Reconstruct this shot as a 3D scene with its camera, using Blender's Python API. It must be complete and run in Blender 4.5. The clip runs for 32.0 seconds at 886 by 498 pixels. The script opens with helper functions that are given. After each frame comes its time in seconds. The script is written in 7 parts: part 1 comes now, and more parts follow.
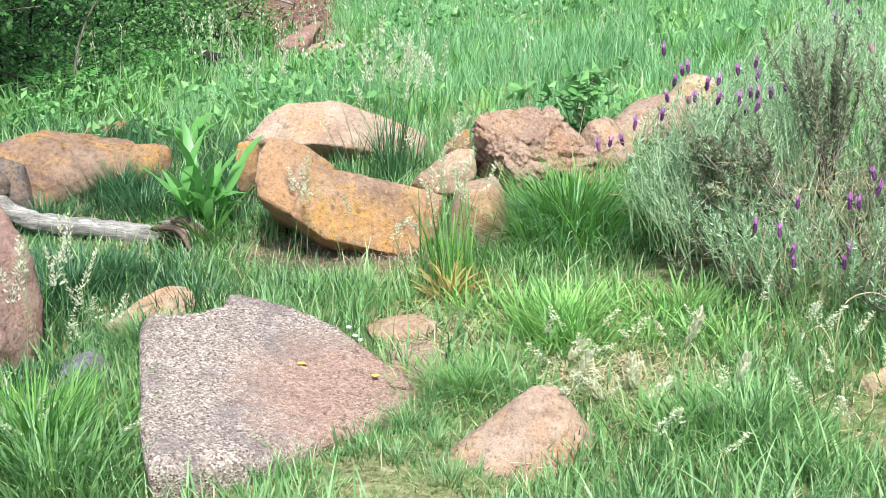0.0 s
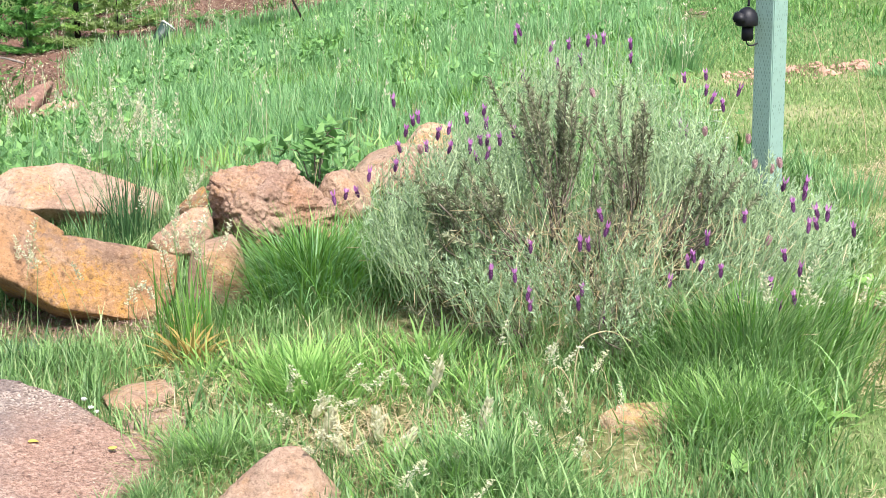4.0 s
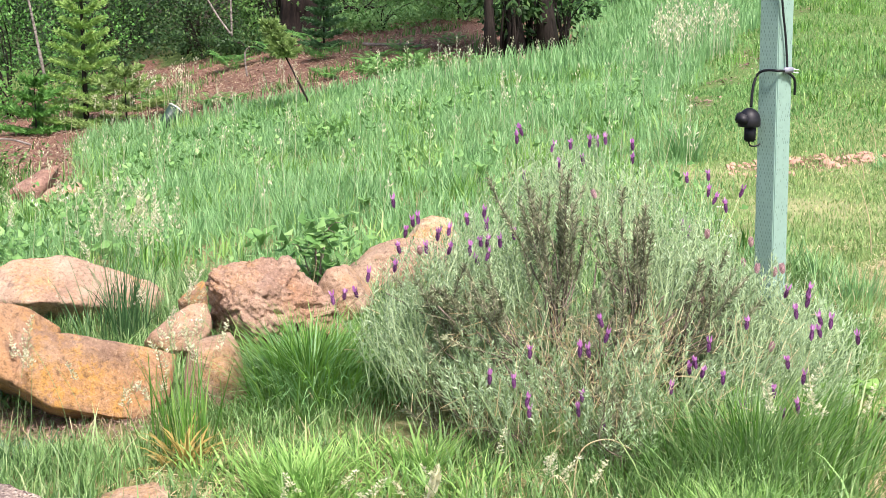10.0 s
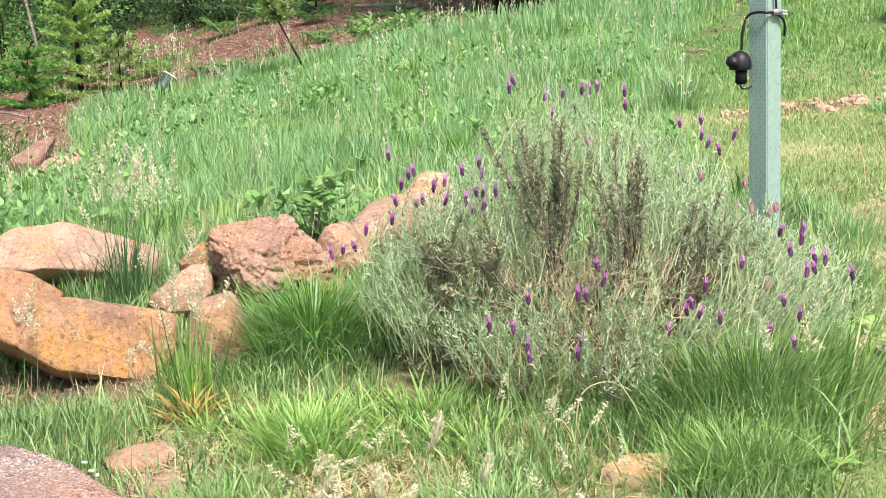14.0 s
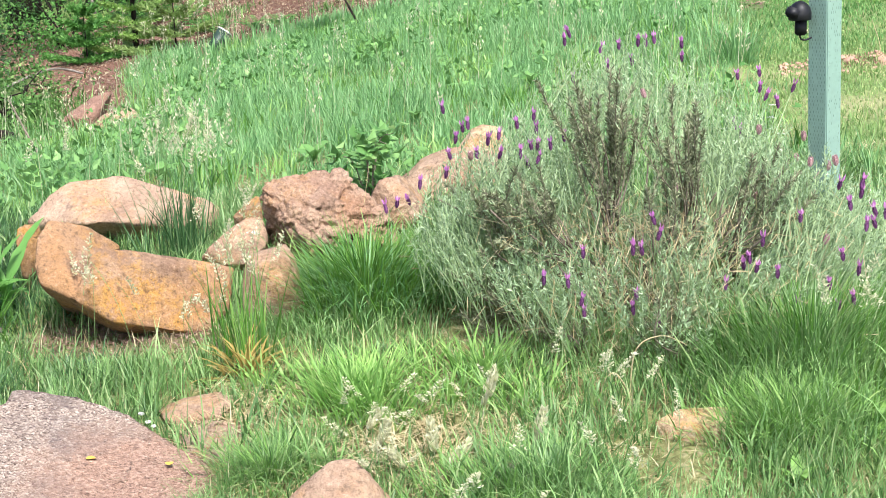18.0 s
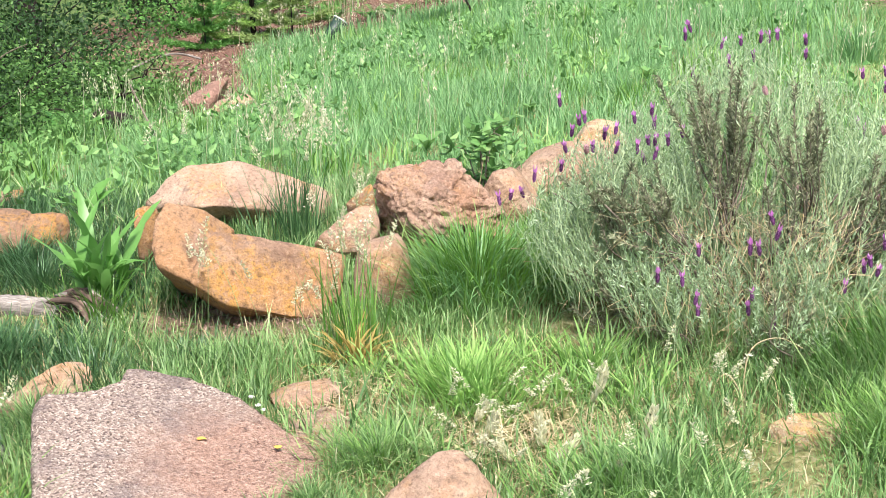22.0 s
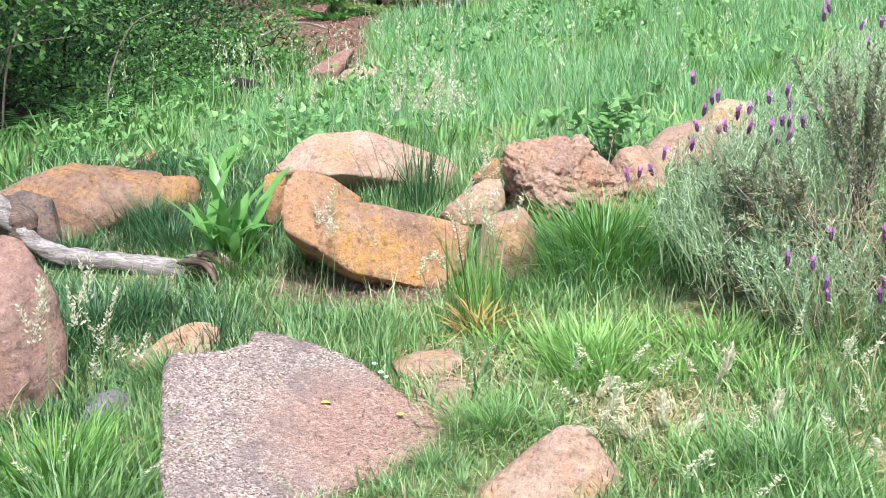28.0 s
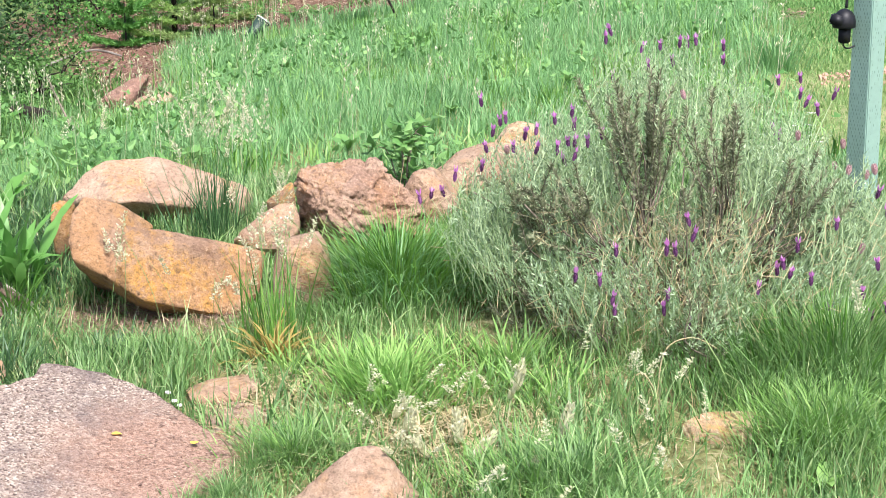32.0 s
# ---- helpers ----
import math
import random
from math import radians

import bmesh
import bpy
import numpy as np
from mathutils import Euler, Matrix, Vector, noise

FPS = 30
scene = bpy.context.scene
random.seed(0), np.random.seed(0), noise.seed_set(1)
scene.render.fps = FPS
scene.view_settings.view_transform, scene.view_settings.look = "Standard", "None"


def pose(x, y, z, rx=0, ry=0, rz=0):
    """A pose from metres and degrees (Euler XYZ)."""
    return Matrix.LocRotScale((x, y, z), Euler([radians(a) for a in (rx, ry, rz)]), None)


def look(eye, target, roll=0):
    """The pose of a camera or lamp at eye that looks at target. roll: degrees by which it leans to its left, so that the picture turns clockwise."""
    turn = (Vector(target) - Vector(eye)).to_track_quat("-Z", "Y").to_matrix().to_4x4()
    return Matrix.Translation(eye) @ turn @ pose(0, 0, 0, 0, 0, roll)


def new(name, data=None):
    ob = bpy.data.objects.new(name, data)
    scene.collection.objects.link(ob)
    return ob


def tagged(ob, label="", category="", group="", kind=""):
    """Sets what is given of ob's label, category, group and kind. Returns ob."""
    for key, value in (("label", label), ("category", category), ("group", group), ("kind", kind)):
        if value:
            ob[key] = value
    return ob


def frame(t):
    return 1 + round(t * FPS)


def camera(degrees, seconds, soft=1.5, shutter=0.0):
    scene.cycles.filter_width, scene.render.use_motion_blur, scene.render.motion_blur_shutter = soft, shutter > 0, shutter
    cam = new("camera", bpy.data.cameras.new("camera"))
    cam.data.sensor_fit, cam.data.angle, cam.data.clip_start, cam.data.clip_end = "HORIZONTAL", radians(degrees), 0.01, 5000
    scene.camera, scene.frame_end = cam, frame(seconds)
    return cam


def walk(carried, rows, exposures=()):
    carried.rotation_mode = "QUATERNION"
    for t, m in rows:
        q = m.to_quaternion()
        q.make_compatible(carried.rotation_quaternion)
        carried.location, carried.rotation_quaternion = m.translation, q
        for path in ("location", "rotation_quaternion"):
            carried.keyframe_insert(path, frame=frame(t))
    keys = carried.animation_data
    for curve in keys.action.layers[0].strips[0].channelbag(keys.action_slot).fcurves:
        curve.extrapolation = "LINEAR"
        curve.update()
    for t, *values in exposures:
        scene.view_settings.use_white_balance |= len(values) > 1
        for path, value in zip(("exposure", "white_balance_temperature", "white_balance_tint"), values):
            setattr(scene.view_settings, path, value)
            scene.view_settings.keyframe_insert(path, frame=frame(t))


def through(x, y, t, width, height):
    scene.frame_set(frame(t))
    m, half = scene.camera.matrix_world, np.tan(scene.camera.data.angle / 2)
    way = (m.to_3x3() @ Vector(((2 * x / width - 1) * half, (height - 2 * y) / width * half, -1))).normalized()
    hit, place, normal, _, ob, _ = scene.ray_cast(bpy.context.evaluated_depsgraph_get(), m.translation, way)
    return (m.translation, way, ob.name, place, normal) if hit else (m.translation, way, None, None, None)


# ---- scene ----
cam = camera(34.55, 32.0, soft=0.9)
PATH = [
    (0, pose(-0.062, -0.091, 1.568, 74.52, -0.05, 16.96)),
    (0.5, pose(-0.055, -0.074, 1.573, 75.22, -0.07, 14.69)),
    (1, pose(-0.046, -0.058, 1.578, 75.61, -0.21, 12.15)),
    (1.5, pose(-0.031, -0.050, 1.582, 76.02, 0.07, 10.26)),
    (2, pose(-0.011, -0.039, 1.580, 76.35, 0.48, 8.46)),
    (2.5, pose(0.006, -0.031, 1.576, 76.31, 0.90, 7.61)),
    (3, pose(-0.000, -0.041, 1.577, 76.25, 0.81, 7.93)),
    (3.5, pose(-0.010, -0.037, 1.579, 76.45, 0.51, 7.86)),
    (4, pose(-0.013, -0.026, 1.575, 76.46, 0.43, 6.76)),
    (4.5, pose(-0.002, -0.023, 1.573, 76.52, 0.63, 5.54)),
    (6.5, pose(0.015, -0.024, 1.568, 76.54, 0.75, 5.87)),
    (7, pose(0.022, -0.015, 1.566, 76.18, 1.08, 4.66)),
    (7.5, pose(0.029, -0.010, 1.569, 75.64, 1.46, 4.93)),
    (8, pose(0.022, -0.005, 1.566, 75.06, 1.38, 7.14)),
    (8.5, pose(0.005, -0.011, 1.569, 74.78, 0.82, 8.57)),
    (9, pose(0.005, 0.002, 1.569, 75.36, 0.72, 8.14)),
    (9.5, pose(0.009, 0.003, 1.601, 77.67, 0.30, 7.43)),
    (10, pose(0.008, 0.043, 1.653, 79.50, 0.08, 7.15)),
    (10.5, pose(0.011, 0.036, 1.668, 79.95, 1.30, 7.59)),
    (11, pose(0.026, 0.010, 1.660, 80.01, 0.94, 4.27)),
    (11.5, pose(0.009, 0.005, 1.654, 79.74, 0.12, 5.58)),
    (12, pose(0.018, -0.008, 1.649, 79.72, 0.90, 6.62)),
    (12.5, pose(0.028, -0.014, 1.628, 78.87, 0.32, 6.16)),
    (13, pose(0.035, -0.004, 1.624, 78.43, 1.31, 5.92)),
    (13.5, pose(0.025, -0.002, 1.623, 78.13, 1.67, 6.70)),
    (15.5, pose(0.041, 0.016, 1.617, 77.18, 2.57, 6.58)),
    (16, pose(0.051, 0.033, 1.605, 76.36, 2.88, 7.30)),
    (16.5, pose(0.042, 0.035, 1.609, 75.70, 2.95, 8.78)),
    (17, pose(0.034, 0.052, 1.604, 75.43, 2.70, 8.85)),
    (17.5, pose(0.033, 0.031, 1.605, 75.97, 2.38, 8.32)),
    (18, pose(0.021, 0.014, 1.607, 76.32, 2.37, 8.92)),
    (18.5, pose(0.016, 0.013, 1.605, 76.30, 2.45, 9.22)),
    (19, pose(0.014, 0.013, 1.609, 76.33, 2.30, 9.90)),
    (19.5, pose(0.009, 0.013, 1.610, 76.31, 2.13, 11.61)),
    (20, pose(0.002, 0.014, 1.609, 76.35, 2.17, 13.59)),
    (20.5, pose(0.003, 0.018, 1.608, 76.47, 2.04, 14.42)),
    (21, pose(0.005, 0.022, 1.605, 76.28, 1.91, 13.81)),
    (21.5, pose(0.008, 0.023, 1.602, 76.25, 1.90, 13.27)),
    (22, pose(-0.003, 0.027, 1.603, 76.17, 1.68, 13.49)),
    (22.5, pose(-0.002, 0.025, 1.603, 76.11, 1.42, 13.49)),
    (23, pose(-0.007, 0.031, 1.599, 75.92, 1.44, 13.44)),
    (23.5, pose(-0.006, 0.026, 1.596, 75.71, 1.47, 13.78)),
    (24, pose(-0.007, 0.024, 1.597, 75.54, 1.64, 14.72)),
    (24.5, pose(-0.011, 0.017, 1.597, 75.34, 1.60, 16.29)),
    (25, pose(-0.021, 0.023, 1.597, 74.94, 1.14, 17.85)),
    (25.5, pose(-0.037, 0.025, 1.593, 74.76, 0.81, 18.58)),
    (27.5, pose(-0.045, 0.003, 1.598, 75.24, 0.87, 18.43)),
    (28, pose(-0.041, 0.001, 1.600, 75.28, 0.81, 18.41)),
    (28.5, pose(-0.045, 0.004, 1.597, 74.88, 0.59, 18.09)),
    (29, pose(-0.052, 0.006, 1.597, 75.01, 0.55, 17.11)),
    (29.5, pose(-0.041, 0.020, 1.594, 75.27, 0.32, 15.43)),
    (30, pose(-0.017, 0.012, 1.602, 75.45, 0.06, 13.72)),
    (30.5, pose(0.007, 0.015, 1.599, 75.87, 0.49, 12.05)),
    (31, pose(0.005, 0.006, 1.595, 76.44, 0.83, 11.30)),
    (31.5, pose(-0.000, 0.006, 1.592, 76.58, 0.62, 11.16)),
    (32, pose(0.003, 0.010, 1.584, 76.31, 0.20, 10.57)),
]
# the phone's white balance drifts a little on the way
walk(cam, PATH, exposures=[(t, 1.08, kelvin, tint) for t, kelvin, tint in (
    (0, 5700, 5), (1, 5850, 8), (2, 6000, 12), (4, 6200, 14), (7, 6450, 17), (8, 5850, 10), (9, 5600, 12), (10, 6450, 19), (11, 6600, 25), (13, 6600, 22), (16, 6500, 18), (17, 5800, 10),
    (18, 6150, 12), (20, 6150, 13), (21, 6350, 16), (23, 6150, 14), (24, 5850, 13), (25, 5750, 14), (28, 5750, 15), (29, 5700, 14), (30, 6050, 13), (31, 6200, 13), (32, 6150, 15))])

# ---------------------------------------------------------------- light
SUN_AZ, SUN_EL = radians(152), radians(56)
world = bpy.data.worlds.new("sky")
scene.world = world
world.use_nodes = True
_nt = world.node_tree
_sky = _nt.nodes.new("ShaderNodeTexSky")
_sky.sky_type, _sky.sun_disc = "NISHITA", False
_sky.sun_elevation, _sky.sun_rotation = SUN_EL, SUN_AZ
_sky.air_density, _sky.dust_density = 1.0, 3.0
_nt.nodes["Background"].inputs["Strength"].default_value = 0.115
_nt.links.new(_sky.outputs[0], _nt.nodes["Background"].inputs["Color"])
_sun = bpy.data.lights.new("sun", "SUN")
_sun.energy, _sun.angle, _sun.color = 3.7, radians(9), (1.0, 0.96, 0.9)
sun = new("sun", _sun)
_toward = Vector((math.sin(SUN_AZ) * math.cos(SUN_EL), math.cos(SUN_AZ) * math.cos(SUN_EL), math.sin(SUN_EL)))
sun.matrix_world = look(_toward * 50, (0, 0, 0))

rng = np.random.default_rng(7)


# ---------------------------------------------------------------- materials
class Nodes:
    """A short hand for building a node material."""

    def __init__(self, name):
        self.mat = bpy.data.materials.new(name)
        self.mat.use_nodes = True
        self.tree = self.mat.node_tree
        self.bsdf = self.tree.nodes["Principled BSDF"]
        self.out = self.tree.nodes["Material Output"]

    def add(self, kind, **sockets):
        n = self.tree.nodes.new(kind)
        for k, v in sockets.items():
            self.put(n.inputs[k.replace("_", " ")], v)
        return n

    def put(self, socket, v):
        if isinstance(v, bpy.types.NodeSocket):
            self.tree.links.new(v, socket)
        elif isinstance(v, tuple) and len(v) == 3 and socket.type == "RGBA":
            socket.default_value = (*v, 1)
        else:
            socket.default_value = v

    def coord(self, kind="Object"):
        return self.add("ShaderNodeTexCoord").outputs[kind]

    def noise(self, scale, detail=5.0, rough=0.55, vec=None, kind="Object"):
        return self.add("ShaderNodeTexNoise", Vector=vec or self.coord(kind), Scale=scale, Detail=detail, Roughness=rough).outputs["Fac"]

    def ramp(self, fac, *stops):
        n = self.add("ShaderNodeValToRGB", Fac=fac)
        e = n.color_ramp.elements
        while len(e) < len(stops):
            e.new(0.5)
        for el, (pos, col) in zip(e, stops):
            el.position, el.color = pos, (*col, 1) if isinstance(col, tuple) else (col, col, col, 1)
        return n.outputs["Color"]

    def mix(self, fac, a, b, blend="MIX"):
        n = self.tree.nodes.new("ShaderNodeMix")
        n.data_type, n.blend_type = "RGBA", blend
        for s, v in ((n.inputs[0], fac), (n.inputs[6], a), (n.inputs[7], b)):
            self.put(s, v)
        return n.outputs[2]

    def math(self, op, a, b=0.0):
        n = self.tree.nodes.new("ShaderNodeMath")
        n.operation = op
        self.put(n.inputs[0], a), self.put(n.inputs[1], b)
        return n.outputs[0]

    def bump(self, height, strength=0.5, distance=0.01):
        n = self.add("ShaderNodeBump", Height=height, Strength=strength, Distance=distance)
        self.put(self.bsdf.inputs["Normal"], n.outputs[0])

    def finish(self, color, rough=0.8, spec=0.3, metal=0.0):
        b = self.bsdf.inputs
        self.put(b["Base Color"], color), self.put(b["Roughness"], rough)
        b["Specular IOR Level"].default_value, b["Metallic"].default_value = spec, metal
        return self.mat


def leaf_material(name, dark, light, tip=None, through=0.35, rough=0.55, spec=0.3):
    """Thin green matter: varies leaf by leaf, lets some light through."""
    m = Nodes(name)
    island = m.add("ShaderNodeNewGeometry").outputs["Random Per Island"]
    col = m.ramp(island, (0.0, dark), (0.45, tuple((a + b) / 2 for a, b in zip(dark, light))), (0.82, light), (1.0, tip or light))
    big = m.noise(1.3, 3)
    col = m.mix(m.ramp(big, (0.35, 0.0), (0.7, 0.4)), col, tuple(min(1, c * 1.2) for c in light))
    col = m.mix(m.ramp(m.noise(4.5, 4), (0.3, 0.35), (0.5, 0.0)), col, dark)
    m.finish(col, rough, spec)
    t = m.add("ShaderNodeBsdfTranslucent", Color=col)
    s = m.add("ShaderNodeMixShader", Fac=through)
    m.tree.links.new(m.bsdf.outputs[0], s.inputs[1])
    m.tree.links.new(t.outputs[0], s.inputs[2])
    m.tree.links.new(s.outputs[0], m.out.inputs[0])
    return m.mat


def stone_material(name, base, pale, rust, rust_amount, dark=(0.10, 0.07, 0.06), scale=1.0, pits=0.0):
    """Weathered sandstone: soft mottling, rusty and yellow lichen stains, dark specks."""
    m = Nodes(name)
    info = m.add("ShaderNodeObjectInfo").outputs["Random"]
    vec = m.add("ShaderNodeVectorMath")
    off = m.math("MULTIPLY", info, 37.0)
    m.put(vec.inputs[0], m.coord()), m.put(vec.inputs[1], m.add("ShaderNodeCombineXYZ", X=off, Y=off, Z=off).outputs[0])
    v = vec.outputs[0]
    big = m.noise(2.8 * scale, 5, 0.6, v)
    mid = m.noise(9 * scale, 9, 0.68, v)
    grit = m.noise(55 * scale, 8, 0.72, v)
    fine = m.noise(210 * scale, 3, 0.7, v)
    col = m.ramp(mid, (0.34, base), (0.5, tuple((a + b) / 2 for a, b in zip(base, pale))), (0.64, pale))
    col = m.mix(m.ramp(m.noise(4.0 * scale, 6, 0.7, v), (0.50, 0.0), (0.62, 0.5)), col, tuple(c * f for c, f in zip(base, (0.78, 0.72, 0.74))))
    col = m.mix(m.ramp(big, (0.58 - rust_amount * 0.25, 0.0), (0.70 - rust_amount * 0.2, 0.75)), col, rust)
    # yellow lichen in broken crusts
    crust = m.math("MULTIPLY", m.ramp(m.noise(30 * scale, 8, 0.8, v), (0.45, 0.0), (0.53, 1.0)), m.ramp(m.noise(4.6 * scale, 5, 0.6, v), (0.47, 0.0), (0.60, min(0.9, rust_amount * 1.7))))
    col = m.mix(crust, col, (0.50, 0.26, 0.05))
    col = m.mix(m.ramp(m.noise(6.5 * scale, 9, 0.75, v), (0.57, 0.0), (0.66, 0.65)), col, dark)
    col = m.mix(m.ramp(grit, (0.36, 0.7), (0.47, 0.0)), col, tuple(c * 0.42 for c in base))
    col = m.mix(m.ramp(grit, (0.54, 0.0), (0.66, 0.45)), col, tuple(min(0.7, c * 1.35 + 0.02) for c in pale))
    col = m.mix(m.ramp(fine, (0.36, 0.45), (0.48, 0.0)), col, tuple(c * 0.5 for c in base))
    h = m.math("ADD", m.math("MULTIPLY", mid, 1.1), m.math("MULTIPLY", grit, 0.45))
    if pits:
        vor = m.add("ShaderNodeTexVoronoi", Vector=v, Scale=34.0 * scale).outputs["Distance"]
        col = m.mix(m.ramp(vor, (0.08, pits), (0.30, 0.0)), col, dark)
        h = m.math("ADD", h, m.math("MULTIPLY", vor, 0.5))
    m.bump(h, 0.9, 0.030)
    return m.finish(col, 0.9, 0.2)


M_ORANGE = stone_material("ochre_sandstone", (0.225, 0.138, 0.088), (0.43, 0.29, 0.19), (0.40, 0.215, 0.09), 0.42, (0.075, 0.052, 0.045), 1.0)
M_RUST = stone_material("rust_brown_sandstone", (0.18, 0.112, 0.074), (0.345, 0.225, 0.15), (0.33, 0.18, 0.085), 0.4, (0.07, 0.05, 0.042), 0.9)
M_TAN = stone_material("tan_sandstone", (0.33, 0.218, 0.145), (0.495, 0.355, 0.25), (0.43, 0.25, 0.13), 0.2, (0.165, 0.115, 0.088))
M_PALEOCHRE = stone_material("pale_ochre_stone", (0.44, 0.315, 0.20), (0.61, 0.48, 0.34), (0.56, 0.34, 0.14), 0.3, (0.28, 0.19, 0.12))
M_PINK = stone_material("layered_pink_stone", (0.30, 0.185, 0.125), (0.48, 0.335, 0.235), (0.36, 0.20, 0.115), 0.15, (0.10, 0.065, 0.05), 1.2, 0.25)
M_BROWN = stone_material("brown_sandstone", (0.25, 0.145, 0.108), (0.40, 0.26, 0.195), (0.32, 0.18, 0.115), 0.08, (0.10, 0.07, 0.06))
M_DARKROCK = stone_material("dark_weathered_stone", (0.085, 0.072, 0.066), (0.20, 0.165, 0.145), (0.24, 0.13, 0.07), 0.15, (0.04, 0.033, 0.03), 1.2)
M_GREY = stone_material("grey_stone", (0.20, 0.20, 0.20), (0.34, 0.34, 0.34), (0.28, 0.25, 0.22), 0.1)


def slab_material():
    m = Nodes("speckled_conglomerate")
    v = m.coord()
    vor = m.add("ShaderNodeTexVoronoi", Vector=v, Scale=165.0, Randomness=1.0)
    cell = m.add("ShaderNodeSeparateColor", Color=vor.outputs["Color"]).outputs[0]
    col = m.ramp(cell, (0.0, (0.08, 0.058, 0.046)), (0.22, (0.23, 0.172, 0.136)), (0.7, (0.39, 0.31, 0.245)), (1.0, (0.56, 0.48, 0.39)))
    col = m.mix(m.ramp(m.noise(6, 5, 0.65), (0.48, 0.0), (0.62, 0.6)), col, (0.16, 0.125, 0.115))
    col = m.mix(m.ramp(m.noise(62, 6, 0.8), (0.40, 0.6), (0.48, 0.0)), col, (0.13, 0.094, 0.083))
    # reddish soil lying over the lower end
    d = m.add("ShaderNodeVectorMath")
    d.operation = "DISTANCE"
    m.put(d.inputs[0], v), m.put(d.inputs[1], (0.36, 0.02, 0.0))
    near = m.math("ADD", d.outputs["Value"], m.math("MULTIPLY", m.math("SUBTRACT", m.noise(11, 6, 0.7), 0.5), 0.38))
    soil = m.ramp(m.noise(70, 7, 0.8), (0.36, (0.13, 0.07, 0.05)), (0.5, (0.33, 0.20, 0.14)), (0.64, (0.48, 0.34, 0.255)))
    col = m.mix(m.ramp(near, (0.27, 0.85), (0.50, 0.0)), col, soil)
    m.bump(m.math("ADD", m.math("MULTIPLY", vor.outputs["Distance"], 0.6), m.noise(45, 6, 0.7)), 0.9, 0.01)
    return m.finish(col, 0.92, 0.15)


M_SLAB = slab_material()
M_REDSOIL = stone_material("reddish_soil", (0.46, 0.30, 0.21), (0.62, 0.47, 0.36), (0.46, 0.26, 0.15), 0.3, (0.24, 0.15, 0.11), 3.0)
M_GRASS = leaf_material("grass_blades", (0.06, 0.15, 0.038), (0.29, 0.475, 0.165), (0.54, 0.61, 0.31), 0.42, 0.45, 0.45)
# Darker copy of the grass colour, standing for shade between the western blades.
M_SHADEGRASS = leaf_material("deep_green_grass", (0.028, 0.085, 0.026), (0.10, 0.215, 0.08), (0.24, 0.36, 0.17), 0.38, 0.42, 0.4)
M_LIME = leaf_material("lime_green_grass", (0.16, 0.34, 0.075), (0.40, 0.61, 0.18), (0.52, 0.66, 0.27), 0.45, 0.5, 0.3)
M_CHIP = leaf_material("bark_chips", (0.085, 0.05, 0.038), (0.26, 0.165, 0.12), (0.52, 0.41, 0.31), 0.0, 0.85)
M_LUSH = leaf_material("dark_lush_grass", (0.045, 0.15, 0.02), (0.20, 0.40, 0.07), (0.40, 0.54, 0.17), 0.40, 0.42, 0.5)
M_MEADOW = leaf_material("meadow_grass", (0.13, 0.29, 0.10), (0.28, 0.50, 0.205), (0.44, 0.61, 0.31), 0.42, 0.5, 0.35)
M_LAWN = leaf_material("mown_lawn", (0.26, 0.36, 0.11), (0.48, 0.52, 0.22), (0.70, 0.62, 0.38), 0.35)
M_TURF = leaf_material("turf_blades", (0.14, 0.26, 0.07), (0.29, 0.42, 0.145), (0.48, 0.52, 0.24), 0.35)
M_STRAW = leaf_material("dry_straw", (0.42, 0.32, 0.16), (0.62, 0.52, 0.32), (0.72, 0.64, 0.45), 0.25)
M_SEED = leaf_material("pale_grass_seed", (0.54, 0.54, 0.32), (0.73, 0.71, 0.50), (0.84, 0.81, 0.66), 0.45)
M_STALK = leaf_material("grass_stalk", (0.11, 0.22, 0.07), (0.22, 0.34, 0.13), (0.34, 0.38, 0.18), 0.2)
M_DOCK = leaf_material("broad_green_leaf", (0.07, 0.21, 0.04), (0.20, 0.42, 0.10), (0.34, 0.54, 0.20), 0.42, 0.4, 0.5)
M_YELLOWED = leaf_material("yellowed_blade", (0.30, 0.22, 0.06), (0.52, 0.40, 0.13), (0.66, 0.56, 0.28), 0.35)
M_HERB = leaf_material("herb_leaf", (0.13, 0.29, 0.05), (0.32, 0.52, 0.15), (0.50, 0.64, 0.26), 0.38)
M_WEED = leaf_material("weed_leaf", (0.08, 0.21, 0.05), (0.21, 0.39, 0.12), (0.34, 0.51, 0.19), 0.35)
M_LAV = leaf_material("lavender_leaf", (0.14, 0.22, 0.11), (0.41, 0.54, 0.315), (0.58, 0.69, 0.47), 0.3, 0.7)
M_LAVOLD = leaf_material("old_lavender_leaf", (0.13, 0.145, 0.08), (0.31, 0.335, 0.195), (0.50, 0.52, 0.33), 0.25, 0.8)
M_LAVSTEM = leaf_material("lavender_stem", (0.30, 0.42, 0.20), (0.46, 0.57, 0.32), (0.54, 0.63, 0.38), 0.2, 0.7)
M_FLOWER = leaf_material("purple_flower_head", (0.11, 0.035, 0.11), (0.24, 0.085, 0.24), (0.36, 0.15, 0.34), 0.2, 0.8)
M_BRACT = leaf_material("violet_bract", (0.48, 0.14, 0.45), (0.68, 0.28, 0.63), (0.80, 0.45, 0.74), 0.4, 0.6)
M_FADED = leaf_material("faded_flower", (0.42, 0.22, 0.26), (0.62, 0.42, 0.42), (0.66, 0.5, 0.42), 0.3, 0.8)
# Leaf colour darkened to stand for the shade inside the wood.
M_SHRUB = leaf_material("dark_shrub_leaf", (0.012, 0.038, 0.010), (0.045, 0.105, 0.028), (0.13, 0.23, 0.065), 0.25)
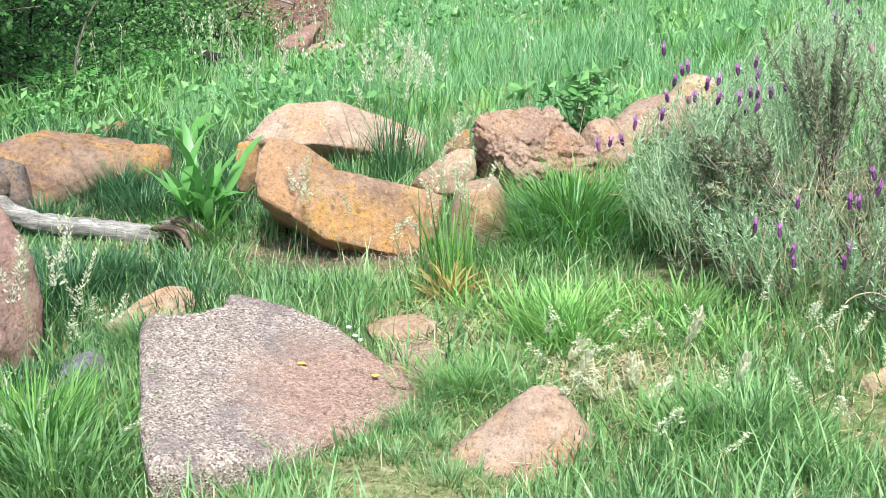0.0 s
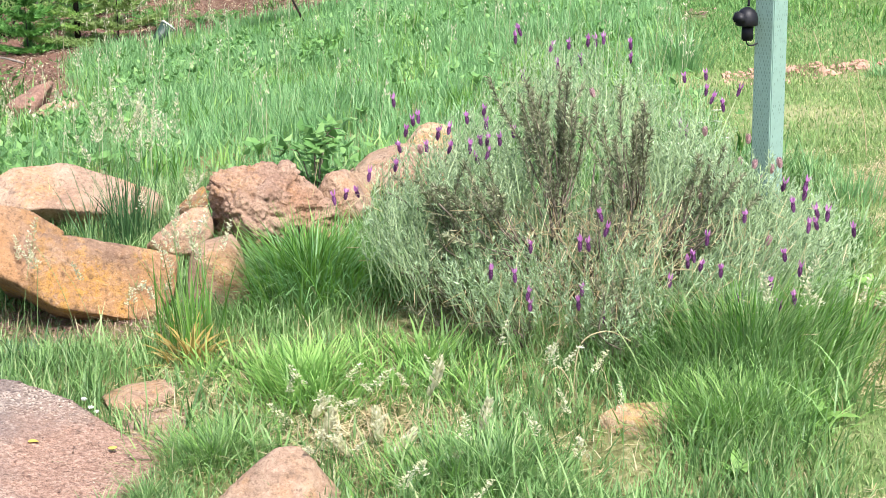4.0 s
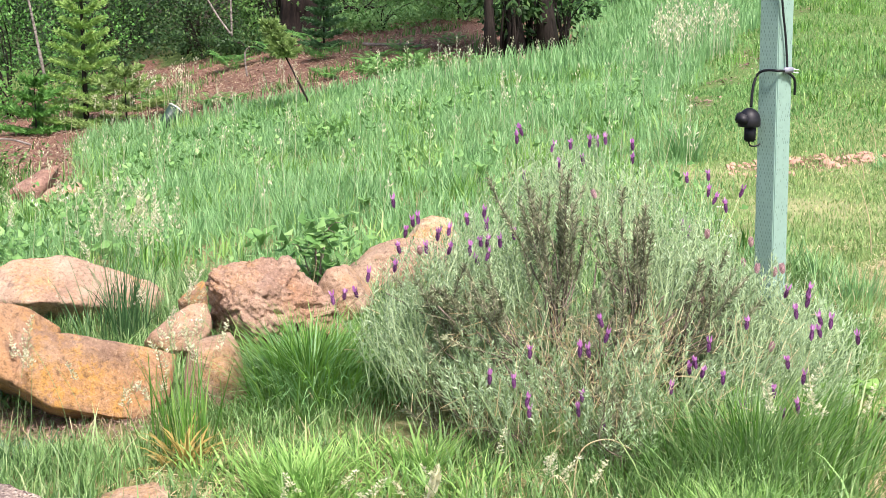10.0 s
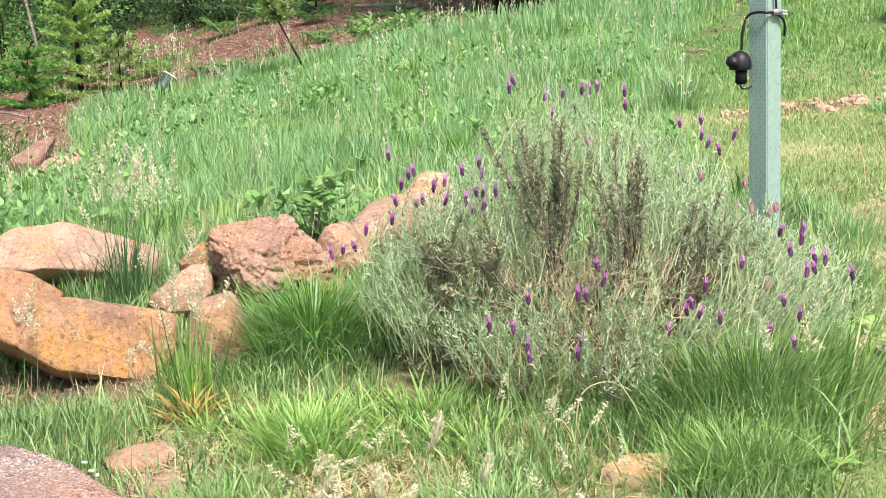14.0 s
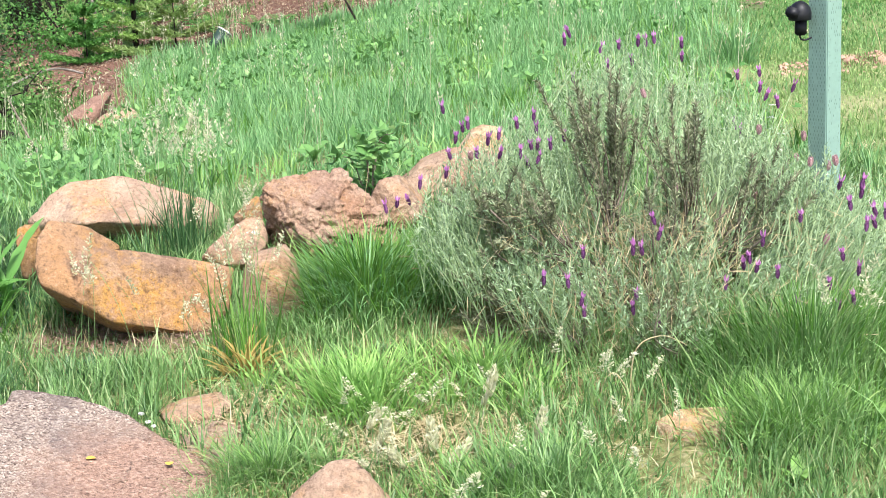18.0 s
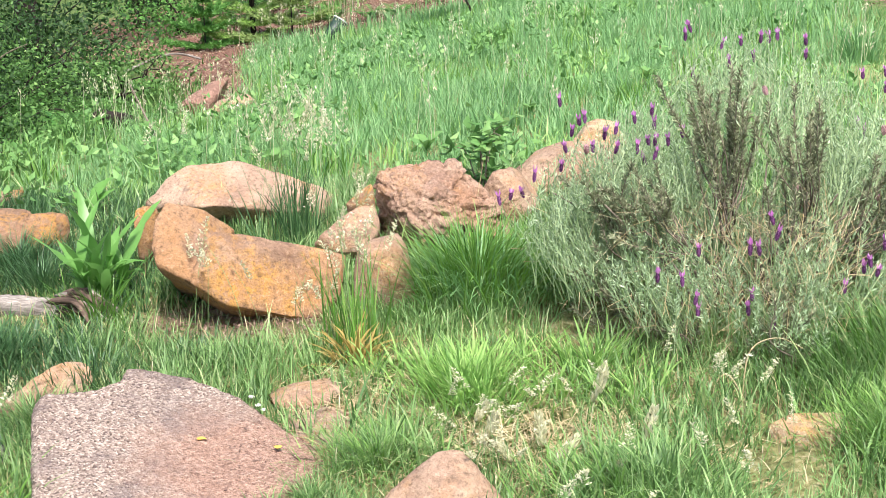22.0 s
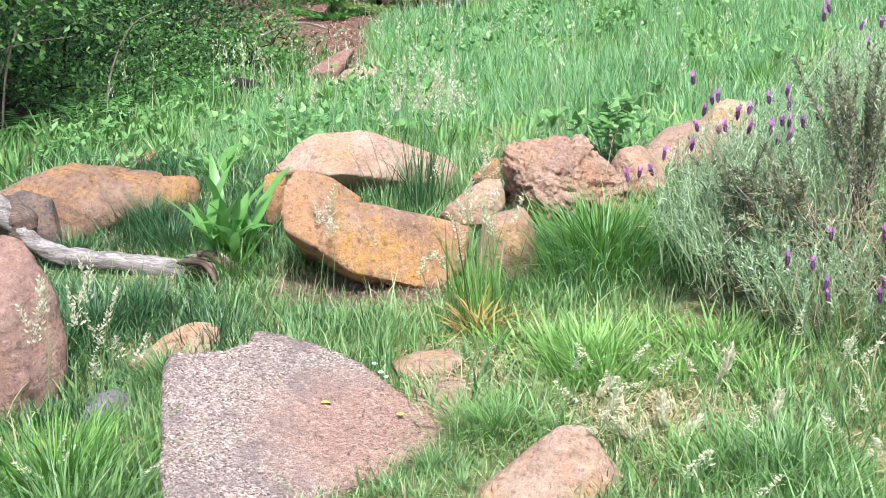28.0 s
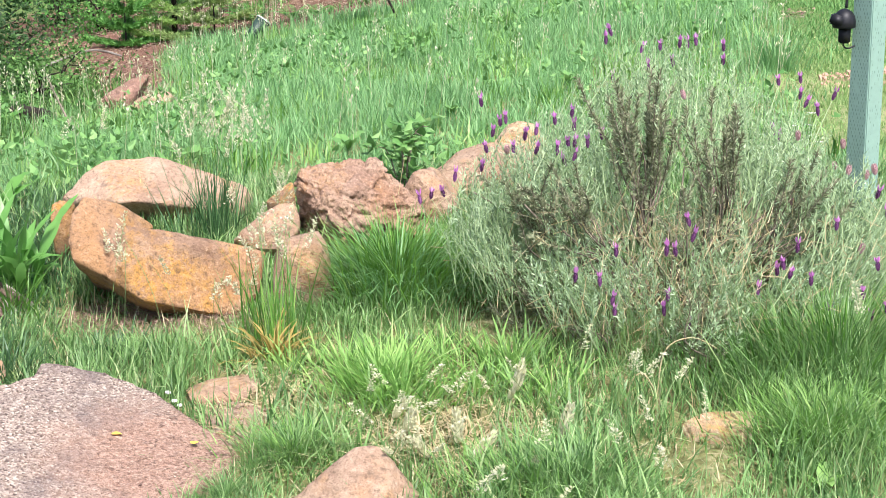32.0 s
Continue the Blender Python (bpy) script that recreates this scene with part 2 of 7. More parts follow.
M_SHRUB2 = leaf_material("fresh_shrub_leaf", (0.035, 0.10, 0.02), (0.14, 0.29, 0.07), (0.32, 0.50, 0.16), 0.32)
M_FERN = leaf_material("fern_leaf", (0.06, 0.18, 0.035), (0.14, 0.34, 0.07), (0.22, 0.42, 0.12), 0.35)
M_CONIFER = leaf_material("conifer_needles", (0.20, 0.36, 0.09), (0.40, 0.58, 0.17), (0.64, 0.75, 0.30), 0.42)
M_OLIVEFIR = leaf_material("olive_fir_needles", (0.13, 0.22, 0.06), (0.29, 0.41, 0.13), (0.46, 0.56, 0.23), 0.4)
M_DARKFIR = leaf_material("dark_fir_needles", (0.03, 0.09, 0.03), (0.09, 0.20, 0.08), (0.17, 0.30, 0.13), 0.25)


def wood_material(name, a, b, scale=30.0, grain=(1.0, 1.0, 0.12)):
    m = Nodes(name)
    st = m.add("ShaderNodeMapping", Vector=m.coord(), Scale=grain)
    n1, n2 = m.noise(scale, 6, 0.65, st.outputs[0]), m.noise(scale * 5, 4, 0.6, st.outputs[0])
    col = m.mix(m.ramp(n2, (0.4, 0.5), (0.6, 0.0)), m.ramp(n1, (0.3, a), (0.7, b)), tuple(c * 0.5 for c in a))
    m.bump(m.math("ADD", n1, m.math("MULTIPLY", n2, 0.4)), 0.8, 0.01)
    return m.finish(col, 0.9, 0.2)


M_GREYWOOD = wood_material("weathered_grey_wood", (0.08, 0.065, 0.05), (0.50, 0.45, 0.39), 34, (0.1, 1.0, 1.0))
M_BARK = wood_material("brown_bark", (0.010, 0.008, 0.007), (0.05, 0.038, 0.030), 14)
# Dark brown wood, its colour lowered further to stand for tree shade.
M_STUMP = wood_material("dark_stump_wood", (0.006, 0.004, 0.003), (0.03, 0.02, 0.015), 12)
M_ROT = wood_material("brown_rotten_wood", (0.045, 0.031, 0.024), (0.24, 0.17, 0.125), 24, (0.15, 1.0, 1.0))
M_TWIG = wood_material("twig_bark", (0.14, 0.11, 0.08), (0.34, 0.29, 0.22), 60)


def ground_material():
    m = Nodes("soil_and_thatch")
    n1, n2, n3 = m.noise(2.2, 5), m.noise(26, 6, 0.7), m.noise(160, 4, 0.7)
    thatch = m.ramp(n2, (0.3, (0.08, 0.09, 0.035)), (0.5, (0.25, 0.25, 0.10)), (0.72, (0.52, 0.46, 0.27)))
    soil = m.ramp(n2, (0.3, (0.16, 0.09, 0.055)), (0.7, (0.42, 0.29, 0.19)))
    col = m.mix(m.ramp(n1, (0.45, 0.0), (0.62, 0.25)), thatch, soil)
    lawn = m.add("ShaderNodeAttribute")
    lawn.attribute_name = "mown"
    turf = m.ramp(n2, (0.3, (0.10, 0.175, 0.045)), (0.5, (0.16, 0.25, 0.08)), (0.72, (0.28, 0.32, 0.13)))
    turf = m.mix(m.ramp(m.noise(0.9, 5), (0.42, 0.0), (0.62, 0.6)), turf, (0.48, 0.43, 0.235))
    col = m.mix(lawn.outputs["Fac"], col, turf)
    lush = m.add("ShaderNodeAttribute")
    lush.attribute_name = "unmown"
    col = m.mix(lush.outputs["Fac"], col, m.ramp(n2, (0.3, (0.055, 0.12, 0.03)), (0.7, (0.17, 0.25, 0.075))))
    bare = m.add("ShaderNodeAttribute")
    bare.attribute_name = "bare"
    red = m.ramp(n2, (0.28, (0.07, 0.035, 0.025)), (0.5, (0.19, 0.095, 0.065)), (0.70, (0.38, 0.24, 0.175)))
    red = m.mix(m.ramp(n3, (0.58, 0.0), (0.66, 0.8)), red, (0.56, 0.44, 0.34))
    edge = m.math("ADD", bare.outputs["Fac"], m.math("MULTIPLY", m.math("SUBTRACT", n2, 0.5), 0.9))
    col = m.mix(m.ramp(edge, (0.4, 0.0), (0.6, 1.0)), col, red)
    # Near-black blend: leaf mould, darkened so the wood's floor reads as shaded.
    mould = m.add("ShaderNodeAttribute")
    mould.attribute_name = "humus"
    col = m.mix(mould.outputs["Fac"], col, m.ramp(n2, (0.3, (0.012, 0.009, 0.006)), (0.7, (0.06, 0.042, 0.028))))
    m.bump(m.math("ADD", n2, m.math("MULTIPLY", n3, 0.5)), 0.8, 0.03)
    return m.finish(col, 0.95, 0.1)


M_GROUND = ground_material()


def plain_material(name, color, rough=0.5, metal=0.0, spec=0.5, grain=80.0, wear=0.25):
    m = Nodes(name)
    n = m.noise(grain, 5, 0.65)
    col = m.mix(m.ramp(n, (0.35, wear), (0.6, 0.0)), color, tuple(c * 0.6 for c in color))
    col = m.mix(m.ramp(m.noise(5, 4), (0.5, 0.0), (0.7, wear * 0.7)), col, tuple(min(1, c * 1.2 + 0.02) for c in color))
    m.bump(n, 0.15, 0.002)
    return m.finish(col, rough, spec, metal)


M_POST = plain_material("sage_green_paint", (0.23, 0.35, 0.29), 0.6, 0, 0.35, 40, 0.18)
# Darker post paint that stands for the shade inside the incisions.
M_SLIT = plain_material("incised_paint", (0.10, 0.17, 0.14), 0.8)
M_BLACK = plain_material("black_plastic", (0.008, 0.008, 0.011), 0.5, 0, 0.3)
M_CLIP = plain_material("grey_cable_clip", (0.22, 0.22, 0.27), 0.45)
M_WHITE = plain_material("white_metal", (0.75, 0.76, 0.76), 0.35)
M_YELLOW = plain_material("yellow_machine_paint", (0.92, 0.41, 0.03), 0.35, 0, 0.5, 20, 0.08)
M_TYRE = plain_material("tyre_rubber", (0.03, 0.029, 0.03), 0.8)
M_RIM = plain_material("cream_rim", (0.70, 0.62, 0.45), 0.4)
M_STEEL = plain_material("dark_steel", (0.06, 0.06, 0.075), 0.45, 0.4)
M_RUBBLE = plain_material("pale_red_rubble", (0.45, 0.275, 0.195), 0.9, 0, 0.2, 60, 0.3)
M_PETAL = plain_material("white_petal", (0.82, 0.78, 0.76), 0.7)
M_DRYLEAF = plain_material("yellow_fallen_leaf", (0.72, 0.42, 0.07), 0.7)


# ---------------------------------------------------------------- building helpers
def thing(name, label, category, at=(0, 0, 0), turn=0, group="", kind=""):
    ob = new(name)
    ob.empty_display_size = 0.05
    ob.matrix_basis = pose(*at, 0, 0, turn)
    return tagged(ob, label, category, group, kind)


def link(name, mesh, material, parent=None, label=""):
    ob = new(name, mesh)
    if material and not mesh.materials:
        mesh.materials.append(material)
    if parent:
        ob.parent = parent
    if label:
        ob["label"] = label
    return ob


def part(name, bm, material, parent, label="", smooth=True):
    mesh = bpy.data.meshes.new(name)
    bm.normal_update()
    bm.to_mesh(mesh)
    bm.free()
    if smooth:
        mesh.polygons.foreach_set("use_smooth", np.ones(len(mesh.polygons), bool))
    return link(name, mesh, material, parent, label)


def soup(name, verts, polys, smooth=True):
    """A mesh from arrays: verts (n, 3) and a list of (m, k) index arrays, k corners each."""
    mesh = bpy.data.meshes.new(name)
    verts = np.ascontiguousarray(verts, np.float32)
    polys = [np.asarray(p, np.int32) for p in polys if len(p)]
    sizes = np.concatenate([np.full(len(p), p.shape[1], np.int32) for p in polys])
    mesh.vertices.add(len(verts))
    mesh.vertices.foreach_set("co", verts.ravel())
    corners = np.concatenate([p.ravel() for p in polys])
    mesh.loops.add(len(corners))
    mesh.loops.foreach_set("vertex_index", corners)
    mesh.polygons.add(len(sizes))
    mesh.polygons.foreach_set("loop_start", np.concatenate([[0], np.cumsum(sizes)[:-1]]).astype(np.int32))
    mesh.polygons.foreach_set("loop_total", sizes)
    if smooth:
        mesh.polygons.foreach_set("use_smooth", np.ones(len(sizes), bool))
    mesh.update(calc_edges=True)
    return mesh


def ground_z(x, y):
    """The lie of the land: a gentle rise away from the camera and to the east, a hollow under the wood."""
    x, y = np.asarray(x, float), np.asarray(y, float)
    xc, yc = np.clip(x, -10, 9), np.clip(y, 2.2, 28)
    u, v = xc / 5, (yc - 6) / 10
    z = (0.085 + 0.244 * u - 0.101 * v + 0.111 * u * v + 0.022 * u * u + 0.28 * v * v - 0.045 * u * u * v - 0.061 * u * v * v
         + 0.242 * np.tanh((yc - 4.5) / 1.5) + 0.232 * np.tanh((xc + 2 + (yc - 6) * 0.25) / 1.5) * np.clip((yc - 6) / 6, 0, 1))
    far = np.maximum(np.hypot(np.maximum(y - 28, 0), np.maximum(np.abs(x) - 10, 0)), 0)
    return z + 0.045 * np.minimum(far, 90)


def strands(root, height, width, heading, lean, curl, levels=3):
    """Blades: arrays of roots (n,3), heights, widths, headings, leans and curls (radians). Returns verts and polys."""
    n = len(root)
    s = np.linspace(0, 1, levels + 1)
    ang = lean[:, None] + curl[:, None] * s[None, :]
    step = height[:, None] / levels
    out = np.concatenate([np.zeros((n, 1)), np.cumsum(np.sin(ang[:, :-1]) * step, 1)], 1)
    up = np.concatenate([np.zeros((n, 1)), np.cumsum(np.cos(ang[:, :-1]) * step, 1)], 1)
    hx, hy = np.cos(heading), np.sin(heading)
    cx = root[:, 0:1] + out * hx[:, None]
    cy = root[:, 1:2] + out * hy[:, None]
    cz = root[:, 2:3] + up
    wid = width[:, None] * np.clip(1.15 - s[None, :] ** 1.6, 0, 1) * 0.5
    turn = heading + np.pi / 2 + rng.uniform(-0.6, 0.6, n)
    sx, sy = np.cos(turn)[:, None] * wid, np.sin(turn)[:, None] * wid
    lft = np.stack([cx - sx, cy - sy, cz], -1)[:, :-1]
    rgt = np.stack([cx + sx, cy + sy, cz], -1)[:, :-1]
    tip = np.stack([cx[:, -1], cy[:, -1], cz[:, -1]], -1)[:, None]
    per = 2 * levels + 1
    verts = np.concatenate([lft, rgt, tip], 1).reshape(-1, 3)
    base = (np.arange(n) * per)[:, None]
    quads = [np.concatenate([base + k, base + levels + k, base + levels + k + 1, base + k + 1], 1) for k in range(levels - 1)]
    tri = np.concatenate([base + levels - 1, base + 2 * levels - 1, base + 2 * levels], 1)
    return verts, [np.concatenate(quads) if quads else np.zeros((0, 4), int), tri]


def leaflets(at, along, across, length, width, fold=0.0):
    """Pointed leaves: base points, unit directions along and across (n,3), lengths and widths."""
    n = len(at)
    nrm = np.cross(along, across)
    a = at + along * (length * 0.45)[:, None] - across * (width / 2)[:, None] + nrm * (fold * width)[:, None]
    b = at + along * (length * 0.45)[:, None] + across * (width / 2)[:, None] + nrm * (fold * width)[:, None]
    c = at + along * length[:, None] - nrm * (0.25 * fold * length)[:, None]
    verts = np.stack([at, b, c, a], 1).reshape(-1, 3)
    base = (np.arange(n) * 4)[:, None]
    return verts, [np.concatenate([np.concatenate([base, base + 1, base + 2], 1), np.concatenate([base, base + 2, base + 3], 1)])]


def merge(pieces):
    """Joins (verts, polys) pairs."""
    vs, by = [], {}
    off = 0
    for v, ps in pieces:
        vs.append(v)
        for p in ps:
            if len(p):
                by.setdefault(p.shape[1], []).append(p + off)
        off += len(v)
    return np.concatenate(vs), [np.concatenate(p) for p in by.values()]


def unit(v):
    return v / np.maximum(np.linalg.norm(v, axis=-1, keepdims=True), 1e-9)


def tube(points, radii, sides=6):
    """A tapering tube through points."""
    p = np.asarray(points, float)
    r = np.broadcast_to(np.asarray(radii, float), (len(p),))
    d = unit(np.gradient(p, axis=0))
    ref = np.where(np.abs(d[:, 2:3]) > 0.9, np.array([[1.0, 0, 0]]), np.array([[0, 0, 1.0]]))
    a = unit(np.cross(d, ref))
    b = np.cross(d, a)
    t = np.linspace(0, 2 * np.pi, sides, endpoint=False)
    ring = p[:, None] + r[:, None, None] * (np.cos(t)[None, :, None] * a[:, None] + np.sin(t)[None, :, None] * b[:, None])
    n = len(p)
    i, j = np.meshgrid(np.arange(n - 1), np.arange(sides), indexing="ij")
    k = (j + 1) % sides
    quads = np.stack([i * sides + j, i * sides + k, (i + 1) * sides + k, (i + 1) * sides + j], -1).reshape(-1, 4)
    caps = np.array([np.arange(sides)[::-1], (n - 1) * sides + np.arange(sides)])
    return ring.reshape(-1, 3), [quads, caps] if sides != 4 else [np.concatenate([quads, caps])]


def tubes(lines, sides=4):
    return merge([tube(p, r, sides) for p, r in lines])


def spline(points, n):
    p = np.asarray(points, float)
    t = np.linspace(0, len(p) - 1, n)
    i = np.clip(t.astype(int), 0, len(p) - 2)
    f = (t - i)[:, None]
    g = lambda k: p[np.clip(k, 0, len(p) - 1)]
    a, b, c, d = g(i - 1), g(i), g(i + 1), g(i + 2)
    return 0.5 * (2 * b + (c - a) * f + (2 * a - 5 * b + 4 * c - d) * f**2 + (3 * b - a - 3 * c + d) * f**3)


def rough_out(v, nrm, seed, amount, scale):
    """Uneven relief of a stone, in three sizes."""
    out = np.empty(len(v))
    o = Vector((seed * 3.1, seed * 1.7, seed * 5.3))
    for i, q in enumerate(v):
        q = Vector(q) * scale + o
        out[i] = noise.noise(q) * 0.55 + noise.noise(q * 2.7) * 0.3 + (0.4 - abs(noise.noise(q * 5.5))) * 0.3 + (0.4 - abs(noise.noise(q * 13))) * 0.2
    return v + nrm * (out * amount)[:, None]


def mesh_normals(verts, quads):
    n = np.zeros_like(verts)
    a, b, c, d = (verts[quads[:, k]] for k in range(4))
    f = np.cross(c - a, d - b)
    for k in range(4):
        np.add.at(n, quads[:, k], f)
    return unit(n)


def boulder(name, label, at, turn, outline, depth, material, seed, power=2.6, chips=7, relief=0.03, tip=0.0, lift=0.0, category="rock", near=True, cuts=()):
    """A boulder: its outline (metres across and up, seen from the lawn) swelling to a depth, with flat chipped faces
    and relief. tip leans the stone back; lift shifts its rear upward."""
    seg, rings = (120, 56) if near else (40, 16)
    o = np.array([*outline, outline[0]], float)
    ln = np.concatenate([[0], np.cumsum(np.hypot(*np.diff(o, axis=0).T))])
    s = np.linspace(0, ln[-1], seg, endpoint=False)
    ring = np.stack([np.interp(s, ln, o[:, 0]), np.interp(s, ln, o[:, 1])], -1)
    for _ in range(2):
        ring = 0.5 * ring + 0.25 * (np.roll(ring, 1, 0) + np.roll(ring, -1, 0))
    mid = ring.mean(0)
    w = np.linspace(0, np.pi / 2, 600)
    qv, qk = np.sin(w) ** (2 / power), np.cos(w) ** (2 / power)
    run = np.concatenate([[0], np.cumsum(np.hypot(np.diff(qv), np.diff(qk)))])
    even = np.linspace(0, run[-1] * 0.985, rings // 2 + 1)
    qv, qk = np.interp(even, run, qv), np.interp(even, run, qk)
    rings = 2 * (rings // 2) + 1
    verts = []
    for v, k in zip(np.concatenate([-qv[:0:-1], qv]), np.concatenate([qk[:0:-1], qk])):
        r = mid + (ring - mid) * k
        verts.append(np.stack([r[:, 0], np.full(seg, v * depth / 2), r[:, 1] + (lift * (v + 1) if v > 0 else lift)], -1))
    verts = np.concatenate(verts)
    i, j = np.meshgrid(np.arange(rings - 1), np.arange(seg), indexing="ij")
    k = (j + 1) % seg
    quads = np.stack([i * seg + j, i * seg + k, (i + 1) * seg + k, (i + 1) * seg + j], -1).reshape(-1, 4)
    r = np.random.default_rng(seed)
    half = np.array([np.ptp(ring[:, 0]) / 2, depth / 2, np.ptp(ring[:, 1]) / 2])
    cen = np.array([mid[0], 0, mid[1]])
    for nx, ny, nz, d in cuts:
        n = unit(np.array([nx, ny, nz]))
        verts = verts - n * np.maximum((verts - cen) @ n - d, 0)[:, None]
    for _ in range(chips):
        n = unit(np.array([r.normal() * 0.6, -abs(r.normal()), r.normal() * 0.9]))
        reach = np.max((verts - cen) @ n)
        cut = reach * r.uniform(0.80, 0.95)
        over = np.maximum((verts - cen) @ n - cut, 0)
        verts = verts - n * over[:, None]
    verts = rough_out(verts, mesh_normals(verts, quads), seed, relief, 4.0)
    if tip:
        c, sn = math.cos(tip), math.sin(tip)
        verts = verts @ np.array([[1, 0, 0], [0, c, sn], [0, -sn, c]])
    mesh = soup(name, verts, [quads, np.array([np.arange(seg)[::-1], (rings - 1) * seg + np.arange(seg)])])
    ob = link(name, mesh, material)
    ob.matrix_basis = pose(*at, 0, 0, turn)
    return tagged(ob, label, category, "boulders of the rock border" if near else "")


def hull(bm, points):
    """Adds the convex body that spans the points."""
    vs = [bm.verts.new(p) for p in points]
    res = bmesh.ops.convex_hull(bm, input=vs)
    dead = [g for g in res["geom_interior"] + res["geom_unused"] if isinstance(g, bmesh.types.BMVert)]
    bmesh.ops.delete(bm, geom=list(set(dead)), context="VERTS")


def split_stone(name, label, at, turn, bodies, material, seed, relief=0.02, rounding=3, voxel=0.011, beds=0.0, category="rock"):
    """A broken stone: angular bodies (front corners, depth, sunk foot) grown into one, edges worn round, then relief.
    beds adds crumbling layers that dip to one side."""
    bm = bmesh.new()
    for corners, depth, foot in bodies:
        c = np.array(corners, float)
        rear = c * [0.88, 1, 0.94] + [0, depth, -0.02 - 0.42 * depth]
        low = c[:, 2].min() - foot
        base = [(q[0] * 0.82, q[1] * 0.4 + depth * f, low) for q in c[:: max(1, len(c) // 6)] for f in (0.3, 0.9)] if foot else []
        hull(bm, [*c, *rear, *base])
    raw = bpy.data.meshes.new("raw")
    bm.to_mesh(raw)
    bm.free()
    tmp = new("raw", raw)
    mod = tmp.modifiers.new("grow", "REMESH")
    mod.mode, mod.voxel_size, mod.adaptivity = "VOXEL", voxel, 0.0
    grown = bpy.data.meshes.new_from_object(tmp.evaluated_get(bpy.context.evaluated_depsgraph_get()))
    n = len(grown.vertices)
    v = np.empty(n * 3, np.float32)
    grown.vertices.foreach_get("co", v)
    v = v.reshape(-1, 3).astype(float)
    e = np.empty(len(grown.edges) * 2, np.int32)
    grown.edges.foreach_get("vertices", e)
    e = e.reshape(-1, 2)
    deg = np.bincount(e.ravel(), minlength=n)[:, None]
    for _ in range(rounding):
        acc = np.zeros_like(v)
        np.add.at(acc, e[:, 0], v[e[:, 1]])
        np.add.at(acc, e[:, 1], v[e[:, 0]])
        v = 0.4 * v + 0.6 * acc / np.maximum(deg, 1)
    grown.vertices.foreach_set("co", v.astype(np.float32).ravel())
    grown.update()
    nrm = np.empty(n * 3, np.float32)
    grown.vertices.foreach_get("normal", nrm)
    nrm = nrm.reshape(-1, 3)
    o = Vector((seed * 3.1, seed * 1.7, seed * 5.3))
    h = np.empty(n)
    for i, q in enumerate(v):
        q = Vector(q)
        # broad swells, shallow scallops where flakes broke away, and grit
        flake = noise.noise(q * 8 + o)
        h[i] = noise.noise(q * 3.6 + o) * 0.7 + math.floor(flake * 3.2) / 3.2 * 0.32 + noise.noise(q * 19 + o) * 0.2 + noise.noise(q * 46 + o) * 0.1
        if beds:
            w = Vector((noise.noise(q * 6 + o), noise.noise(q * 6 - o), 0)) * 0.03
            p = Vector(((q.x - q.z * 0.45 + w.x) * 9, q.y * 9, (q.z + q.x * 0.45 + w.y) * 17)) + o
            d, at3 = noise.voronoi(p)
            f, at4 = noise.voronoi(q * 38 + o)
            h[i] += beds * (min(1.0, (d[1] - d[0]) * 2.2) * 0.9 + noise.noise(at3[0] * 3.7) * 1.3 + min(1.0, (f[1] - f[0]) * 2) * 0.35 + noise.noise(at4[0] * 5.1) * 0.45 - 0.8)
    v += nrm * (h * relief)[:, None]
    grown.vertices.foreach_set("co", v.astype(np.float32).ravel())
    grown.polygons.foreach_set("use_smooth", np.ones(len(grown.polygons), bool))
    grown.update()
    bpy.data.objects.remove(tmp)
    bpy.data.meshes.remove(raw)
    grown.name = name
    grown.materials.clear()
    ob = link(name, grown, material)
    ob.matrix_basis = pose(*at, 0, 0, turn)
    return tagged(ob, label, category, "boulders of the rock border")


